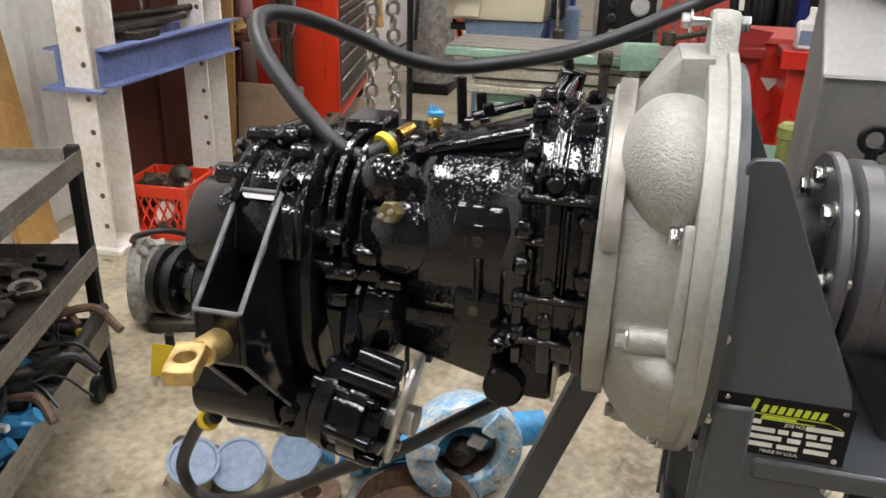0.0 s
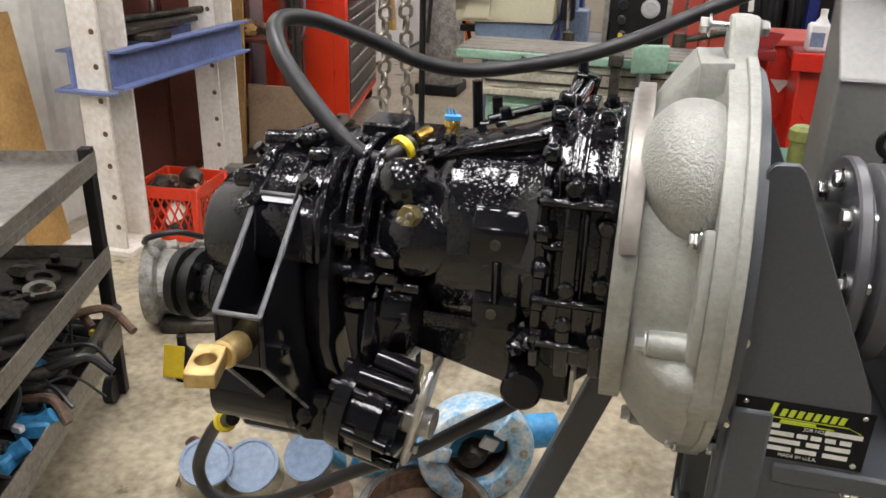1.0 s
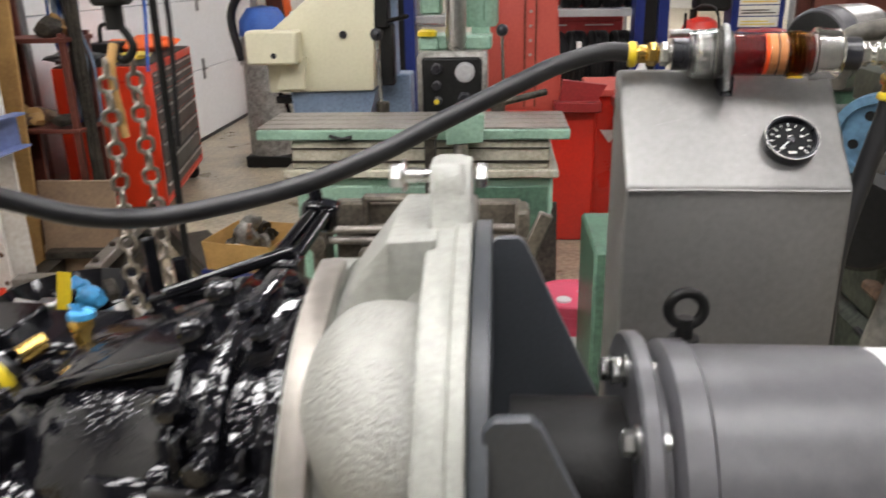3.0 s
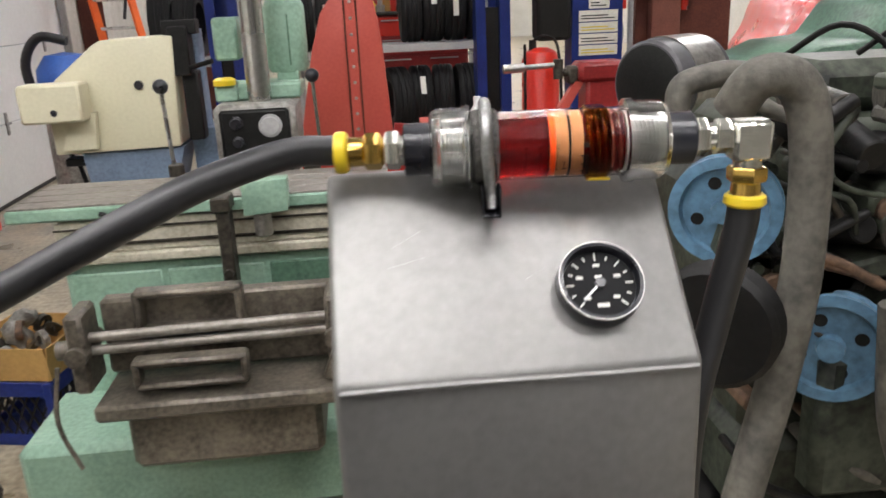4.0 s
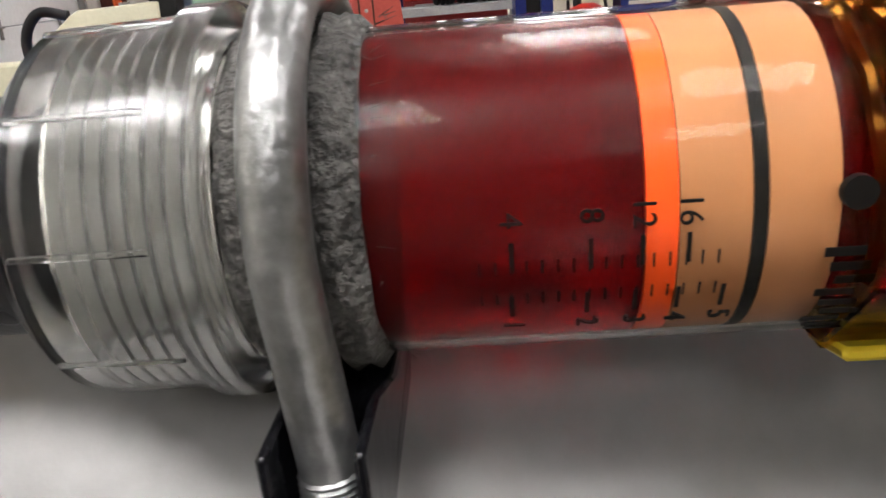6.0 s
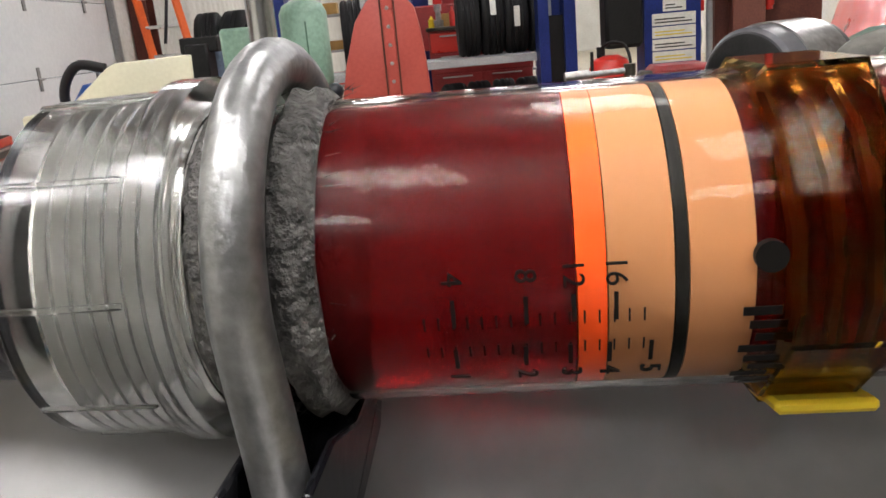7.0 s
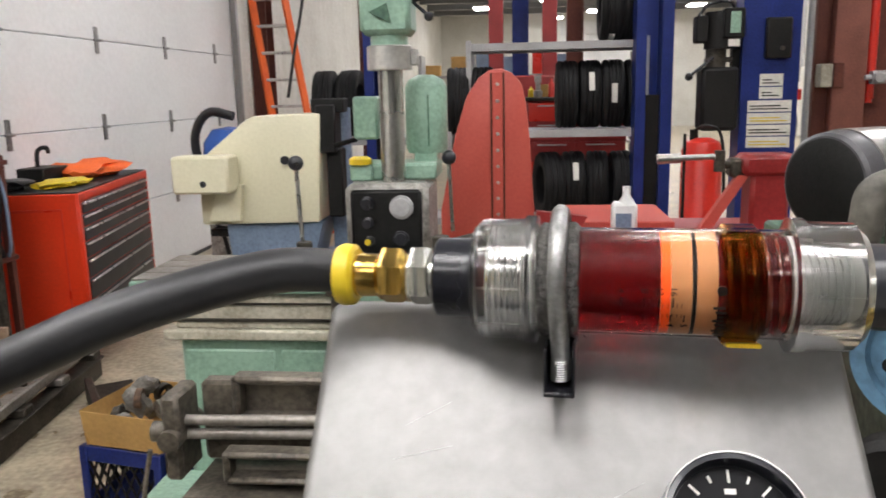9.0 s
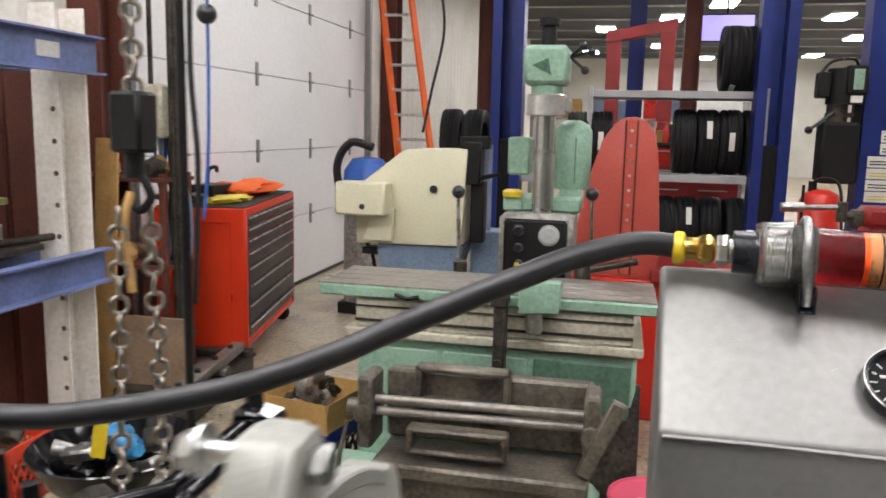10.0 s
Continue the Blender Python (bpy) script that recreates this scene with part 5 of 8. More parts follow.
# selector linkage, breather and lever at the far side
for rail, r in (([(0.05, 1.33, 1.235), (0.12, 1.36, 1.252), (0.19, 1.39, 1.268)], 0.008), ([(0.03, 1.36, 1.215), (0.10, 1.38, 1.222), (0.19, 1.40, 1.232)], 0.010)):
    b = B(); sweep(b, rail, r, 10, 2)
    part("selector_rail", b, SMOOTHBLACK, gear)
for x, z in ((0.06, 1.265), (0.025, 1.29)):
    b = B(); cyl(b, (x, 1.37, 1.20), (x - 0.005, 1.37, z), 0.009, seg=12)
    part("selector_pin", b, SMOOTHBLACK, gear)
b = B(); span(b, (0.02, 1.25, 1.185), (0.20, 1.42, 1.215), 0.008)
part("selector_plate", b, SMOOTHBLACK, gear)
b = B(); span(b, (0.16, 1.37, 1.22), (0.20, 1.41, 1.262), 0.006)
part("selector_block", b, SMOOTHBLACK, gear)
b = B(); sweep(b, [(0.135, 1.25, 1.225), (0.155, 1.38, 1.243), (0.178, 1.54, 1.268)], 0.009, 10, 2); sweep(b, [(0.16, 1.25, 1.222), (0.178, 1.38, 1.240), (0.196, 1.54, 1.266)], 0.009, 10, 2)
box(b, (0.186, 1.565, 1.262), (0.050, 0.045, 0.040), 0.006, Matrix.Rotation(radians(12), 4, "Y")); cyl(b, (0.18, 1.57, 1.28), (0.176, 1.575, 1.298), 0.010, seg=14)
part("shift_lever", b, SMOOTHBLACK, gear, "black forked lever")
b = B(); lathe(b, (0.018, 1.20, 1.235), (0.020, 1.205, 1.3), [(0, 0.009), (0.014, 0.009), (0.016, 0.012), (0.024, 0.012), (0.028, 0.009)], 20)
part("breather", b, BRASS, gear, "brass breather base")
b = B(); lathe(b, (0.0195, 1.2025, 1.262), (0.0205, 1.205, 1.3), [(0, 0.013), (0.006, 0.013), (0.008, 0.010), (0.008, 0.0)], 20)
for k in range(3):
    cyl(b, (0.014 + 0.005 * k, 1.20, 1.268), (0.010 + 0.005 * k, 1.20, 1.278), 0.002, seg=6)
part("breather_cap", b, SKYBLUE, gear, "blue plastic cap")

# ---- hanging chain and rod ----
def link_mesh(L, w, r):
    b = B()
    pts = []
    for k in range(20):
        a = 2 * math.pi * k / 20
        pts.append((w * math.cos(a), 0, L * math.sin(a) + (L * 0.5 if math.sin(a) > 0 else -L * 0.5) * 0.6))
    sweep(b, pts, r, 7, 0, True)
    me = bpy.data.meshes.new("chain_link")
    b.to_mesh(me); b.free(); me.materials.append(CHAINSTEEL); me.shade_smooth()
    return me
LINK = link_mesh(0.0135, 0.0160, 0.0058)
hoist = thing("hoist_chain", "steel lifting chain hanging with a black hook block", "chain", (-0.37, 2.2, 0.95), world_parts=False)
def strand(x, y, z0, z1, dx=0.0):
    n = int((z1 - z0) / 0.036)
    for k in range(n):
        z = z0 + 0.036 * k
        shared("chain_link", LINK, pose(x + 0.37 + dx * k / n, y - 2.2, z - 0.95, random.uniform(-6, 6), random.uniform(-6, 6), 90 * (k % 2) + 40 + random.uniform(-12, 12)), hoist)
random.seed(11)
strand(-0.42, 2.17, 0.72, 1.46, 0.02); strand(-0.35, 2.23, 0.72, 1.46, -0.02); strand(-0.385, 2.21, 1.66, H - 0.3)
b = B(); span(b, (-0.048, -0.03, 0.58), (0.022, 0.04, 0.70), 0.008); cyl(b, (-0.013, 0.005, 0.53), (-0.013, 0.005, 0.59), 0.02)
part("hook_block", b, BLACKIRON, hoist, "black hook block")
b = B(); span(b, (-0.05, -0.03, H - 0.95 - 0.42), (0.02, 0.05, H - 0.95 - 0.295), 0.006)
part("beam_clamp", b, BLACKIRON, hoist)
b = B(); sweep(b, [(-0.013, 0.005, 0.55), (0.01, 0.005, 0.52), (0.02, 0.005, 0.49), (-0.005, 0.005, 0.465), (-0.03, 0.005, 0.49)], 0.009, 10, 5)
part("hook", b, BLACKIRON, hoist)
b = B(); sweep(b, [(-0.02, 0.0, 0.50), (-0.025, -0.02, 0.44), (-0.02, -0.01, 0.30)], 0.010, 8, 4)
part("leather_strap", b, WOOD, hoist, "tan strap")
rod = thing("hanging_rod", "thin dark steel rod standing from floor to roof", "rod", (-0.34, 2.32, 0))
b = B(); cyl(b, (0, 0, 0), (-0.01, 0, H - 0.3), 0.009, seg=10)
part("rod", b, BLACKIRON, rod)
b = B(); sweep(b, [(0.01, 0, 2.3), (0.02, 0, 2.0), (0.012, 0.01, 1.7), (0.03, 0.0, 1.5), (0.01, 0.01, 1.2)], 0.006, 8, 5)
part("cable", b, RUBBER, rod)

# ---- press frame by the west wall ----
press = thing("shop_press", "ivory H-frame shop press with blue cross beams", "press", (-2.13, 3.7, 0), world_parts=True)
def channel_leg(y0, y1, x0, x1, z1):
    t = 0.012
    return prism(B(), [(x0, y0), (x1, y0), (x1, y0 + t), (x0 + t, y0 + t), (x0 + t, y1 - t), (x1, y1 - t), (x1, y1), (x0, y1)], 2, 0.031, z1)
for y0, y1 in ((3.08, 3.28), (4.05, 4.26)):
    part("leg", channel_leg(y0, y1, -2.14, -2.00, 2.12), IVORY, press)
    for k in range(11):
        for yy in (y0 - 0.001, y1 + 0.001):
            b = B(); cyl(b, (-2.03, yy - 0.0008, 0.14 + 0.15 * k), (-2.03, yy + 0.0008, 0.14 + 0.15 * k), 0.013, seg=14)
            part("pin_hole", b, RUST, press)
    b = B(); span(b, (-2.37, y0 - 0.03, 0.0), (-1.96, y1 + 0.03, 0.03), 0.004)
    part("foot", b, IVORY, press)
def beam(z0, z1, x, y0, y1, name, out):
    t, f = 0.01, 0.065 * out
    o = x + t if out > 0 else x
    w = x if out > 0 else x + t
    b = B(); prism(b, [(w, z0), (w + f, z0), (w + f, z0 + t), (o, z0 + t), (o, z1 - t), (w + f, z1 - t), (w + f, z1), (w, z1)], 1, y0, y1)
    part(name, b, BEAMBLUE, press)
for x, o in ((-1.995, 1), (-2.155, -1)):
    beam(0.785, 0.955, x, 3.12 if o > 0 else 3.06, 4.32, "lower_beam", o)
    beam(1.81, 1.99, x, 3.04, 4.32, "upper_beam", o)
b = B(); span(b, (-2.23, 3.04, 0.772), (-1.93, 3.08, 0.788), 0.003)
part("beam_end", b, BEAMBLUE, press)
b = B(); span(b, (-2.33, 3.40, 0.956), (-1.95, 3.56, 0.99), 0.004); span(b, (-2.23, 3.32, 0.991), (-2.03, 3.95, 1.02), 0.004); cyl(b, (-2.20, 3.3, 1.038), (-2.06, 4.1, 1.038), 0.018)
part("press_block", b, GREASY, press, "dark steel press blocks")
b = B(); cyl(b, (-2.16, 3.6, 1.40), (-2.16, 3.6, 1.79), 0.055); cyl(b, (-2.16, 3.6, 1.25), (-2.16, 3.6, 1.40), 0.035); span(b, (-2.28, 3.45, 1.22), (-2.04, 3.75, 1.25), 0.004)
part("ram", b, OLIVE, press, "olive hydraulic ram")
b = B(); span(b, (-1.984, 3.9, 1.87), (-1.980, 4.05, 1.94))
part("sticker", b, WHITEINK, press, "white worn sticker")
b = B(); span(b, (-1.984, 3.3, 1.86), (-1.980, 3.6, 1.95))
part("sticker", b, WHITEINK, press, "white worn sticker")

# maroon lockers against the wall behind the press
for k in range(2):
    lk = thing("steel_locker", "dark maroon steel locker against the wall", "locker", (-2.40, 3.92 + 0.46 * k, 0), group="lockers behind the press")
    b = B(); span(b, (-0.14, -0.225, 0.0), (0.0, 0.225, 1.95), 0.006)
    part("body", b, BROWNSTEEL, lk)
    b = B(); span(b, (0.001, -0.21, 0.06), (0.014, 0.21, 1.90), 0.004)
    dr = part("door", b, BROWNSTEEL, lk)
    b = B(); span(b, (0.014, 0.14, 0.95), (0.03, 0.16, 1.08), 0.004)
    part("handle", b, STEEL, dr, "steel latch handle")
plank = thing("wooden_plank", "bare yellow-brown plank leaning on the wall", "plank", (-2.42, 3.0, 0))
b = B(); box(b, (0, 0, 0.55), (0.035, 0.24, 1.1), 0.003, Matrix.Rotation(radians(-7), 4, "Y"))
part("plank", b, WOOD, plank)
board = thing("brown_board", "old brown board leaning behind the press", "board", (-1.88, 4.55, 0))
b = B(); box(b, (0, 0, 0.27), (0.44, 0.018, 0.54), 0.006, Matrix.Rotation(radians(-6), 4, "X"))
part("board", b, PANEL, board)
tall = thing("wooden_board", "pale plywood offcut standing behind the press", "board", (-2.2, 4.62, 0))
b = B(); box(b, (0, 0, 0.75), (0.14, 0.018, 1.5), 0.004, Matrix.Rotation(radians(-5), 4, "X"))
part("board", b, WOOD, tall)
dark = thing("dark_rack", "dark brown steel rack with clutter behind the press", "rack", (-2.2, 4.95, 0))
b = B()
for x in (-0.22, 0.24):
    for y in (-0.12, 0.14):
        span(b, (x - 0.018, y - 0.018, 0), (x + 0.018, y + 0.018, 1.3), 0.002)
part("rack_post", b, BROWNSTEEL, dark)
for z in (0.3, 0.75, 1.25):
    b = B(); span(b, (-0.26, -0.15, z), (0.27, 0.17, z + 0.025), 0.003)
    part("rack_shelf", b, BROWNSTEEL, dark)
random.seed(3)
for k in range(12):
    b = B(); lump(b, (random.uniform(-0.18, 0.2), random.uniform(-0.1, 0.1), random.choice((0.36, 0.82, 1.32))), [random.uniform(0.03, 0.08) for _ in range(3)], k, 0.4)
    o = part("scrap_piece", b, random.choice((RUST, GREASY, WOOD)), dark)
random.seed(17)
for k in range(12):
    x, y = -2.10 + 0.014 * k, 4.99 + 0.02 * (k % 3)
    c = thing("blue_air_line", "blue and grey air line hanging below the switch box", "cable", (x, y, 0.8), group="cables by the column", world_parts=True)
    b = B(); sweep(b, [(x + 0.004, 5.0, 1.56), (x, y, 1.46), (x + random.uniform(-0.01, 0.03), y - 0.02, 1.30), (x + random.uniform(0.01, 0.07), y - 0.03, 1.12), (x + random.uniform(0.0, 0.06), y - 0.02, 0.92 - 0.02 * (k % 4)), (x + 0.02, y, 0.78)], random.uniform(0.007, 0.012), 8, 5)
    part("cable", b, (CABLEBLUE, GREYBLUE, RUBBER, GREYBLUE)[k % 4], c)
pend = thing("hoist_pendant", "blue cable with a black ball weight", "cable", (-0.62, 2.9, 1.5), world_parts=True)
b = B(); sweep(b, [(-0.66, 3.0, H), (-0.66, 3.0, 3.0), (-0.655, 3.0, 2.0), (-0.66, 3.0, 1.55), (-0.68, 3.0, 1.3)], 0.005, 8, 5)
part("cable", b, CABLEBLUE, pend)
b = B(); bmesh.ops.create_uvsphere(b, u_segments=16, v_segments=10, radius=0.030, matrix=Matrix.Translation((-0.657, 3.0, 1.91)))
part("ball", b, BLACKPVC, pend, "black rubber ball")
conduit = thing("switch_box", "beige wall switch box on grey conduit", "switch box", (-2.02, 4.88, 1.5), world_parts=True)
b = B(); span(b, (-2.10, 4.84, 1.50), (-1.96, 4.92, 1.80), 0.012)
part("box", b, OLDCREAM, conduit)
for x in (-2.06, -1.93, -1.90):
    b = B(); cyl(b, (x, 4.9, 0 if x > -2 else 1.8), (x, 4.9, H), 0.022 if x > -2 else 0.014, seg=12)
    part("conduit", b, GREASY, conduit)

skid = thing("steel_skid", "low greasy steel skid frame lying on the concrete floor", "skid", (-1.53, 4.05, 0), 7)
for x in (-0.46, -0.06):
    b = B(); span(b, (x, 0.0, 0.0), (x + 0.06, 1.35, 0.11), 0.005); span(b, (x - 0.02, 0.0, 0.111), (x + 0.08, 1.35, 0.123), 0.003)
    part("rail", b, GREASY, skid)
for k in range(4):
    y = 0.04 + 0.40 * k
    b = B(); span(b, (-0.47, y, 0.125), (0.01, y + 0.09, 0.165), 0.006)
    part("cross_bar", b, (TRAYSTEEL, GREASY)[k % 2], skid)
b = B(); span(b, (-0.10, 0.04, 0.167), (-0.02, 1.25, 0.225), 0.008)
part("bar", b, TRAYSTEEL, skid)
for k in range(5):
    b = B(); cyl(b, (-0.06, 0.10 + 0.25 * k, 0.224), (-0.06, 0.10 + 0.25 * k, 0.245), 0.018, seg=6)
    part("bolt", b, GREASY, skid)

# ---- crates ----
def milk_crate(name, label, at, turn, material, size=0.34, h=0.28):
    t = thing(name, label, "crate", at, turn)
    s = size / 2
    b = B(); span(b, (-s, -s, 0), (s, s, 0.012), 0.002)
    part("base", b, material, t)
    for z0, z1 in ((0.0, 0.05), (h - 0.06, h)):
        b = B()
        for a, c in (((-s, -s), (s, -s + 0.012)), ((-s, s - 0.012), (s, s)), ((-s, -s), (-s + 0.012, s)), ((s - 0.012, -s), (s, s))):
            span(b, (*a, z0), (*c, z1), 0.002)
        part("band", b, material, t)
    for x in (-s, s):
        for y in (-s, s):
            b = B(); box(b, (x * 0.93, y * 0.93, h / 2), (0.035, 0.035, h), 0.004)
            part("corner_post", b, material, t)
    for side in range(4):
        r = Matrix.Rotation(radians(90 * side), 4, "Z")
        b = B()
        for k in range(7):
            for sgn in (-1, 1):
                m, L = axis_frame((-s * 0.85 + 0.047 * k - sgn * 0.04, 0, 0.05), (-s * 0.85 + 0.047 * k + sgn * 0.04, 0, h - 0.06))
                q = B(); box(q, (0, 0, L / 2), (0.007, 0.007, L)); bmesh.ops.transform(q, matrix=m, verts=q.verts)
                tmp = bpy.data.meshes.new("lattice_tmp"); q.to_mesh(tmp); q.free(); b.from_mesh(tmp); bpy.data.meshes.remove(tmp)
        for v in b.verts:
            v.co.x = max(-s * 0.9, min(s * 0.9, v.co.x))
        bmesh.ops.transform(b, matrix=r @ Matrix.Translation((0, -s + 0.005, 0)), verts=b.verts)
        part("lattice", b, BLACKIRON if material is BLUE else material, t)
    return t
milk_crate("red_crate", "red plastic crate heaped with rusty parts", (-1.93, 3.47, 0.0), 4, ORANGERED, 0.34, 0.28)
random.seed(21)
for k in range(14):
    b = B(); lump(b, (0, 0, 0), [random.uniform(0.03, 0.07) for _ in range(3)], k + 30, 0.5)
    o = tagged(part("scrap_part", b, random.choice((RUST, GREASY, GREASY, WALL if k == 3 else RUST))), "rusty old part heaped in the red crate", "scrap part", "scrap in the red crate")
    o.location = (-1.93 + random.uniform(-0.11, 0.11), 3.47 + random.uniform(-0.11, 0.11), 0.06 + 0.017 * k)
milk_crate("blue_crate", "dark blue plastic crate under a cardboard box", (-0.75, 4.06, 0.0), -12, BLUE, 0.36, 0.27)
cb = thing("cardboard_box", "open cardboard box of old metal parts on a crate", "box", (-0.74, 4.06, 0.271), -12)
for a in range(4):
    r = Matrix.Rotation(radians(90 * a), 4, "Z")
    b = B(); box(b, (0, -0.17, 0.07), (0.345, 0.005, 0.14), 0, Matrix.Rotation(radians(8), 4, "X")); bmesh.ops.transform(b, matrix=r, verts=b.verts)
    part("side", b, CARD, cb)
b = B(); span(b, (-0.165, -0.165, 0), (0.165, 0.165, 0.006))
part("bottom", b, CARD, cb)
for k in range(11):
    b = B()
    if k % 3 == 0:
        pipe(b, (0, 0, -0.012), (0, 0, 0.012), random.uniform(0.035, 0.055), 0.022, 20)
    else:
        lump(b, (0, 0, 0), [random.uniform(0.025, 0.06) for _ in range(3)], k + 60, 0.5)
    o = tagged(part("metal_part", b, random.choice((GREYALLOY, GREASY, RUST))), "old metal part lying in the cardboard box", "metal part", "parts in the cardboard box")
    o.matrix_basis = pose(-0.74 + random.uniform(-0.1, 0.1), 4.06 + random.uniform(-0.1, 0.1), 0.33 + 0.013 * k, random.uniform(0, 180), random.uniform(0, 90), random.uniform(0, 180))

# ---- parts cart ----
CM = pose(-1.3, 2.07, 0, 0, 0, 18)
cart = new("parts_cart"); cart.matrix_basis = CM
tagged(cart, "scuffed steel parts cart with two greasy lower shelves", "cart")
for x in (-0.02, -0.6):
    for y in (-0.02, -1.1):
        b = B(); box(b, (x, y, 0.44), (0.038, 0.038, 0.86), 0.003)
        part("post", b, BLACKIRON, cart)
def tray(z, lip, material):
    b = B(); span(b, (-0.64, -1.14, z - 0.004), (0.0, 0.0, z), 0.001)
    part("shelf", b, material, cart)
    for lo, hi in (((-0.636, -0.004, z), (-0.004, 0.0, z + lip)), ((-0.636, -1.14, z), (-0.004, -1.136, z + lip)), ((-0.004, -1.14, z - 0.03), (0.0, 0.0, z + lip)), ((-0.64, -1.14, z), (-0.636, 0.0, z + lip))):
        b = B(); span(b, lo, hi)
        part("lip", b, TRAYSTEEL, cart)
tray(0.82, 0.035, STEEL); tray(0.50, 0.045, GREASY); tray(0.22, 0.06, GREASY)
for x in (-0.04, -0.58):
    for y in (-0.06, -1.06):
        b = B(); cyl(b, (x - 0.015, y, 0.045), (x + 0.015, y, 0.045), 0.045, seg=18)
        part("castor", b, RUBBER, cart)
random.seed(8)
def on_cart(x, y, z):
    return CM @ Vector((x, y, z))
for k in range(64):
    b = B()
    kind = k % 4
    s = random.uniform(0.02, 0.05)
    if kind == 0:
        pipe(b, (0, 0, -0.008), (0, 0, 0.008), s, s * 0.6, 18)
    elif kind == 1:
        cyl(b, (-s * 1.6, 0, 0), (s * 1.6, 0, 0), s * 0.35, s * 0.3, 12, 0.002)
    elif kind == 2:
        lump(b, (0, 0, 0), (s, s * 0.7, s * 0.5), k, 0.5)
    else:
        box(b, (0, 0, 0), (s * 2, s, s * 0.4), 0.003); cyl(b, (s * 0.5, 0, 0), (s * 0.5, 0, s * 0.6), s * 0.3, seg=12)
    o = tagged(part("loose_part", b, random.choice((GREASY, RUST, BLACKIRON, STEEL))), "greasy loose machine part lying on a cart shelf", "machine part", "parts on the cart")
    p = on_cart(random.uniform(-0.58, -0.07), random.uniform(-1.0, -0.08), 0.50 + s * 0.35 + 0.004)
    o.matrix_basis = pose(*p, random.uniform(-12, 12), random.uniform(-12, 12), random.uniform(0, 360))
rag = B(); lump(rag, (0, 0, 0), (0.13, 0.10, 0.035), 77, 0.5, 3)
o = tagged(part("shop_rag", rag, FELT), "crumpled grey rag on the cart shelf", "rag"); o.location = on_cart(-0.25, -0.42, 0.53)
for k in range(130):
    b = B()
    kind = k % 5
    p = on_cart(random.uniform(-0.40, -0.03), random.uniform(-1.05, -0.06), 0.235 + 0.03 * (k // 40))
    if kind in (0, 1):
        a = random.uniform(0, 6.3)
        d = Vector((math.cos(a), math.sin(a), 0)) * random.uniform(0.08, 0.15)
        sweep(b, [p - d + Vector((0, 0, 0.02)), p - d * 0.4 + Vector((d.y, -d.x, 0)) * 0.5 + Vector((0, 0, 0.07)), p + d * 0.4 + Vector((0, 0, 0.08)), p + d + Vector((0, 0, 0.03))], random.choice((0.004, 0.006, 0.014)), 8, 5)
        o = part("cable_end", b, random.choice((RUBBER, RUBBER, RUST)))
        tagged(o, "black cable end tangled on the lowest cart shelf", "cable", "cables on the cart")
    elif kind == 2:
        box(b, p + Vector((0, 0, 0.03)), (0.09, 0.05, 0.05), 0.008, Matrix.Rotation(0.7 * k, 4, "Z")); cyl(b, p + Vector((0, 0, 0.03)), p + Vector((0.05 * math.cos(k), 0.05 * math.sin(k), 0.06)), 0.022, seg=14)
        tagged(part("blue_casting", b, SKYBLUE), "sky-blue painted casting on the lowest shelf", "casting", "blue castings on the cart")
    elif kind == 3:
        cyl(b, p + Vector((-0.03, 0, 0.03)), p + Vector((0.04, 0.02, 0.03)), 0.03, 0.02, 16, 0.003)
        tagged(part("solenoid", b, BLACKIRON), "black solenoid lying on the lowest cart shelf", "solenoid", "solenoids on the cart")
    else:
        box(b, p + Vector((0, 0, 0.03)), (0.03, 0.02, 0.02), 0.003)
        tagged(part("yellow_connector", b, YELLOW if k % 2 else WHITEPL), "small plastic plug connector among the cables", "connector", "connectors on the cart")
ch = thing("cart_hose", "thick grey hose lying on the cart shelf", "hose", tuple(on_cart(-0.05, -0.4, 0.22)), world_parts=True)
b = B(); sweep(b, [on_cart(0.0, -0.02, 0.33), on_cart(-0.02, -0.25, 0.30), on_cart(-0.1, -0.45, 0.34), on_cart(-0.25, -0.5, 0.38), on_cart(-0.45, -0.45, 0.30)], 0.02, 14, 6)
part("hose", b, GREASY, ch)

# ---- things on the floor under the gearbox ----
old = thing("old_transmission", "grey oxidised car transmission lying on the floor", "transmission", (-1.42, 2.58, 0), 20)
b = B(); lathe(b, (-0.10, 0, 0.17), (0.30, 0, 0.17), [(0, 0.1), (0.0, 0.16), (0.02, 0.17), (0.05, 0.165), (0.06, 0.13), (0.2, 0.12), (0.21, 0.15), (0.24, 0.15), (0.25, 0.09)], 28)
part("case", b, GREYALLOY, old)
random.seed(64)
for k in range(26):
    a = 0.55 * k
    R = random.uniform(0.125, 0.16)
    x = random.uniform(-0.08, 0.2)
    b = B()
    if k % 3:
        box(b, (x, R * math.cos(a), 0.175 + R * math.sin(a) * 0.95), (random.uniform(0.03, 0.14), random.uniform(0.02, 0.05), random.uniform(0.012, 0.05)), 0.006, Matrix.Rotation(a, 4, "X") @ Matrix.Rotation(random.uniform(-0.5, 0.5), 4, "Z"))
    else:
        cyl(b, (x, R * math.cos(a), 0.175 + R * math.sin(a) * 0.95), (x + 0.03, (R + 0.02) * math.cos(a), 0.175 + (R + 0.02) * math.sin(a)), random.uniform(0.012, 0.026), seg=14, bevel=0.004)
    part("case_rib", b, GREYALLOY, old)
b = B(); span(b, (-0.05, -0.13, 0.0), (0.2, 0.13, 0.05), 0.01)
part("pan", b, GREASY, old)
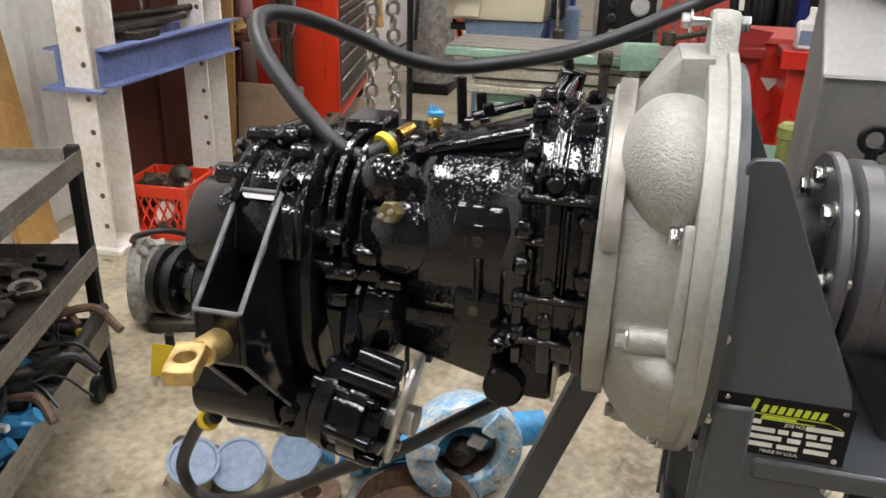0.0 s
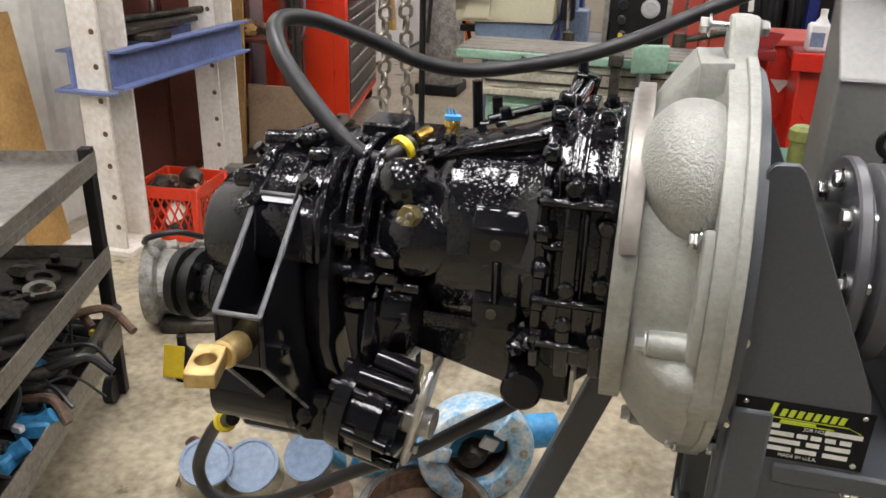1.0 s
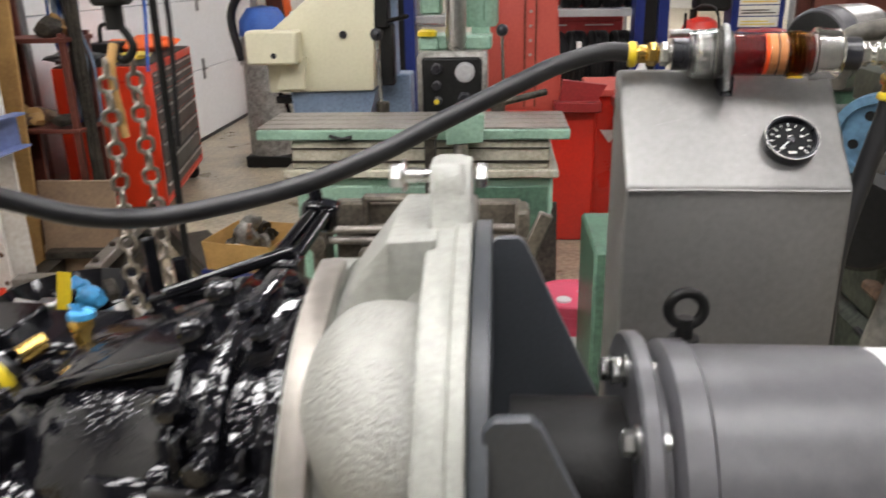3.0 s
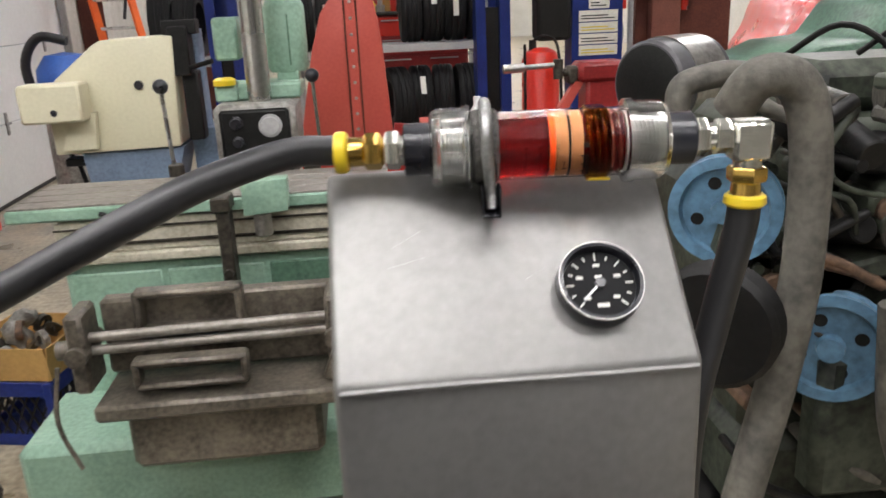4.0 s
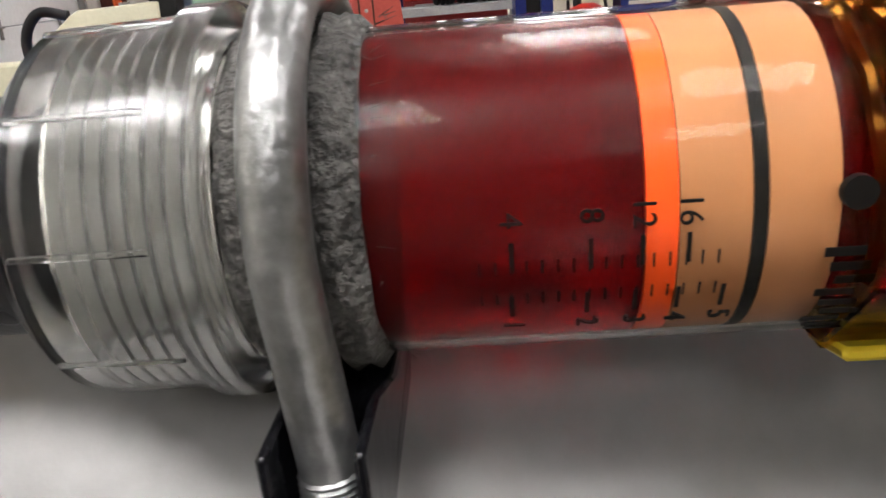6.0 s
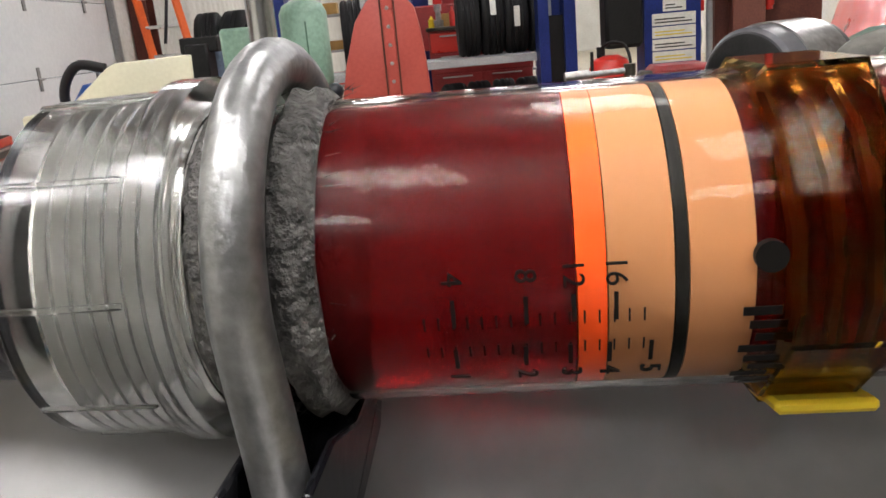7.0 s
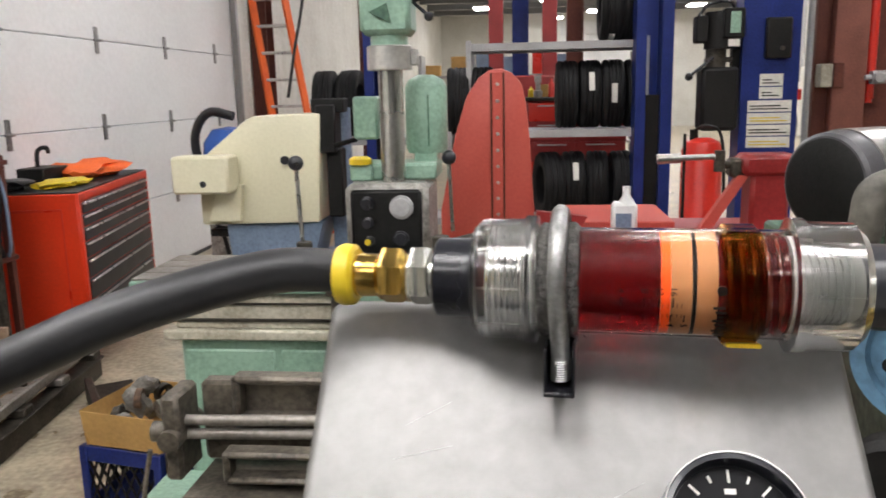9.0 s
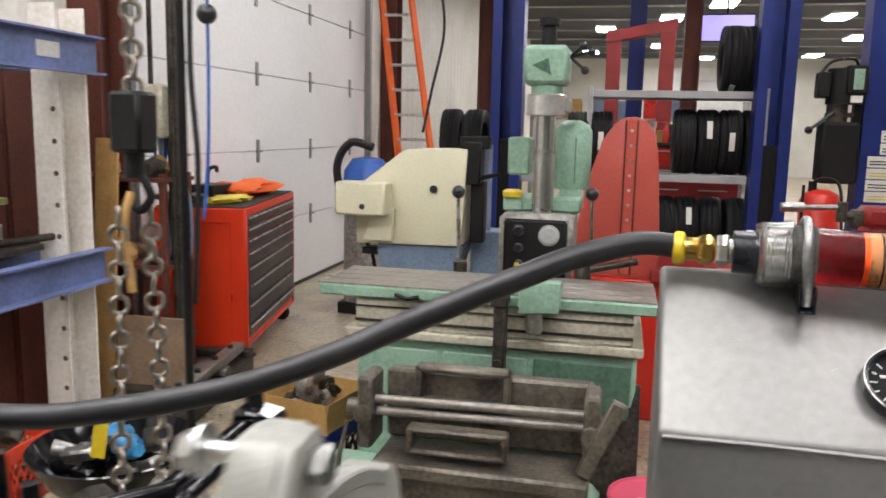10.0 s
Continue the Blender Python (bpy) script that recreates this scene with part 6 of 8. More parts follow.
b = B(); lathe(b, (0.15, 0, 0.17), (0.30, 0, 0.17), [(0, 0.1), (0.09, 0.1), (0.095, 0.07), (0.13, 0.065), (0.135, 0.1), (0.15, 0.1)], 24)
part("output_flange", b, BLACKIRON, old, "black output flange")
b = B(); sweep(b, [(-0.1, 0, 0.34), (-0.05, -0.1, 0.40), (0.05, -0.1, 0.42), (0.12, 0, 0.36)], 0.012, 10, 6)
part("hose", b, RUBBER, old)
tagp = thing("yellow_tag", "yellow paper tag on a bottle on the floor", "tag", (-1.165, 2.2, 0.0), 15)
b = B(); lathe(b, (0, 0, 0), (0, 0, 1), [(0, 0.035), (0.10, 0.035), (0.13, 0.016), (0.17, 0.016)], 18)
part("bottle", b, BLACKIRON, tagp)
b = B(); box(b, (-0.02, -0.045, 0.09), (0.07, 0.003, 0.13), 0, Matrix.Rotation(radians(8), 4, "Y"))
part("tag", b, YELLOW, tagp, "yellow paper tag")

def tin(at, turn, tilt, r=0.075, h=0.10):
    t = thing("tin_can", "tin can with a dull blue-grey lid on the floor", "can", at, turn, group="tins on the floor")
    m = Matrix.Rotation(radians(tilt), 4, "X")
    b = B(); lathe(b, (0, 0, 0), (0, 0, 1), [(0, r), (h, r), (h, r * 0.95)], 28); bmesh.ops.transform(b, matrix=Matrix.Translation((0, 0, 0.02)) @ m, verts=b.verts)
    part("body", b, NICKEL, t)
    b = B(); lathe(b, (0, 0, h - 0.004), (0, 0, 1), [(0, r + 0.002), (0.012, r + 0.002), (0.012, r - 0.006), (0.008, r - 0.010), (0.008, 0)], 28); bmesh.ops.transform(b, matrix=Matrix.Translation((0, 0, 0.02)) @ m, verts=b.verts)
    part("lid", b, GREYBLUE, t, "blue-grey lid")
    return t
tin((-0.66, 1.76, 0), 10, 35); tin((-0.50, 1.86, 0), -15, 40); tin((-0.80, 1.70, 0), 40, 30, 0.07, 0.12); tin((-0.60, 2.0, 0), 70, 12)
tripod = thing("gear_puller", "rusty three-legged gear puller lying on the floor", "puller", (-0.85, 1.78, 0))
for k in range(3):
    a = 2.1 * k + 0.4
    b = B(); sweep(b, [(0, 0, 0.07), (0.06 * math.cos(a), 0.06 * math.sin(a), 0.06), (0.12 * math.cos(a), 0.12 * math.sin(a), 0.01)], 0.011, 8, 3)
    part("jaw", b, RUST, tripod)
diff = thing("blue_differential", "chipped blue differential housing standing on the floor", "differential", (-0.07, 1.93, 0), 25)
b = B(); lathe(b, (0, -0.10, 0.16), (0, 1, 0.16), [(0.10, 0.0), (0.10, 0.088), (0.004, 0.094), (0.0, 0.098), (0.0, 0.15), (0.006, 0.160), (0.02, 0.165), (0.05, 0.165), (0.12, 0.14), (0.18, 0.08), (0.18, 0.0)], 40)
part("housing", b, PATCHBLUE, diff)
b = B(); lathe(b, (0, -0.07, 0.16), (0, 1, 0.16), [(0.06, 0.0), (0.06, 0.085), (0.0, 0.0895), (0.0, 0.0875), (0.055, 0.083), (0.055, 0.0)], 32)
part("bore", b, RUST, diff, "rusty inside of the housing")
b = B(); lathe(b, (-0.02, -0.08, 0.14), (0.01, 0.0, 0.15), [(0, 0.012), (0.0, 0.030), (0.03, 0.046), (0.045, 0.046), (0.05, 0.0)], 20)
part("pinion", b, GREASY, diff, "oily pinion gear")
b = B(); box(b, (0.035, -0.072, 0.185), (0.05, 0.012, 0.04), 0.003, Matrix.Rotation(0.5, 4, "Y"))
part("paper_tag", b, WHITEPL, diff, "white paper tag")
for k in range(3):
    a = 0.9 + 2.0 * k
    b = B(); box(b, (0.122 * math.cos(a), -0.104, 0.16 + 0.122 * math.sin(a)), (0.075, 0.012, 0.045), 0.004, Matrix.Rotation(-a, 4, "Y"))
    part("housing_pad", b, PATCHBLUE, diff)
b = B(); cyl(b, (-0.30, 0, 0.16), (0.25, 0, 0.16), 0.055, 0.05, 24); cyl(b, (-0.32, 0, 0.16), (-0.29, 0, 0.16), 0.085)
part("axle_tube", b, SKYBLUE, diff)
for k in range(8):
    a = k * math.pi / 4
    b = B(); bolt(b, (0.128 * math.cos(a), -0.10, 0.16 + 0.128 * math.sin(a)), (0, -1, 0), 0.010, 0.009)
    part("bolt", b, STEEL, diff)
b = B(); span(b, (-0.1, -0.08, 0), (0.1, 0.08, 0.06), 0.01)
part("foot", b, SKYBLUE, diff)
hub = thing("brake_drum", "rusty round brake drum lying face up", "brake drum", (-0.14, 1.69, 0))
b = B(); lathe(b, (0, 0, 0), (0, 0, 1), [(0, 0.16), (0.07, 0.165), (0.075, 0.18), (0.09, 0.18), (0.09, 0.155), (0.03, 0.150), (0.03, 0.05), (0.05, 0.045), (0.05, 0.0)], 48)
part("drum", b, RUST, hub)
b = B(); pipe(b, (0, 0, 0.0895), (0, 0, 0.094), 0.176, 0.160, 48)
part("rim", b, STEEL, hub, "bright machined rim")
b = B(); pipe(b, (-0.30, 0.02, 0.0), (-0.30, 0.02, 0.05), 0.085, 0.03, 28)
part("hub_ring", b, RUST, hub)
jack = thing("blue_axle_stand", "blue steel stand under the gearbox", "stand", (-0.33, 1.95, 0))
b = B(); prism(b, [(-0.10, 0), (0.10, 0), (0.03, 0.25), (-0.03, 0.25)], 1, -0.08, 0.08); soften(b, 0.006, 30, 1)
part("stand", b, SKYBLUE, jack)
b = B(); cyl(b, (0, 0, 0.25), (0, 0, 0.32), 0.02, seg=14)
part("post", b, BLACKIRON, jack)

# ---- behind the gearbox: dark heap of parts seen over the case ----
heap = thing("parts_bench", "low bench heaped with black and blue engine parts", "bench", (-0.55, 2.75, 0))
b = B(); span(b, (-0.45, -0.22, 0.30), (0.25, 0.22, 0.33), 0.004)
part("top", b, TRAYSTEEL, heap)
for x in (-0.42, 0.22):
    for y in (-0.19, 0.19):
        b = B(); box(b, (x, y, 0.15), (0.035, 0.035, 0.30), 0.003)
        part("leg", b, BLACKIRON, heap)
random.seed(33)
for k in range(16):
    b = B(); s = [random.uniform(0.04, 0.10) for _ in range(3)]
    lump(b, (0, 0, 0), s, k + 90, 0.5)
    o = tagged(part("engine_part", b, random.choice((BLACKIRON, GREASY, GREYALLOY, GREYALLOY, SKYBLUE if k % 5 == 0 else RUST))), "dirty engine part heaped on the low bench", "engine part", "parts on the low bench")
    o.location = (-0.65 + random.uniform(-0.3, 0.3), 2.75 + random.uniform(-0.15, 0.15), 0.33 + s[2] * 0.7 + 0.01 * k * 0.5)

# ---- black drip tray heaped with glossy parts behind the gearbox ----
dt = thing("drip_tray", "wide black drip tray of oily parts on a stool", "tray", (-1.22, 3.28, 0), 12)
b = B(); lathe(b, (0, 0, 0.24), (0, 0, 1), [(0.0, 0.0), (0.0, 0.20), (0.08, 0.27), (0.16, 0.31), (0.165, 0.305), (0.09, 0.262), (0.012, 0.19), (0.012, 0.0)], 40)
part("pan", b, SMOOTHBLACK, dt)
for k in range(4):
    a = 0.8 + k * math.pi / 2
    b = B(); cyl(b, (0.17 * math.cos(a), 0.17 * math.sin(a), 0), (0.13 * math.cos(a), 0.13 * math.sin(a), 0.24), 0.018, seg=10)
    part("leg", b, BLACKIRON, dt)
random.seed(52)
for k in range(22):
    a, r = random.uniform(0, 6.28), 0.19 * math.sqrt(random.random())
    c = Vector((-1.22 + r * math.cos(a), 3.28 + r * math.sin(a), 0.30 + 0.006 * k))
    b = B()
    if k % 3 == 0:
        box(b, (0, 0, 0), (random.uniform(0.08, 0.16), 0.05, 0.05), 0.01)
    elif k % 3 == 1:
        cyl(b, (-0.07, 0, 0), (0.07, 0, 0), random.uniform(0.025, 0.045), 0.02, 16, 0.004)
    else:
        lump(b, (0, 0, 0), (0.07, 0.05, 0.04), k + 200, 0.5)
    o = tagged(part("oily_part", b, SKYBLUE if k in (17, 20) else random.choice((SMOOTHBLACK, SMOOTHBLACK, GREASY, STEEL))), "oily part heaped in the black drip tray", "engine part", "parts in the drip tray")
    o.matrix_basis = Matrix.Translation(c) @ pose(0, 0, 0, random.uniform(-40, 40), random.uniform(-40, 40), random.uniform(0, 360))
ht = thing("hanging_tag", "bright yellow paper tag among the oily parts", "tag", (-1.17, 3.12, 0.44), 14)
b = B(); box(b, (0, 0, 0.05), (0.05, 0.0025, 0.15), 0, Matrix.Rotation(radians(9), 4, "Y"))
part("tag", b, YELLOW, ht)

# ---- tool chest ----
chest = thing("tool_chest", "orange-red roller tool chest with dark drawers", "tool chest", (-1.77, 5.47, 0), 11)
CW, CD, CH = 0.60, 1.42, 1.05
b = B(); span(b, (-CW, 0, 0.13), (-0.012, CD, CH), 0.006)
part("body", b, ORANGERED, chest)
for lo, hi in (((-0.012, 0, 0.13), (0.0, 0.035, CH)), ((-0.012, CD - 0.035, 0.13), (0.0, CD, CH)), ((-0.012, 0.035, 0.13), (0.0, CD - 0.035, 0.155)), ((-0.012, 0.035, CH - 0.045), (0.0, CD - 0.035, CH))):
    b = B(); span(b, lo, hi, 0.003)
    part("face_frame", b, ORANGERED, chest)
b = B(); span(b, (-CW + 0.06, -0.004, CH - 0.10), (-0.10, 0.0, CH - 0.085), 0.001); span(b, (-CW + 0.06, -0.004, CH - 0.10), (-CW + 0.068, 0.0, 0.2)); span(b, (-0.108, -0.004, CH - 0.1), (-0.10, 0.0, 0.2))
part("side_pressing", b, RED, chest)
hs = [0.075, 0.075, 0.085, 0.10, 0.12, 0.13, 0.14, 0.09]
z = CH - 0.05
for h in hs:
    b = B(); span(b, (-0.015, 0.042, z - h + 0.006), (0.004, CD - 0.042, z - 0.006), 0.003)
    d = part("drawer", b, DRAWER, chest)
    b = B(); span(b, (0.004, 0.05, z - 0.022), (0.018, CD - 0.05, z - 0.010), 0.003)
    part("handle", b, MACHINED, d, "bright pull strip")
    z -= h
b = B(); span(b, (-CW + 0.01, 0.01, CH), (-0.01, CD - 0.01, CH + 0.008), 0.002)
part("top_mat", b, BLACKIRON, chest)
for x in (-CW + 0.08, -0.08):
    for y in (0.1, CD - 0.1):
        b = B(); cyl(b, (x, y - 0.02, 0.06), (x, y + 0.02, 0.06), 0.06, seg=24, bevel=0.006); span(b, (x - 0.04, y - 0.03, 0.11), (x + 0.04, y + 0.03, 0.135), 0.003)
        part("castor", b, RUBBER, chest)
CHM = chest.matrix_basis
def on_chest(x, y, z):
    return CHM @ Vector((x, y, z + CH + 0.008))
b = B(); lump(b, (0, 0, 0), (0.20, 0.30, 0.06), 4, 0.6, 3)
o = tagged(part("hi_vis_vest", b, ORANGE), "crumpled orange hi-vis vest on the tool chest", "vest"); o.location = on_chest(-0.28, 0.95, 0.05)
b = B(); lump(b, (0, 0, 0), (0.12, 0.20, 0.025), 14, 0.5, 3)
o = tagged(part("yellow_gloves", b, YELLOW), "yellow work gloves on the tool chest", "gloves"); o.location = on_chest(-0.22, 0.38, 0.022)
b = B(); lump(b, (0, 0, 0), (0.16, 0.12, 0.04), 24, 0.6, 3)
o = tagged(part("black_cap", b, RUBBER), "black cap lying on the tool chest", "cap"); o.location = on_chest(-0.5, 0.2, 0.035)
caddy = thing("tool_caddy", "black tool caddy with a handle on the tool chest", "caddy", tuple(on_chest(-0.42, 0.62, 0)))
b = B(); span(b, (-0.09, -0.14, 0), (0.09, 0.14, 0.10), 0.008)
part("bin", b, BLACKIRON, caddy)
b = B(); sweep(b, [(-0.02, -0.02, 0.1), (-0.02, 0.0, 0.2), (0.02, 0.03, 0.22), (0.0, 0.08, 0.19)], 0.014, 10, 5)
part("handle", b, BLACKIRON, caddy)

# ---- green milling and boring machine ----
mill = thing("milling_machine", "pale green milling machine with a long oily table", "milling machine", (0.1, 4.0, 0), world_parts=True)
b = B(); span(b, (-0.42, 3.70, 0.0), (0.66, 4.45, 0.78), 0.015)
part("base", b, GREEN, mill)
for x0, x1, m in ((-0.40, -0.09, GREEN), (-0.07, 0.26, GREEN), (0.28, 0.64, DARKGREEN)):
    b = B(); span(b, (x0, 3.688, 0.10), (x1, 3.70, 0.74), 0.006)
    part("base_panel", b, m, mill, "green sheet cover")
b = B(); span(b, (-0.46, 3.66, 0.78), (0.68, 4.45, 0.815), 0.006)
part("ledge", b, OLDCREAM, mill, "cream ledge")
b = B(); span(b, (-0.42, 3.68, 0.815), (0.64, 3.98, 0.93), 0.006)
part("saddle", b, OLDCREAM, mill, "dirty cream saddle")
b = B(); span(b, (-0.42, 3.672, 0.842), (0.64, 3.682, 0.852)); span(b, (-0.42, 3.672, 0.90), (0.64, 3.682, 0.906))
part("way", b, GREASY, mill)
b = B(); span(b, (-0.56, 3.655, 0.94), (0.72, 4.06, 0.982), 0.006)
part("table_edge", b, GREEN, mill)
for k in range(4):
    b = B(); span(b, (-0.556, 3.668 + 0.098 * k, 0.982), (0.716, 3.758 + 0.098 * k, 0.989), 0.002)
    part("table_strip", b, TRAYSTEEL, mill, "oily steel table strip")
b = B(); sweep(b, [(-0.25, 3.65, 0.96), (-0.2, 3.632, 0.95), (-0.16, 3.65, 0.955)], 0.008, 8, 3)
part("stop_handle", b, BLACKIRON, mill)
b = B(); span(b, (0.06, 4.17, 0.95), (0.38, 4.5, 1.235), 0.02)
part("head", b, GREYALLOY, mill)
b = B(); span(b, (0.085, 4.155, 0.96), (0.355, 4.172, 1.215), 0.012)
part("control_panel", b, BLACKIRON, mill, "black control panel")
for x, z, r in ((0.15, 1.165, 0.026), (0.28, 1.15, 0.045), (0.15, 1.09, 0.022), (0.155, 1.02, 0.02), (0.275, 1.03, 0.03)):
    b = B(); lathe(b, (x, 4.156, z), (x, 3, z), [(0, r), (0.012, r), (0.014, r * 0.8), (0.024, r * 0.75), (0.024, 0)], 24)
    part("dial", b, GREYSTEEL if r > 0.04 else BLACKPVC, mill)
b = B(); cyl(b, (0.15, 4.15, 1.02), (0.15, 4.13, 1.02), 0.012, seg=14)
part("button", b, YELLOW, mill, "yellow button")
b = B(); lathe(b, (0.255, 4.20, 0.95), (0.255, 4.20, 0.6), [(0, 0.10), (0.08, 0.095), (0.13, 0.085), (0.135, 0.05), (0.2, 0.05), (0.205, 0.03), (0.25, 0.03)], 32)
part("spindle", b, GREEN, mill)
b = B(); cyl(b, (0.255, 4.20, 0.82), (0.255, 4.20, 0.74), 0.04, seg=24, bevel=0.004)
part("chuck", b, STEEL, mill)
b = B(); cyl(b, (0.236, 4.27, 1.2), (0.236, 4.27, 1.72), 0.047, seg=32)
part("column", b, CHROME, mill, "bright steel column")
b = B(); lathe(b, (0.236, 4.27, 1.655), (0.236, 4.27, 3), [(0, 0.07), (0.0, 0.082), (0.004, 0.086), (0.085, 0.086), (0.09, 0.08), (0.09, 0.05)], 32); box(b, (0.33, 4.27, 1.70), (0.03, 0.05, 0.06), 0.006)
part("column_clamp", b, MACHINED, mill, "machined clamp ring")
b = B(); cyl(b, (0.236, 4.27, 1.74), (0.236, 4.27, 1.79), 0.07); span(b, (0.14, 4.18, 1.78), (0.33, 4.36, 1.945), 0.02)
part("gear_head", b, GREEN, mill)
b = B(); prism(b, [(0.18, 1.86), (0.26, 1.82), (0.245, 1.89)], 1, 4.172, 4.182)
part("badge", b, DARKGREEN, mill)
b = B(); cyl(b, (0.236, 4.27, 1.945), (0.236, 4.27, 2.05), 0.035, 0.028); cyl(b, (0.236, 4.27, 2.03), (0.236, 4.27, 2.06), 0.045)
part("top_shaft", b, BLACKIRON, mill)
for k in range(3):
    a = 2.1 * k + 0.3
    b = B(); cyl(b, (0.33, 4.25, 1.90), (0.40 + 0.02 * math.cos(a), 4.2, 1.90 + 0.06 * math.sin(a)), 0.007, seg=8); bmesh.ops.create_uvsphere(b, u_segments=12, v_segments=8, radius=0.018, matrix=Matrix.Translation((0.40 + 0.02 * math.cos(a), 4.2, 1.90 + 0.06 * math.sin(a))))
    part("feed_handle", b, BLACKPVC, mill)
b = B(); lathe(b, (0.345, 4.47, 1.33), (0.345, 4.47, 3), [(0, 0.075), (0.02, 0.085), (0.26, 0.085), (0.29, 0.07), (0.31, 0.03), (0.31, 0)], 28); span(b, (0.30, 4.40, 1.25), (0.39, 4.52, 1.34), 0.006)
part("motor", b, GREEN, mill, "pale green motor")
b = B(); span(b, (0.36, 4.38, 1.36), (0.365, 4.386, 1.56))
part("motor_slot", b, DARKGREEN, mill)
b = B(); span(b, (0.06, 4.38, 1.39), (0.16, 4.52, 1.56), 0.01)
part("switch_box", b, GREEN, mill)
b = B(); span(b, (0.07, 4.30, 1.235), (0.40, 4.52, 1.30), 0.01); span(b, (0.06, 4.28, 1.235), (0.15, 4.36, 1.30), 0.008)
part("head_top", b, GREEN, mill)
b = B(); lathe(b, (0.10, 4.30, 1.30), (0.10, 4.30, 2), [(0, 0.045), (0.02, 0.045), (0.03, 0.03), (0.03, 0)], 18)
part("cap", b, YELLOW, mill, "yellow cap")
for x, y, z0, z1 in ((-0.117, 4.155, 0.98, 1.30), (0.447, 4.316, 1.03, 1.30)):
    b = B(); cyl(b, (x + 0.01, y, z0), (x, y, z1), 0.008, seg=10)
    l = part("lever", b, CHROME, mill, "thin steel lever")
    b = B(); bmesh.ops.create_uvsphere(b, u_segments=18, v_segments=12, radius=0.029, matrix=Matrix.Translation((x, y, z1 + 0.02)))
    part("lever_ball", b, BLACKPVC, mill, "black ball knob")
b = B(); cyl(b, (-0.10, 4.15, 0.80), (-0.10, 4.15, 1.02), 0.03, seg=16, bevel=0.004)
part("feed_post", b, GREASY, mill)
b = B(); cyl(b, (0.43, 4.1, 0.76), (0.43, 4.1, 1.05), 0.033, seg=16, bevel=0.004); sweep(b, [(0.43, 4.1, 0.9), (0.47, 4.05, 0.85), (0.42, 4.02, 0.80)], 0.012, 8, 4); cyl(b, (0.45, 4.1, 1.02), (0.65, 4.15, 1.06), 0.016, seg=12)
part("feed_bracket", b, GREASY, mill)
b = B(); span(b, (0.145, 3.54, 0.70), (0.188, 3.62, 0.99), 0.006); box(b, (0.165, 3.575, 0.99), (0.062, 0.10, 0.05), 0.006); cyl(b, (0.166, 3.525, 0.755), (0.166, 3.60, 0.755), 0.016, seg=16)
part("arbor_bracket", b, GREASY, mill)
b = B(); prism(b, [(0.228, 0.935), (0.375, 0.945), (0.380, 1.055), (0.228, 1.05)], 1, 3.58, 3.651); soften(b, 0.006, 20, 2)
part("feed_box", b, GREEN, mill)
b = B(); cyl(b, (0.285, 3.615, 0.86), (0.285, 3.615, 0.938), 0.03, seg=20, bevel=0.004)
part("feed_dial", b, STEEL, mill)
b = B(); span(b, (-0.52, 3.3, 0.0), (0.55, 3.72, 0.30), 0.03)
part("base_apron", b, GREEN, mill, "pale green machine foot")
b = B(); span(b, (-0.48, 3.95, 0.0), (-0.425, 4.15, 0.90), 0.004)
part("blue_side_panel", b, GREYBLUE, mill, "grey-blue side panel")

# cast angle fixture standing before the mill
fx = thing("rotary_fixture", "oily cast-iron swivel fixture on blocks", "fixture", (0.17, 3.2, 0.302), world_parts=True)
b = B(); span(b, (-0.10, 3.12, 0.302), (0.46, 3.40, 0.50), 0.02); span(b, (-0.16, 3.05, 0.50), (0.52, 3.34, 0.55), 0.01)
part("pedestal", b, OILYCAST, fx)
b = B(); span(b, (-0.16, 3.24, 0.565), (0.52, 3.30, 0.80), 0.01)
part("back_plate", b, OILYCAST, fx)
for z in (0.675, 0.715):
    b = B(); cyl(b, (-0.22, 3.17, z), (0.50, 3.17, z + 0.012), 0.015, seg=14)
    part("guide_bar", b, TRAYSTEEL, fx, "steel guide bar")
def frame_ring(x0, x1, z0, z1, y, w):
    b = B()
    span(b, (x0, y, z0), (x1, y + 0.06, z0 + w), 0.008); span(b, (x0, y, z1 - w), (x1, y + 0.06, z1), 0.008); span(b, (x0, y, z0), (x0 + w, y + 0.06, z1), 0.008); span(b, (x1 - w, y, z0), (x1, y + 0.06, z1), 0.008)
    return b
part("upper_frame", frame_ring(-0.05, 0.26, 0.70, 0.835, 3.18, 0.022), OILYCAST, fx)
part("lower_frame", frame_ring(-0.05, 0.27, 0.575, 0.665, 3.08, 0.020), OILYCAST, fx)
for x in (-0.20, 0.52):
    b = B(); span(b, (x - 0.025, 3.12, 0.56), (x + 0.025, 3.26, 0.80), 0.01); cyl(b, (x, 3.10, 0.68), (x, 3.28, 0.68), 0.03, seg=18)
    part("end_block", b, OILYCAST, fx)
b = B(); m, L = axis_frame((0.50, 3.1, 0.56), (0.60, 3.1, 0.80)); box(b, (0, 0, L / 2), (0.035, 0.05, L), 0.006); bmesh.ops.transform(b, matrix=m, verts=b.verts)
part("swing_arm", b, OILYCAST, fx)
b = B(); cyl(b, (-0.26, 3.15, 0.69), (-0.22, 3.15, 0.69), 0.028, seg=16); sweep(b, [(-0.25, 3.1, 0.66), (-0.27, 3.08, 0.5), (-0.22, 3.06, 0.36)], 0.007, 8, 5)
part("drive_end", b, OILYCAST, fx)
for x, m in ((0.05, WALL), (0.24, CARD), (0.36, GREASY)):
    b = B(); box(b, (x, 2.98, 0.06), (0.14, 0.10, 0.12), 0.004)
    o = tagged(part("parts_carton", b, m), "small worn carton on the floor by the mill", "carton", "cartons by the mill")
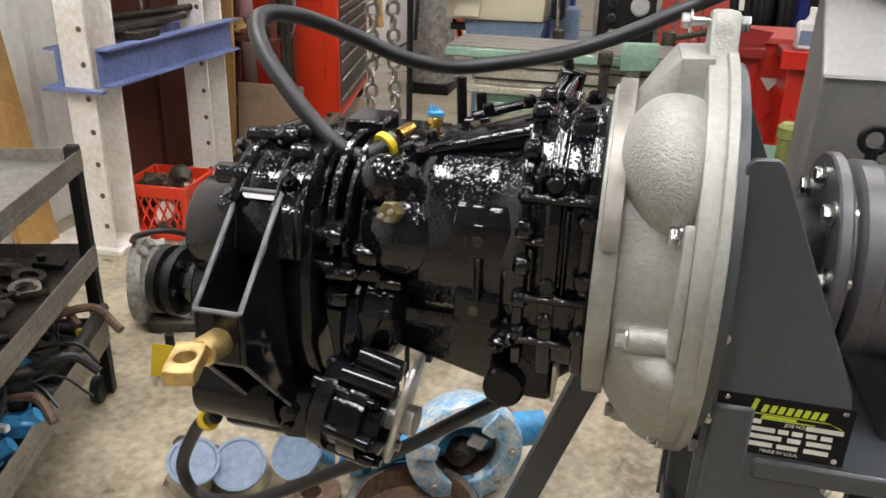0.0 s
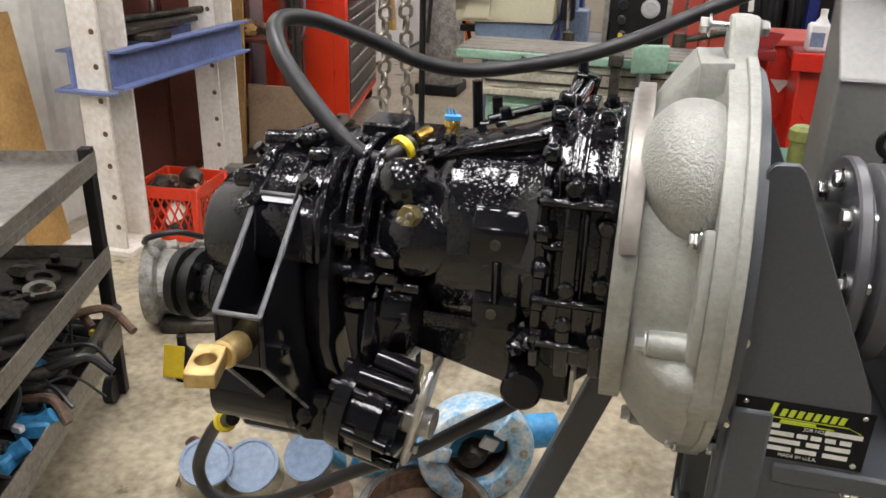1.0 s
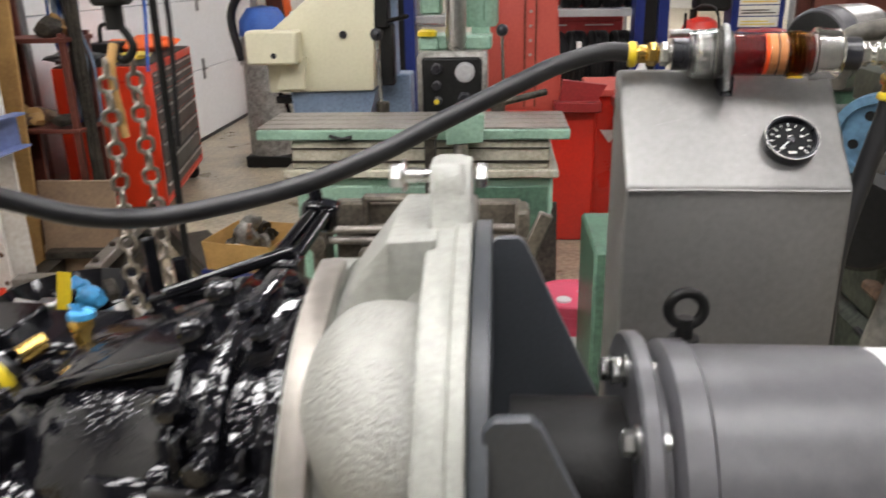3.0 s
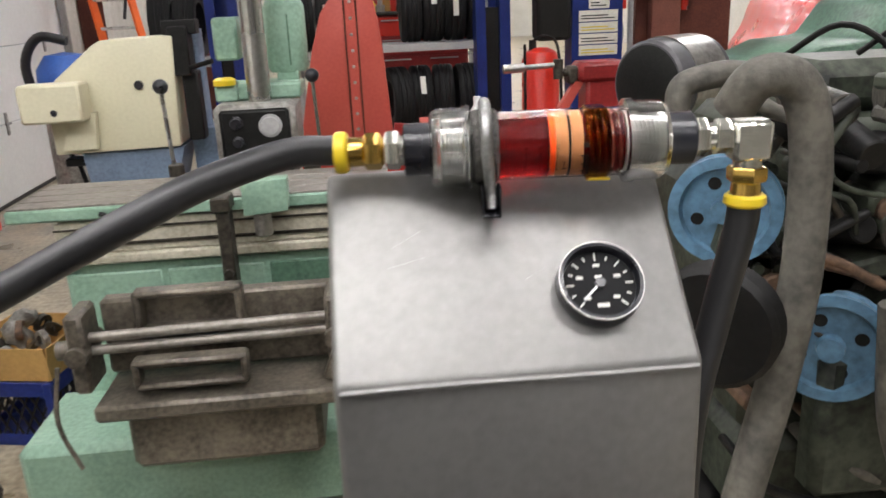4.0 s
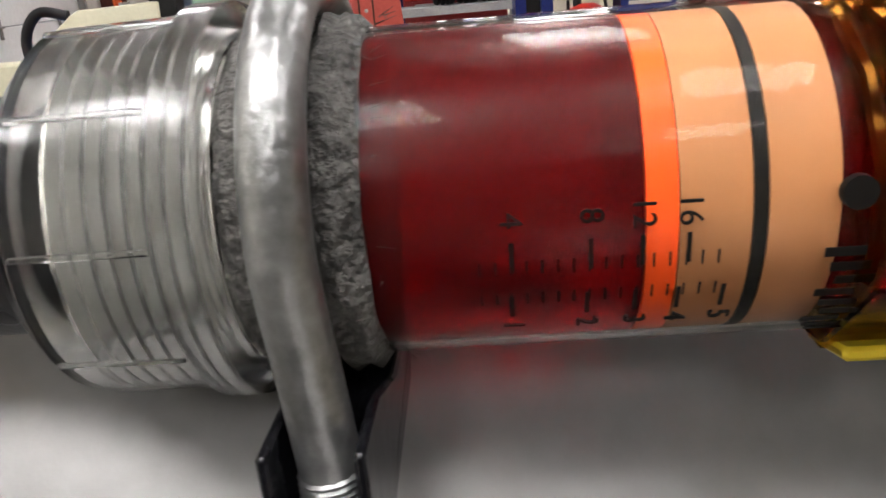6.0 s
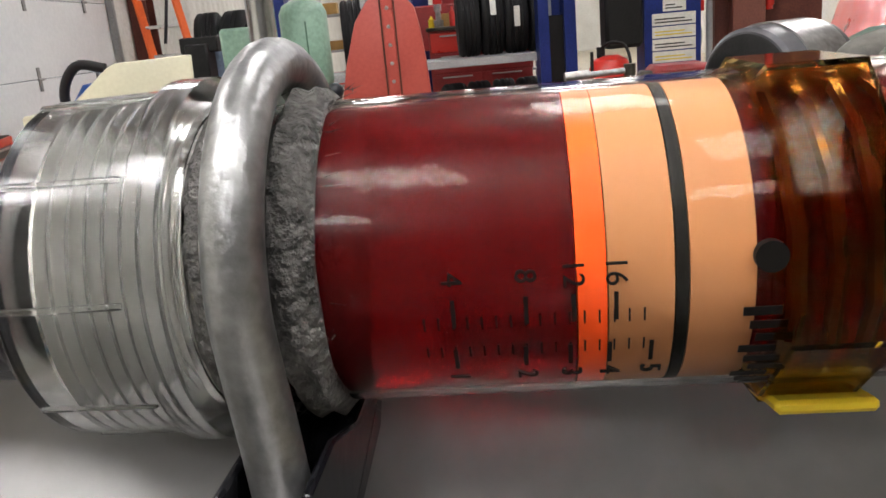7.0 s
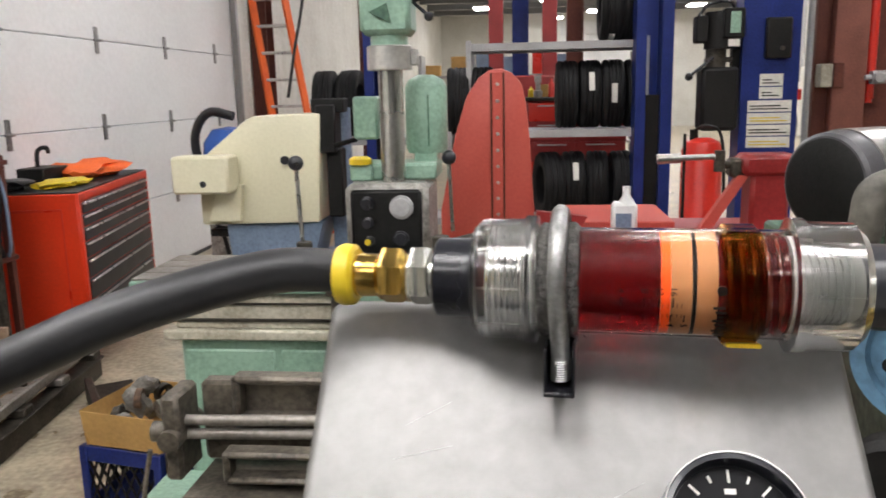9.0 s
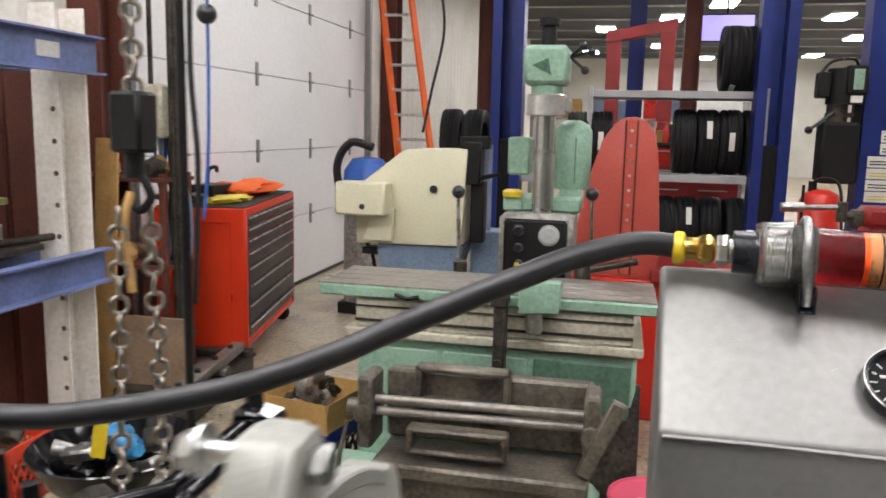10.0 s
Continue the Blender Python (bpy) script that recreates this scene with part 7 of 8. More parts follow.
bkt = thing("pink_bucket", "pink plastic pail with a ribbed lid on the floor", "bucket", (0.735, 3.47, 0))
b = B(); lathe(b, (0, 0, 0), (0, 0, 1), [(0, 0.125), (0.30, 0.145), (0.30, 0.150), (0.31, 0.150), (0.31, 0.146), (0.325, 0.146), (0.325, 0.152), (0.335, 0.152), (0.335, 0.146)], 40)
part("pail", b, PINK, bkt)
b = B(); lathe(b, (0, 0, 0.335), (0, 0, 1), [(0, 0.150), (0.0, 0.157), (0.018, 0.157), (0.022, 0.150), (0.014, 0.143), (0.014, 0)], 40)
ld = part("lid", b, PINK, bkt)
b = B(); box(b, (0.06, 0.03, 0.352), (0.07, 0.04, 0.002), 0, Matrix.Rotation(0.5, 4, "Z")); cyl(b, (-0.04, -0.06, 0.349), (-0.04, -0.06, 0.356), 0.03, seg=18)
part("lid_label", b, WHITEPL, ld, "white label and cap")
b = B(); box(b, (0.02, -0.14, 0.17), (0.16, 0.012, 0.12), 0)
part("side_label", b, WHITEPL, bkt, "white side label")
pump = thing("coolant_pump", "small olive coolant pump on a green tank", "pump", (0.86, 3.02, 0))
b = B(); span(b, (-0.12, -0.14, 0.0), (0.20, 0.3, 0.74), 0.01)
part("tank", b, DARKGREEN, pump)
b = B(); lathe(b, (-0.01, 0, 0.74), (-0.01, 0, 2), [(0, 0.05), (0.01, 0.05), (0.012, 0.036), (0.10, 0.036), (0.105, 0.045), (0.14, 0.045), (0.155, 0.03), (0.155, 0)], 24)
part("motor", b, OLIVE, pump, "olive pump motor")
dt = thing("chip_tray", "dark steel chip tray leaning by the pail", "tray", (0.55, 3.42, 0))
b = B(); box(b, (0, 0.25, 0.42), (0.26, 0.02, 0.5), 0.004, Matrix.Rotation(radians(-14), 4, "X")); span(b, (-0.13, 0.1, 0.0), (0.13, 0.34, 0.2), 0.01)
part("tray", b, GREASY, dt)

# ---- cream band saw behind the mill ----
saw = thing("band_saw", "cream horizontal band saw with a side box", "band saw", (-0.6, 5.3, 0), world_parts=True)
b = B(); prism(b, [(-0.92, 0.92), (-0.30, 0.93), (-0.27, 1.48), (-0.62, 1.47), (-0.66, 1.45), (-0.89, 1.27), (-0.92, 1.18)], 1, 5.15, 5.50); soften(b, 0.012, 25, 2)
part("cover", b, CREAM, saw)
b = B(); span(b, (-0.99, 4.98, 1.10), (-0.70, 5.14, 1.285), 0.012); prism(b, [(-0.86, 0.95), (-0.70, 0.95), (-0.68, 1.13), (-0.80, 1.13)], 1, 5.10, 5.149)
part("side_box", b, CREAM, saw)
b = B(); prism(b, [(-0.80, 0.915), (-0.29, 0.925), (-0.35, 0.72), (-0.78, 0.72)], 1, 5.18, 5.50)
part("hopper", b, GREYBLUE, saw, "grey-blue lower housing")
b = B(); span(b, (-0.75, 5.22, 0.0), (-0.30, 5.6, 0.72), 0.01)
part("pedestal", b, GREYBLUE, saw)
b = B(); cyl(b, (-0.46, 5.135, 1.25), (-0.46, 5.15, 1.25), 0.022, seg=16)
part("knob", b, BLACKPVC, saw)
b = B(); bolt(b, (-0.83, 4.98, 1.15), (0, -1, 0), 0.012, 0.01)
part("knob", b, BLACKPVC, saw)
b = B(); span(b, (-0.30, 5.16, 1.28), (-0.20, 5.3, 1.52), 0.008); span(b, (-0.26, 5.2, 0.95), (-0.18, 5.3, 1.30), 0.008); span(b, (-0.33, 5.2, 1.48), (-0.16, 5.3, 1.55), 0.006); cyl(b, (-0.2, 5.15, 1.32), (-0.08, 5.1, 1.35), 0.012)
part("blade_guide", b, BLACKIRON, saw)
b = B(); cyl(b, (-0.22, 5.4, 0.95), (-0.22, 5.4, 1.5), 0.05); span(b, (-0.28, 5.35, 0.5), (-0.1, 5.55, 1.0), 0.01)
part("feed_cylinder", b, GREYBLUE, saw)
b = B(); sweep(b, [(-0.9, 5.3, 0.9), (-0.86, 5.28, 0.84), (-0.84, 5.28, 0.74)], 0.012, 8, 3); span(b, (-0.9, 5.2, 0.85), (-0.76, 5.3, 0.89), 0.004)
part("chip_spout", b, BLACKIRON, saw)
vac = thing("shop_vacuum", "steel shop vacuum with blue lid and black hose", "vacuum", (-1.55, 7.3, 0))
b = B(); lathe(b, (0, 0, 0.1), (0, 0, 2), [(0, 0.2), (0.95, 0.2), (1.0, 0.19)], 28)
part("drum", b, GREYALLOY, vac)
b = B(); lathe(b, (0, 0, 1.10), (0, 0, 2), [(0, 0.21), (0.12, 0.2), (0.22, 0.13), (0.24, 0)], 28)
part("lid", b, CABLEBLUE, vac, "blue lid")
b = B(); sweep(b, [(-0.18, -0.1, 0.9), (-0.24, -0.1, 1.25), (-0.12, -0.1, 1.45), (0.08, -0.1, 1.42)], 0.035, 12, 6)
part("hose", b, RUBBER, vac)
b = B(); span(b, (-0.2, -0.2, 0), (0.2, 0.2, 0.1), 0.01)
part("trolley", b, BLACKIRON, vac)

# ---- red fin-shaped machine and red cabinets ----
fin = thing("red_guard", "tall faded red belt guard with a riveted seam", "machine guard", (0.6, 5.3, 0), world_parts=True)
pts = [(0.32, 0.98), (0.40, 1.36), (0.46, 1.55), (0.52, 1.635), (0.57, 1.67), (0.63, 1.675), (0.68, 1.655), (0.73, 1.60), (0.75, 1.50), (0.765, 1.36), (0.79, 0.97), (0.79, 0.80), (0.32, 0.80)]
b = B(); prism(b, pts, 1, 5.2, 5.34); soften(b, 0.008, 30, 2)
part("guard", b, FADEDRED, fin)
b = B(); span(b, (0.585, 5.188, 0.82), (0.635, 5.2, 1.66), 0.003)
part("seam", b, FADEDRED, fin)
for k in range(10):
    b = B(); lathe(b, (0.61, 5.188, 0.88 + 0.08 * k), (0.61, 4, 0.88 + 0.08 * k), [(0, 0.009), (0.004, 0.007), (0.006, 0)], 10)
    part("rivet", b, STEEL, fin)
b = B(); span(b, (0.575, 5.194, 0.82), (0.583, 5.2, 1.655)); span(b, (0.637, 5.194, 0.82), (0.645, 5.2, 1.655))
part("seam_shadow_gap", b, BROWNSTEEL, fin)
b = B(); span(b, (0.30, 5.18, 0.0), (1.0, 5.75, 0.80), 0.01)
part("cabinet", b, RED, fin, "red machine cabinet")
b = B(); span(b, (0.75, 5.1, 0.80), (1.02, 5.6, 0.86), 0.006); prism(b, [(0.78, 0.86), (1.0, 0.86), (1.05, 0.95), (0.8, 0.98)], 1, 5.15, 5.2)
part("tray", b, DARKRED, fin)
bench = thing("red_bench", "dark red steel bench with an oily top", "bench", (1.60, 5.25, 0))
b = B(); span(b, (-0.50, -0.30, 0.81), (0.62, 0.35, 0.87), 0.006)
part("top", b, DARKRED, bench)
b = B(); span(b, (-0.46, -0.26, 0.0), (0.58, 0.32, 0.81), 0.008)
part("cabinet", b, RED, bench)
b = B(); span(b, (-0.52, -0.33, 0.78), (0.64, -0.30, 0.88), 0.004)
part("rim", b, RED, bench)
vise = thing("bench_vise", "red machinist's vise on a bench", "vise", (1.86, 5.15, 0.87))
b = B(); span(b, (-0.06, -0.08, 0.0), (0.12, 0.1, 0.36), 0.02); span(b, (-0.1, -0.1, 0.28), (0.15, 0.1, 0.38), 0.02)
part("body", b, DARKRED, vise)
b = B(); prism(b, [(-0.30, 0.0), (-0.24, 0.0), (-0.05, 0.30), (-0.08, 0.33)], 1, -0.05, 0.0)
part("brace", b, FADEDRED, vise)
b = B(); cyl(b, (-0.49, -0.04, 0.362), (-0.20, -0.04, 0.372), 0.014, seg=12); cyl(b, (-0.49, -0.04, 0.362), (-0.38, -0.04, 0.366), 0.024, seg=14)
part("handle", b, STEEL, vise, "steel bar handle")
b = B(); cyl(b, (-0.2, -0.04, 0.30), (-0.2, -0.04, 0.40), 0.026, seg=16); cyl(b, (-0.2, -0.04, 0.33), (-0.08, 0, 0.33), 0.020, seg=14); span(b, (-0.15, -0.05, 0.27), (-0.06, 0.05, 0.36), 0.012)
part("screw", b, GREASY, vise, "dark greasy screw")
bot = thing("white_bottle", "white plastic oil jug on a red bench", "bottle", (1.22, 5.1, 0.87))
b = B(); span(b, (-0.06, -0.045, 0), (0.06, 0.045, 0.16), 0.015); lathe(b, (0.01, 0, 0.15), (0.01, 0, 1), [(0, 0.045), (0.04, 0.02), (0.06, 0.018), (0.06, 0)], 18)
part("jug", b, WHITEPL, bot)
b = B(); cyl(b, (0.01, 0, 0.21), (0.01, 0, 0.235), 0.02, seg=16)
part("cap", b, WHITEPL, bot)
b = B(); span(b, (-0.045, -0.0475, 0.03), (0.03, -0.0455, 0.11))
part("label", b, GREYBLUE, bot, "pale blue label")
cabR = thing("red_cabinet", "bright red steel cabinet by the bench", "cabinet", (1.18, 5.6, 0))
b = B(); span(b, (-0.18, -0.28, 0.0), (0.30, 0.3, 0.86), 0.006)
part("cabinet", b, RED, cabR)
b = B(); span(b, (-0.2, -0.3, 0.86), (0.32, 0.32, 0.90), 0.006)
part("top", b, FADEDRED, cabR)
b = B(); prism(b, [(-0.14, 0.66), (-0.02, 0.66), (-0.08, 0.58)], 1, -0.285, -0.281)
part("emblem_bar", b, WHITEINK, cabR)

# ---- engine with pulleys beyond the tank ----
eng = thing("diesel_engine", "oily green diesel engine with sky-blue pulleys", "engine", (1.75, 2.6, 0), world_parts=True)
for nm, lo, hi in (("block", (1.30, 2.30, 0.55), (2.45, 2.85, 1.02)), ("cylinder_head", (1.36, 2.34, 1.021), (2.4, 2.78, 1.16)), ("sump", (1.3, 2.3, 0.35), (2.4, 2.8, 0.549))):
    b = B(); span(b, lo, hi, 0.03)
    part(nm, b, ENGINEGREEN, eng)
b = B(); span(b, (1.45, 2.42, 1.16), (2.3, 2.66, 1.26), 0.03)
part("valve_cover", b, ENGINEGREEN, eng)
for c, r, m, lb in (((1.215, 2.25, 1.045), 0.092, ENGINEBLUE, "dirty blue pulley"), ((1.41, 2.22, 0.79), 0.10, ENGINEBLUE, "dirty blue pulley")):
    b = B(); lathe(b, c, (c[0] - 0.3, c[1] - 0.5, c[2]), [(0, r * 0.9), (0.0, r), (0.012, r), (0.02, r * 0.88), (0.03, r), (0.042, r), (0.042, r * 0.8), (0.03, r * 0.75), (0.028, r * 0.25), (0.05, r * 0.22), (0.05, 0)], 36)
    p = part("pulley", b, m, eng, lb)
    for k in range(4):
        a = k * math.pi / 2 + 0.4
        mm, _ = axis_frame(c, (c[0] - 0.3, c[1] - 0.5, c[2]))
        b = B(); q = mm @ Vector((r * 0.52 * math.cos(a), r * 0.52 * math.sin(a), 0.0285)); w = mm @ Vector((r * 0.52 * math.cos(a), r * 0.52 * math.sin(a), 0.0300)); cyl(b, q, w, r * 0.12, seg=12)
        part("pulley_hole", b, BLACKIRON, p)
b = B(); lathe(b, (1.16, 2.12, 0.90), (1.1, 2.05, 0.90), [(0, 0.09), (0.02, 0.1), (0.03, 0.085), (0.04, 0.1), (0.05, 0.085), (0.06, 0.1), (0.07, 0.09), (0.07, 0)], 28)
part("crank_pulley", b, BLACKIRON, eng)
b = B(); sweep(b, [(1.112, 2.26, 1.15), (1.114, 2.24, 1.212), (1.120, 2.24, 1.248), (1.150, 2.24, 1.262), (1.205, 2.24, 1.268), (1.255, 2.25, 1.255), (1.29, 2.28, 1.21)], 0.021, 14, 6)
part("water_pipe", b, DUSTYPIPE, eng)
b = B(); sweep(b, [(1.17, 2.16, 1.22), (1.19, 2.13, 1.268), (1.232, 2.12, 1.272), (1.265, 2.12, 1.235), (1.280, 2.12, 1.16), (1.284, 2.12, 1.08), (1.276, 2.11, 0.95), (1.248, 2.10, 0.79), (1.20, 2.08, 0.62), (1.15, 2.06, 0.42)], 0.032, 16, 6)
part("coolant_hose", b, DUSTYPIPE, eng, "dirty wrapped coolant hose")
b = B(); sweep(b, [(1.46, 2.1, 0.9), (1.47, 2.08, 0.7), (1.52, 2.06, 0.55)], 0.045, 12, 5); sweep(b, [(1.5, 2.3, 1.21), (1.7, 2.26, 1.22), (1.95, 2.25, 1.2), (2.2, 2.25, 1.19)], 0.03, 12, 5)
part("exhaust_pipe", b, DUSTYPIPE, eng)
for k in range(130):
    random.seed(100 + k)
    b = B(); x = random.uniform(1.22, 2.0); z = random.uniform(0.5, 1.2) if k < 50 else random.uniform(0.88, 1.24)
    if k % 3 == 0:
        cyl(b, (x, 2.32, z), (x, 2.2, z + random.uniform(-0.04, 0.04)), random.uniform(0.010, 0.032), seg=16, bevel=0.003)
    elif k % 3 == 1:
        box(b, (x, 2.26, z), (random.uniform(0.03, 0.10), 0.1, random.uniform(0.025, 0.07)), 0.007, Matrix.Rotation(random.uniform(-0.3, 0.3), 4, "Y"))
    else:
        sweep(b, [(x, 2.3, z), (x, 2.22, z), (x + random.uniform(0.02, 0.08), 2.19, z + random.uniform(-0.06, 0.06)), (x + random.uniform(0.06, 0.2), 2.2, z + random.uniform(-0.12, 0.1))], random.uniform(0.005, 0.014), 10, 4)
    part("engine_fitting", b, random.choice((ENGINEGREEN, ENGINEGREEN, BLACKIRON, GREASY, RUST, DUSTYPIPE)), eng)
for k in range(6):
    b = B(); x = 1.4 + 0.15 * k; sweep(b, [(x, 2.45, 1.27), (x + 0.05, 2.35, 1.33 + 0.01 * (k % 3)), (x + 0.12, 2.3, 1.28), (x + 0.16, 2.3, 1.18)], 0.006, 8, 5)
    part("fuel_line", b, BLACKIRON, eng)
b = B(); span(b, (1.28, 2.32, -0.19), (1.36, 2.4, 0.36), 0.006); span(b, (2.3, 2.32, -0.19), (2.38, 2.4, 0.36), 0.006); span(b, (1.28, 2.7, -0.19), (1.36, 2.78, 0.36), 0.006); span(b, (2.3, 2.7, -0.19), (2.38, 2.78, 0.36), 0.006); span(b, (1.2, 2.2, 0.30), (2.45, 2.85, 0.36), 0.006)
part("engine_stand", b, BLACKIRON, eng)
b = B(); span(b, (1.38, 2.18, 0.48), (1.75, 2.26, 0.78), 0.02)
part("side_plate", b, ENGINEGREEN, eng)
eng.matrix_basis = Matrix.Translation((0.04, 0, 0.19)) @ eng.matrix_basis
gd = thing("grey_motor_drum", "big dark grey motor drum behind the engine", "motor", (1.9, 3.6, 0), world_parts=True)
b = B(); lathe(b, (1.60, 3.62, 1.285), (1.98, 3.85, 1.285), [(0, 0.0), (0.0, 0.138), (0.01, 0.148), (0.05, 0.152), (0.26, 0.152), (0.27, 0.14)], 48)
part("drum", b, MOTORGREY, gd)
b = B(); pipe(b, (1.66, 3.656, 1.285), (1.80, 3.741, 1.285), 0.157, 0.1525, 48)
part("steel_band", b, STEEL, gd, "bright steel band")
b = B(); lathe(b, (1.596, 3.6176, 1.285), (1.98, 3.85, 1.285), [(0.0, 0.0), (0.0, 0.128), (0.003, 0.133), (0.003, 0.0)], 36)
part("end_cover", b, BLACKIRON, gd, "dark end cover")
b = B(); span(b, (1.55, 3.66, 0.0), (2.0, 4.0, 1.12), 0.01)
part("plinth", b, DARKGREEN, gd)
lat = thing("green_lathe", "pale green machine head behind the engine", "lathe", (2.62, 3.9, 0))
b = B(); prism(b, [(-0.45, 0.0), (0.6, 0.0), (0.6, 1.52), (0.3, 1.54), (0.0, 1.52), (-0.1, 1.38), (-0.30, 1.37), (-0.45, 1.31)], 1, -0.1, 0.5); soften(b, 0.03, 25, 2)
part("headstock", b, DARKGREEN, lat)
b = B(); sweep(b, [(-0.1, -0.12, 1.3), (-0.05, -0.14, 1.43), (0.02, -0.14, 1.48), (0.04, -0.12, 1.40)], 0.01, 8, 5)
part("lever", b, BLACKIRON, lat)

# ---- lifts, tyre racks and the far workshop ----
def lift_post(x, y, w=0.30):
    t = thing("lift_post", "dark blue two-post vehicle lift column", "vehicle lift", (x, y, 0), group="lift columns")
    b = B(); prism(b, [(-w / 2, 0), (-w / 2 + 0.09, 0), (-w / 2 + 0.09, 0.01), (-w / 2 + 0.03, 0.01), (-w / 2 + 0.03, 0.2), (w / 2 - 0.1, 0.2), (w / 2 - 0.1, 0), (w / 2, 0), (w / 2, 0.25), (-w / 2, 0.25)], 2, 0.021, 3.6)
    part("column", b, BLUE, t)
    b = B(); span(b, (-w / 2 + 0.03, 0.05, 0.3), (w / 2 - 0.1, 0.2, 1.5), 0.004)
    part("carriage", b, BLACKIRON, t, "black lift carriage")
    b = B(); span(b, (-w / 2 - 0.08, -0.1, 0), (w / 2 + 0.08, 0.35, 0.02), 0.003)
    part("base_plate", b, BLUE, t)
    return t
lift_post(-0.55, 8.5, 0.30); lift_post(1.88, 8.5, 0.32)
lp = thing("lift_post", "blue lift column with a control box and safety notices", "vehicle lift", (2.80, 8.3, 0), group="lift columns")
b = B(); prism(b, [(-0.235, 0), (0.235, 0), (0.235, 0.26), (0.13, 0.26), (0.13, 0.24), (0.215, 0.24), (0.215, 0.02), (-0.215, 0.02), (-0.215, 0.24), (-0.13, 0.24), (-0.13, 0.26), (-0.235, 0.26)], 2, 0.021, 3.6)
part("column", b, BLUE, lp)
b = B(); span(b, (-0.30, -0.08, 0), (0.30, 0.36, 0.02), 0.003)
part("base_plate", b, BLUE, lp)
b = B(); span(b, (-0.06, -0.07, 1.78), (0.145, -0.001, 2.11), 0.012)
cb = part("control_box", b, BLACKIRON, lp, "black control box")
b = B(); cyl(b, (0.07, -0.071, 1.86), (0.07, -0.085, 1.86), 0.018, seg=14)
part("button", b, GREASY, cb)
for x0, x1, z0, z1, ink in ((-0.17, 0.19, 1.34, 1.435, "INK"), (-0.17, 0.19, 1.24, 1.33, "YELLOW"), (-0.17, 0.19, 1.14, 1.23, "INK"), (-0.17, 0.19, 1.04, 1.13, "YELLOW"), (-0.08, 0.11, 1.555, 1.655, "INK"), (-0.08, 0.11, 1.45, 1.545, "INK")):
    b = B(); span(b, (x0, -0.006, z0), (x1, -0.002, z1))
    sgn = part("notice", b, WHITEINK, lp, "white and yellow safety notice")
    b = B(); span(b, (x0 + 0.02, -0.009, z0 + 0.02), (x1 - 0.03, -0.007, z0 + 0.03)); span(b, (x0 + 0.02, -0.009, z0 + 0.045), (x1 - 0.09, -0.007, z0 + 0.055))
    part("print_bar", b, {"INK": INK, "YELLOW": YELLOW}[ink], sgn)

def tyre(R=0.315, w=0.205):
    t = thing("tyre", "black rubber tyre with a paper label on a rack", "tyre", (0, 0, -50), group="tyres on the rack")
    b = B(); lathe(b, (-w / 2, 0, 0), (1, 0, 0), [(0.02, R * 0.6), (0.0, R * 0.78), (0.005, R * 0.93), (0.022, R * 0.985), (0.045, R), (0.064, R - 0.012), (0.072, R - 0.012), (0.076, R), (0.106, R), (0.110, R - 0.012), (0.118, R - 0.012), (0.122, R), (0.145, R), (0.148, R - 0.01), (0.154, R - 0.01), (0.157, R), (w - 0.022, R * 0.985), (w - 0.005, R * 0.93), (w, R * 0.78), (w - 0.02, R * 0.6), (0.02, R * 0.6)], 36, False)
    part("tread", b, TYRE, t)
    b = B(); box(b, (0.0, -R - 0.001, 0.03), (0.05, 0.003, 0.17), 0)
    part("label", b, WHITEINK, t, "white paper label")
    return t
proto = tyre()
random.seed(9)
spots = []
for k in range(4):
    spots.append((1.145 + 0.212 * k, 9.0 + 0.02 * (k % 2), 1.20 + 0.315, (0, 1, -1, 2)[k], (190, -16, 4, 90)[k]))
spots += [(1.54, 9.0, 1.99 + 0.315, 0, 70), (1.70, 9.05, 1.99 + 0.315, 8, 120), (0.98, 8.95, 0.665, 12, 150), (1.21, 9.0, 0.665, 3, -22), (1.44, 9.03, 0.665, -2, 200), (1.665, 9.0, 0.665, 3, 240), (-1.15, 8.9, 1.475, 4, 160), (-0.90, 8.9, 1.475, -3, 200), (0.12, 8.9, 1.475, 5, 150), (0.36, 8.9, 1.475, 0, 0)]
for i, (x, y, z, a, s) in enumerate(spots):
    m = pose(x, y, z, 0, 0, a) @ Matrix.Rotation(radians(s), 4, "X")
    if i == 0:
        proto.matrix_basis = m
    else:
        copy_thing(proto, m)
def rack(name, x0, x1, y0, y1, levels, top):
    t = thing(name, "grey steel tyre rack loaded with black tyres", "rack", (x0, y0, 0), world_parts=True)
    for x in (x0, x1):
        for y in (y0, y1):
            b = B(); box(b, (x, y, top / 2), (0.05, 0.05, top), 0.004)
            part("rack_post", b, GREYSTEEL, t)
    for z in levels:
        for y in (y0, y1):
            b = B(); span(b, (x0, y - 0.02, z - 0.07), (x1, y + 0.02, z), 0.004)
            part("rack_beam", b, GREYSTEEL, t)
        b = B(); span(b, (x0, y0, z - 0.03), (x1, y1, z - 0.01))
        part("rack_deck", b, GREYSTEEL, t)
    return t
rack("tyre_rack", 0.24, 1.84, 8.72, 9.25, (0.35, 1.20, 1.99), 2.02)
rack("tyre_rack_small", -1.35, 0.05, 8.65, 9.15, (0.4, 1.16), 1.2)
redf = thing("red_lift_frame", "red steel two-post lift frame further back", "vehicle lift", (0.7, 12, 0), world_parts=True)
for x in (0.36, 1.06):
    b = B(); span(b, (x - 0.07, 12, 0), (x + 0.12, 12.25, 2.95), 0.006)
    part("post", b, DARKRED, redf)
b = B(); prism(b, [(0.28, 2.78), (1.2, 2.95), (1.2, 3.1), (0.28, 2.92)], 1, 11.988, 12.262)
part("top_beam", b, DARKRED, redf)
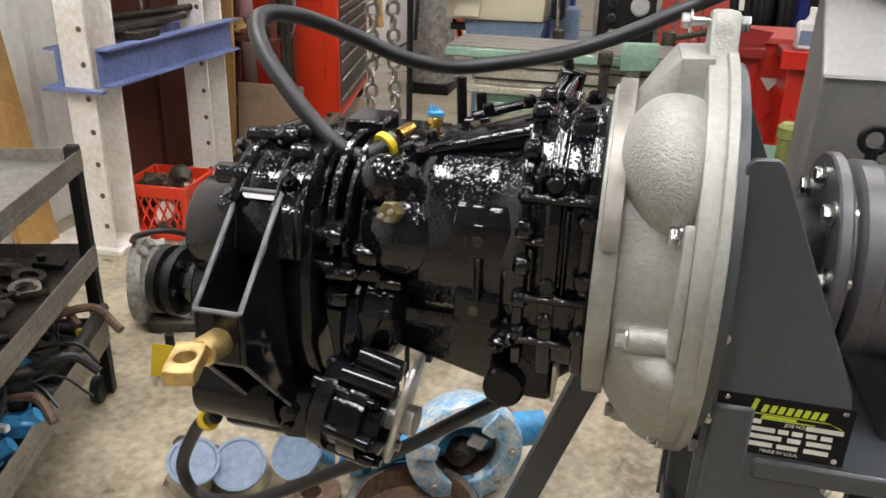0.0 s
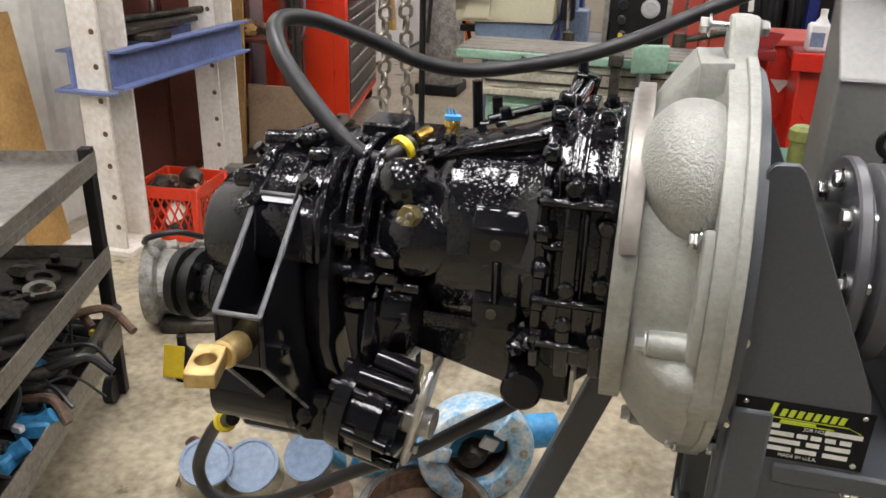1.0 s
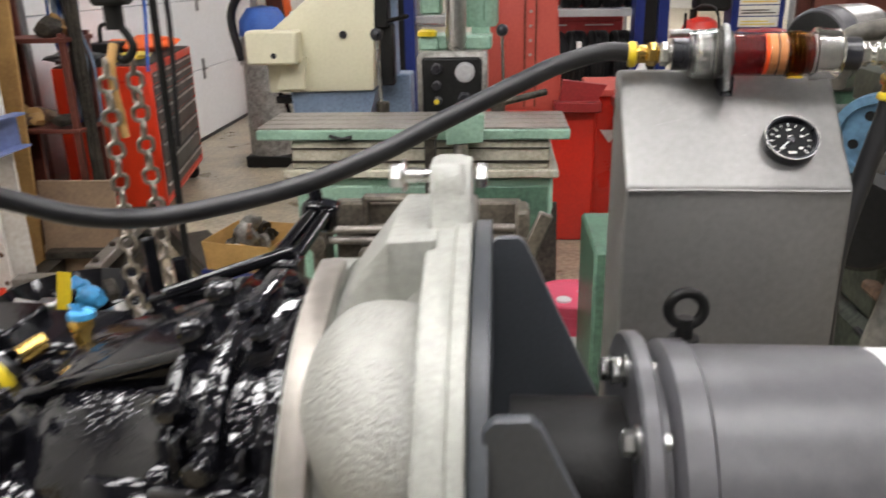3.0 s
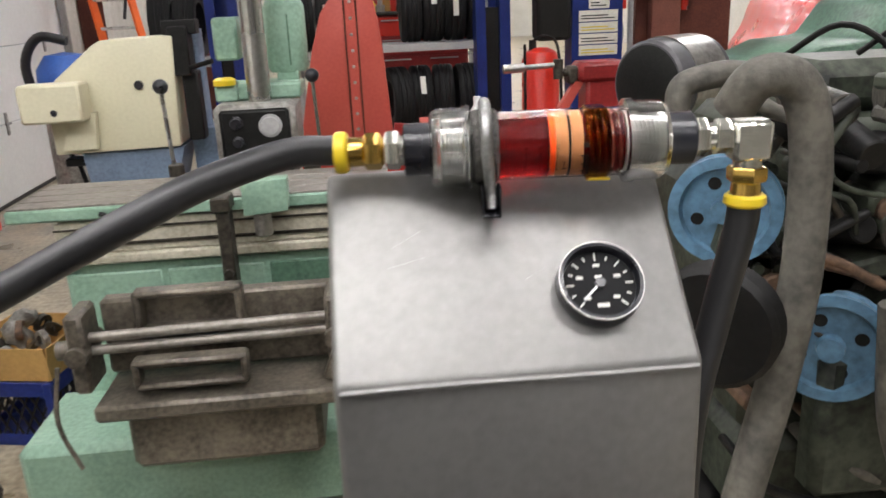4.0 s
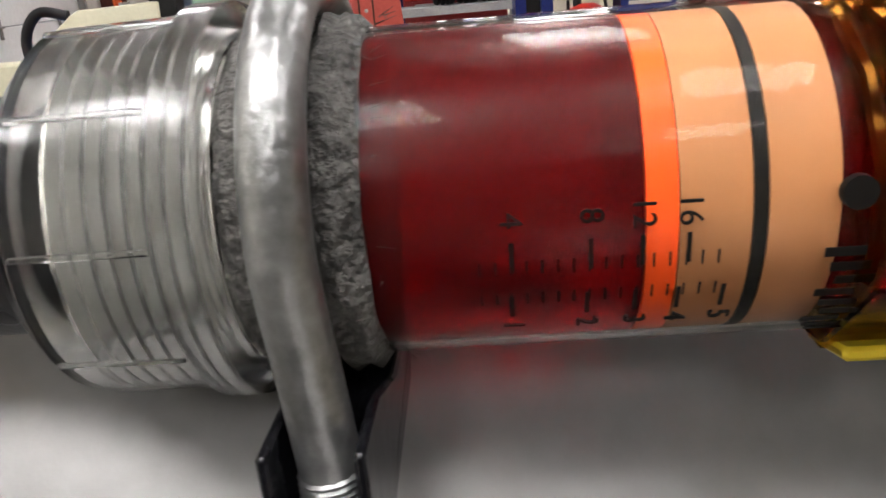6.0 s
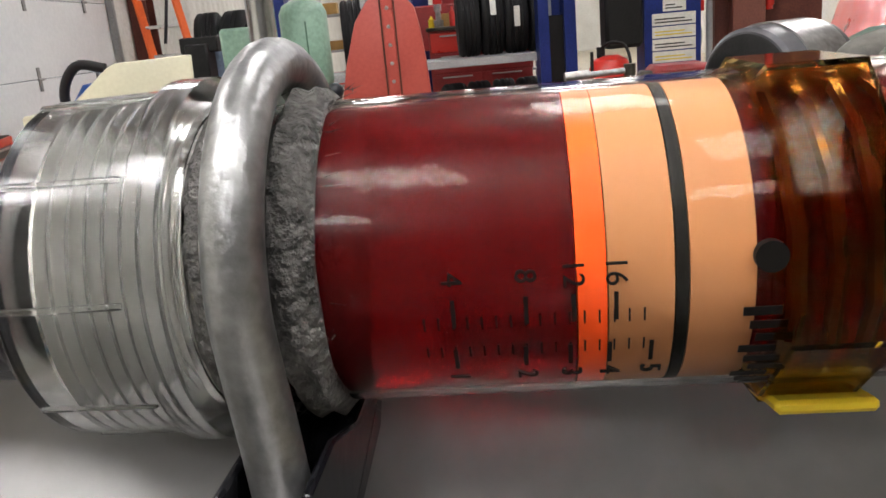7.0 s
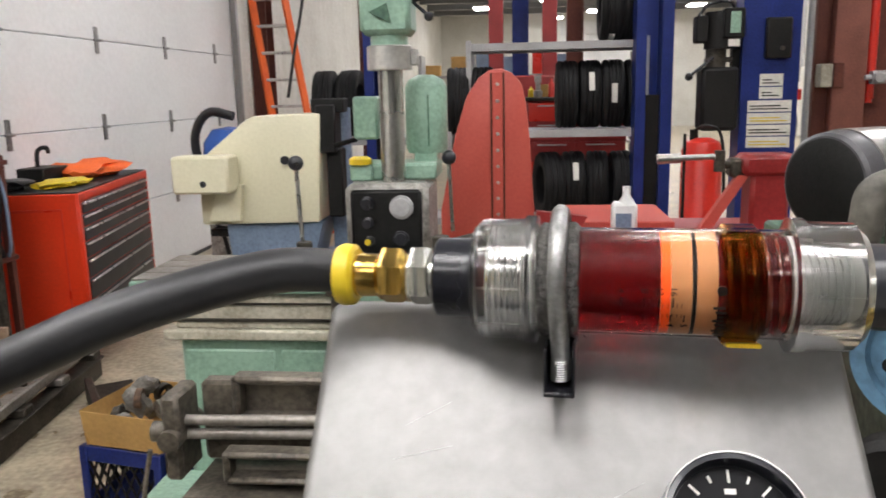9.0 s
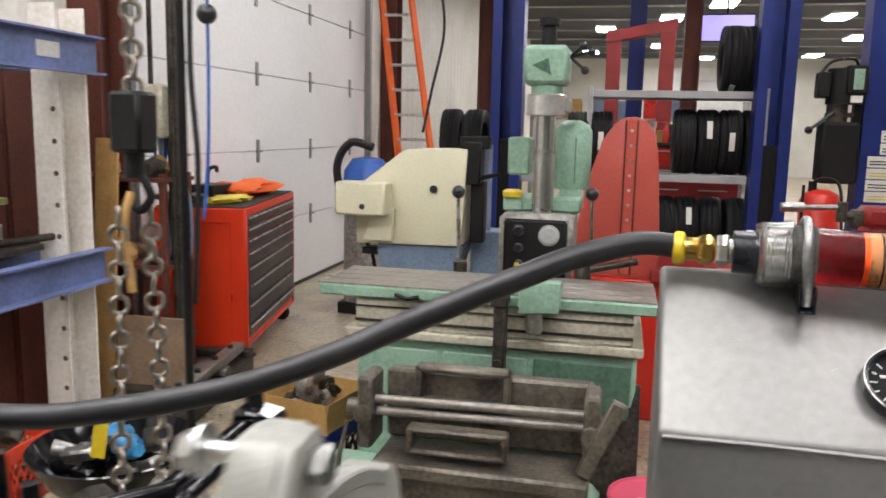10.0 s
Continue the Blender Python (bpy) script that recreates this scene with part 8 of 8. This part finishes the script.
b = B(); span(b, (0.35, 11.9, 1.2), (1.15, 12.0, 1.75), 0.02)
part("carriage", b, DARKRED, redf)
for x in (-1.6, 0.7, 1.5):
    t = thing("far_column", "blue steel column further back in the workshop" if x == 0.7 else "brown steel column further back in the workshop", "column", (x, 13.5, 0), group="far columns")
    b = B(); span(b, (-0.11, -0.01, 0), (0.11, 0.01, H - 0.3)); span(b, (-0.12, -0.1, 0), (-0.1, 0.1, H - 0.3)); span(b, (0.10, -0.1, 0), (0.12, 0.1, H - 0.3))
    part("column", b, BLUE if x == 0.7 else BROWNSTEEL, t)
bp = thing("brown_post", "worn brown-red steel column with a switch and red pipe", "column", (3.70, 9.0, 0))
b = B(); span(b, (-0.14, 0.0, 0), (0.16, 0.30, H), 0.008)
part("post", b, RUSTBROWN, bp)
b = B(); span(b, (-0.27, 0.10, 0), (-0.142, 0.24, H), 0.004)
part("flange", b, BROWNSTEEL, bp)
b = B(); span(b, (0.163, 0.16, 0), (0.75, 0.24, H), 0.004)
part("side_sheet", b, BROWNSTEEL, bp)
b = B(); cyl(b, (0.215, 0.06, 1.42), (0.215, 0.06, H), 0.042, seg=18); cyl(b, (0.215, 0.06, 1.38), (0.215, 0.06, 1.42), 0.03, seg=18)
part("pipe", b, RED, bp, "red painted pipe")
b = B(); cyl(b, (0.19, -0.02, 1.61), (0.36, -0.02, 1.61), 0.06, seg=18); cyl(b, (0.24, -0.10, 1.61), (0.24, 0.05, 1.61), 0.045, seg=16); cyl(b, (0.14, -0.02, 1.61), (0.19, -0.02, 1.61), 0.025, seg=12)
part("valve", b, GREYSTEEL, bp, "grey valve on the pipe")
b = B(); span(b, (-0.26, -0.04, 1.53), (-0.15, 0.099, 1.74), 0.008)
part("switch", b, OLDCREAM, bp)
b = B(); span(b, (-0.149, -0.06, 1.52), (-0.06, -0.002, 1.745), 0.008)
part("switch_box", b, BROWNSTEEL, bp)
for x, r in ((-0.44, 0.055), (-0.34, 0.03)):
    b = B(); cyl(b, (x, 0.05, 1.72 if r > 0.04 else 0), (x, 0.05, H), r, seg=14)
    part("conduit", b, WHITEPL if r > 0.04 else GREYSTEEL, bp)
b = B(); cyl(b, (-0.44, 0.05, 1.58), (-0.44, 0.05, 1.72), 0.03, seg=12); sweep(b, [(-0.44, 0.05, 1.6), (-0.46, 0.04, 1.4), (-0.42, 0.04, 1.2), (-0.46, 0.05, 0.9)], 0.014, 8, 5)
part("regulator", b, GREYSTEEL, bp)
b = B(); span(b, (-0.48, 0.0, 1.42), (-0.40, 0.02, 1.52), 0.006)
part("tag", b, RED, bp)
# parts bench behind the tyre rack
fb = thing("parts_bench", "dark red steel drawer bench behind the tyre rack", "workbench", (0.8, 10.5, 0), world_parts=True)
b = B(); span(b, (0.78, 10.5, 0.06), (1.90, 11.1, 1.44), 0.01)
part("body", b, DARKRED, fb)
b = B(); span(b, (0.76, 10.46, 1.441), (1.92, 11.12, 1.48), 0.006)
part("worktop", b, GREASY, fb)
b = B(); span(b, (0.80, 10.54, 0.0), (1.88, 11.06, 0.059))
part("plinth", b, BLACKIRON, fb)
for k in range(6):
    for x in (0.80, 1.35):
        b = B(); span(b, (x, 10.485, 0.10 + 0.222 * k), (x + 0.53, 10.499, 0.305 + 0.222 * k), 0.004)
        dw = part("drawer", b, (DARKRED, RED)[k % 3 == 2], fb)
        b = B(); span(b, (x + 0.1, 10.46, 0.265 + 0.222 * k), (x + 0.43, 10.484, 0.28 + 0.222 * k), 0.003)
        part("drawer_pull", b, GREYSTEEL, dw)
random.seed(41)
for k in range(14):
    x, y = 0.83 + 0.078 * k, 10.62 + 0.3 * random.random()
    hh = random.uniform(0.08, 0.26)
    if k % 3 == 0:
        t = thing("oil_can", "small painted oil can on a parts bench", "can", (x, y, 1.48), group="cans on the parts bench")
        b = B(); lathe(b, (0, 0, 0), (0, 0, 1), [(0, 0), (0, 0.035), (hh * 0.7, 0.035), (hh * 0.85, 0.014), (hh, 0.010), (hh, 0)], 16)
        part("can", b, (YELLOW, RED, WHITEPL, GREYBLUE)[k // 3 % 4], t)
    elif k % 3 == 1:
        t = thing("gear_casting", "greasy dark gear casting on a parts bench", "machine part", (x, y, 1.48), group="castings on the parts bench")
        b = B(); lathe(b, (0, 0, 0), (0, 0, 1), [(0, 0), (0, 0.05), (hh * 0.3, 0.055), (hh * 0.32, 0.03), (hh * 0.7, 0.03), (hh * 0.72, 0.042), (hh, 0.04), (hh, 0)], 18)
        part("casting", b, (GREASY, STEEL, RUST)[k % 3 - 1 + k % 2], t)
    else:
        t = thing("parts_box", "small worn parts box on a bench", "box", (x, y, 1.48), random.uniform(-20, 20), group="boxes on the parts bench")
        b = B(); span(b, (-0.045, -0.06, 0), (0.045, 0.06, hh * 0.7), 0.004)
        part("box", b, (CARD, BLACKIRON, WHITEPL)[k // 3 % 3], t)
fd = thing("overhead_door", "white sectional overhead door in the far end wall", "door", (4.0, 33.98, 0), world_parts=True)
for k in range(8):
    b = B(); span(b, (2.2, 33.93, 0.01 + 0.52 * k), (6.2, 33.985, 0.515 + 0.52 * k), 0.012)
    part("door_panel", b, WHITEPL, fd)
ladder = thing("orange_ladder", "orange fibreglass ladder leaning by the overhead door", "ladder", (-1.95, 10.4, 0), world_parts=True)
LT0, LT1, LB0, LB1 = Vector((-2.34, 10.2, 3.2)), Vector((-1.98, 10.2, 3.2)), Vector((-1.86, 9.9, 0.02)), Vector((-1.42, 9.9, 0.02))
for p, q in ((LB0, LT0), (LB1, LT1)):
    m, L = axis_frame(p, q)
    b = B(); box(b, (0, 0, L / 2), (0.09, 0.035, L), 0.004); bmesh.ops.transform(b, matrix=m, verts=b.verts)
    part("rail", b, ORANGE, ladder)
for k in range(10):
    f = 0.08 + 0.092 * k
    b = B(); cyl(b, LB0.lerp(LT0, f), LB1.lerp(LT1, f), 0.018, seg=10)
    part("rung", b, MACHINED, ladder)
tv = thing("wall_screen", "hanging television showing a purple picture", "television", (2.03, 14.0, 3.0), world_parts=True)
b = B(); span(b, (1.62, 14.0, 3.0), (2.45, 14.05, 3.42), 0.008)
part("case", b, BLACKPVC, tv)
b = B(); span(b, (1.64, 13.994, 3.02), (2.43, 13.999, 3.40))
part("panel", b, SCREEN, tv, "lit purple and white picture")
b = B(); cyl(b, (2.03, 14.03, 3.42), (2.03, 14.03, H), 0.02, seg=10)
part("mount", b, BLACKIRON, tv)
tm = thing("power_unit", "black hydraulic power unit hanging on the blue lift column", "power unit", (2.38, 8.32, 0))
b = B(); span(b, (-0.15, -0.1, 1.19), (0.16, 0.15, 1.72), 0.03)
part("reservoir", b, BLACKIRON, tm)
b = B(); cyl(b, (-0.02, 0.02, 1.715), (-0.02, 0.02, 1.88), 0.085, seg=20); span(b, (-0.10, -0.06, 1.76), (0.10, 0.10, 1.80), 0.006)
part("pump", b, GREASY, tm)
b = B(); cyl(b, (0.02, 0.02, 1.87), (0.02, 0.02, 2.17), 0.14, seg=24); span(b, (0.0, -0.15, 1.95), (0.17, 0.0, 2.19), 0.012)
part("motor", b, BLACKIRON, tm)
b = B(); span(b, (-0.21, -0.10, 1.92), (-0.11, 0.06, 2.14), 0.012)
part("capacitor_box", b, BLACKIRON, tm)
b = B(); span(b, (0.05, -0.156, 1.99), (0.13, -0.151, 2.16))
part("plate", b, GREEN, tm, "pale green plate")
b = B(); span(b, (0.04, -0.156, 1.88), (0.13, -0.128, 1.94), 0.004)
part("label", b, WHITEINK, tm, "small white label")
b = B(); cyl(b, (-0.06, -0.06, 1.80), (-0.24, -0.10, 1.66), 0.014, seg=10); bmesh.ops.create_uvsphere(b, u_segments=12, v_segments=8, radius=0.035, matrix=Matrix.Translation((-0.26, -0.105, 1.645)))
part("release_lever", b, BLACKPVC, tm)
b = B(); sweep(b, [(-0.18, -0.02, 2.14), (-0.10, -0.04, 2.23), (0.06, -0.04, 2.25), (0.12, 0.0, 2.18)], 0.014, 8, 6); sweep(b, [(0.12, 0.02, 2.16), (0.24, 0.0, 2.2), (0.27, 0.02, 2.5), (0.26, 0.04, 3.2)], 0.016, 8, 6)
part("cable", b, BLACKPVC, tm)
b = B(); span(b, (0.12, 0.03, 1.5), (0.184, 0.12, 2.0), 0.004)
part("bracket", b, BLACKIRON, tm)
ext = thing("red_compressor", "red tank on the floor by the lift", "tank", (2.03, 7.2, 0))
b = B(); lathe(b, (0, 0, 0.05), (0, 0, 2), [(0, 0.11), (0.05, 0.145), (0.30, 0.145), (0.31, 0.15), (0.33, 0.15), (0.34, 0.145), (1.06, 0.145), (1.12, 0.12), (1.15, 0.06), (1.15, 0)], 28)
part("tank", b, RED, ext)
b = B(); cyl(b, (-0.06, 0, 1.18), (-0.06, 0, 1.26), 0.03, seg=16); span(b, (-0.165, -0.17, 0.02), (-0.145, -0.15, 1.24), 0.003); sweep(b, [(-0.06, 0, 1.25), (0.0, -0.08, 1.29), (0.10, -0.10, 1.24), (0.12, -0.16, 1.0), (0.13, -0.16, 0.7)], 0.012, 8, 6)
part("valve", b, BLACKIRON, ext)
b = B(); cyl(b, (0, 0, 0), (0, 0, 0.06), 0.1); span(b, (-0.17, -0.175, 0.0), (0.15, 0.05, 0.02), 0.003)
part("foot", b, BLACKIRON, ext)
car = thing("red_car", "shiny red car parked far back in the workshop", "car", (6.35, 9.2, 0), -12)
b = B(); prism(b, [(-0.9, 0.35), (-0.92, 0.75), (-0.75, 0.98), (-0.62, 1.42), (0.62, 1.42), (0.75, 0.98), (0.92, 0.75), (0.9, 0.35)], 1, 0, 3.8); soften(b, 0.12, 20, 3)
part("body", b, RED, car)
b = B(); prism(b, [(-0.64, 1.0), (-0.54, 1.34), (0.54, 1.34), (0.64, 1.0)], 1, -0.02, 0.02)
part("windscreen", b, DIALBLACK, car)
for x in (-0.68, 0.68):
    b = B(); box(b, (x, -0.02, 0.78), (0.30, 0.06, 0.13), 0.03)
    part("headlight", b, CHROME, car, "clear headlight")
for x in (-0.78, 0.78):
    for y in (0.7, 3.0):
        b = B(); cyl(b, (x - 0.1, y, 0.33), (x + 0.1, y, 0.33), 0.33, seg=28, bevel=0.03)
        part("wheel", b, TYRE, car)
far = thing("far_shelving", "grey shelving with mixed boxes along the far side", "shelving", (0.5, 16.0, 0))
for z in (0.6, 1.2, 1.8):
    b = B(); span(b, (-1.6, -0.3, z), (2.2, 0.3, z + 0.04))
    part("shelf", b, GREYSTEEL, far)
for x in (-1.6, 0.3, 2.2):
    b = B(); span(b, (x - 0.03, -0.3, 0), (x + 0.03, 0.3, 2.2))
    part("upright", b, GREYSTEEL, far)
random.seed(41)
for k in range(22):
    s = (random.uniform(0.2, 0.4), 0.3, random.uniform(0.15, 0.42))
    b = B(); box(b, (0, 0, s[2] / 2), s, 0.006)
    o = tagged(part("storage_box", b, random.choice((CARD, RED, WHITEPL, GREYBLUE, BLACKIRON, DARKRED))), "storage box standing on the far grey shelving", "box", "boxes on the far shelving")
    o.location = (0.5 - 1.4 + 0.48 * (k % 8) + random.uniform(-0.04, 0.04), 16.0, (0.64, 1.24, 1.84)[k // 8])
reel = thing("hose_reel", "round red hose reel hanging from the roof", "hose reel", (-1.05, 7.6, 2.9), world_parts=True)
b = B(); lathe(b, (-1.10, 7.55, 3.05), (-1.0, 7.65, 3.05), [(0, 0.2), (0.01, 0.22), (0.03, 0.22), (0.04, 0.12), (0.1, 0.12), (0.11, 0.22), (0.13, 0.22), (0.14, 0)], 28)
part("reel", b, RED, reel)
b = B(); cyl(b, (-1.05, 7.6, 3.05), (-1.05, 7.6, H), 0.02, seg=8)
part("drop_bar", b, BLACKIRON, reel)
b = B(); sweep(b, [(-1.0, 7.5, 2.85), (-0.95, 7.5, 2.4), (-1.05, 7.5, 1.9), (-1.12, 7.5, 1.55)], 0.012, 8, 6)
part("hose", b, RUBBER, reel)
stools = thing("wooden_step", "low oily wooden ramp lying near the chest", "ramp", (-1.25, 4.75, 0), 35)
b = B(); span(b, (-0.12, -0.45, 0.0), (0.12, 0.45, 0.06), 0.004); span(b, (-0.12, -0.45, 0.06), (-0.08, 0.45, 0.11), 0.004)
part("board", b, GREASY, stools)
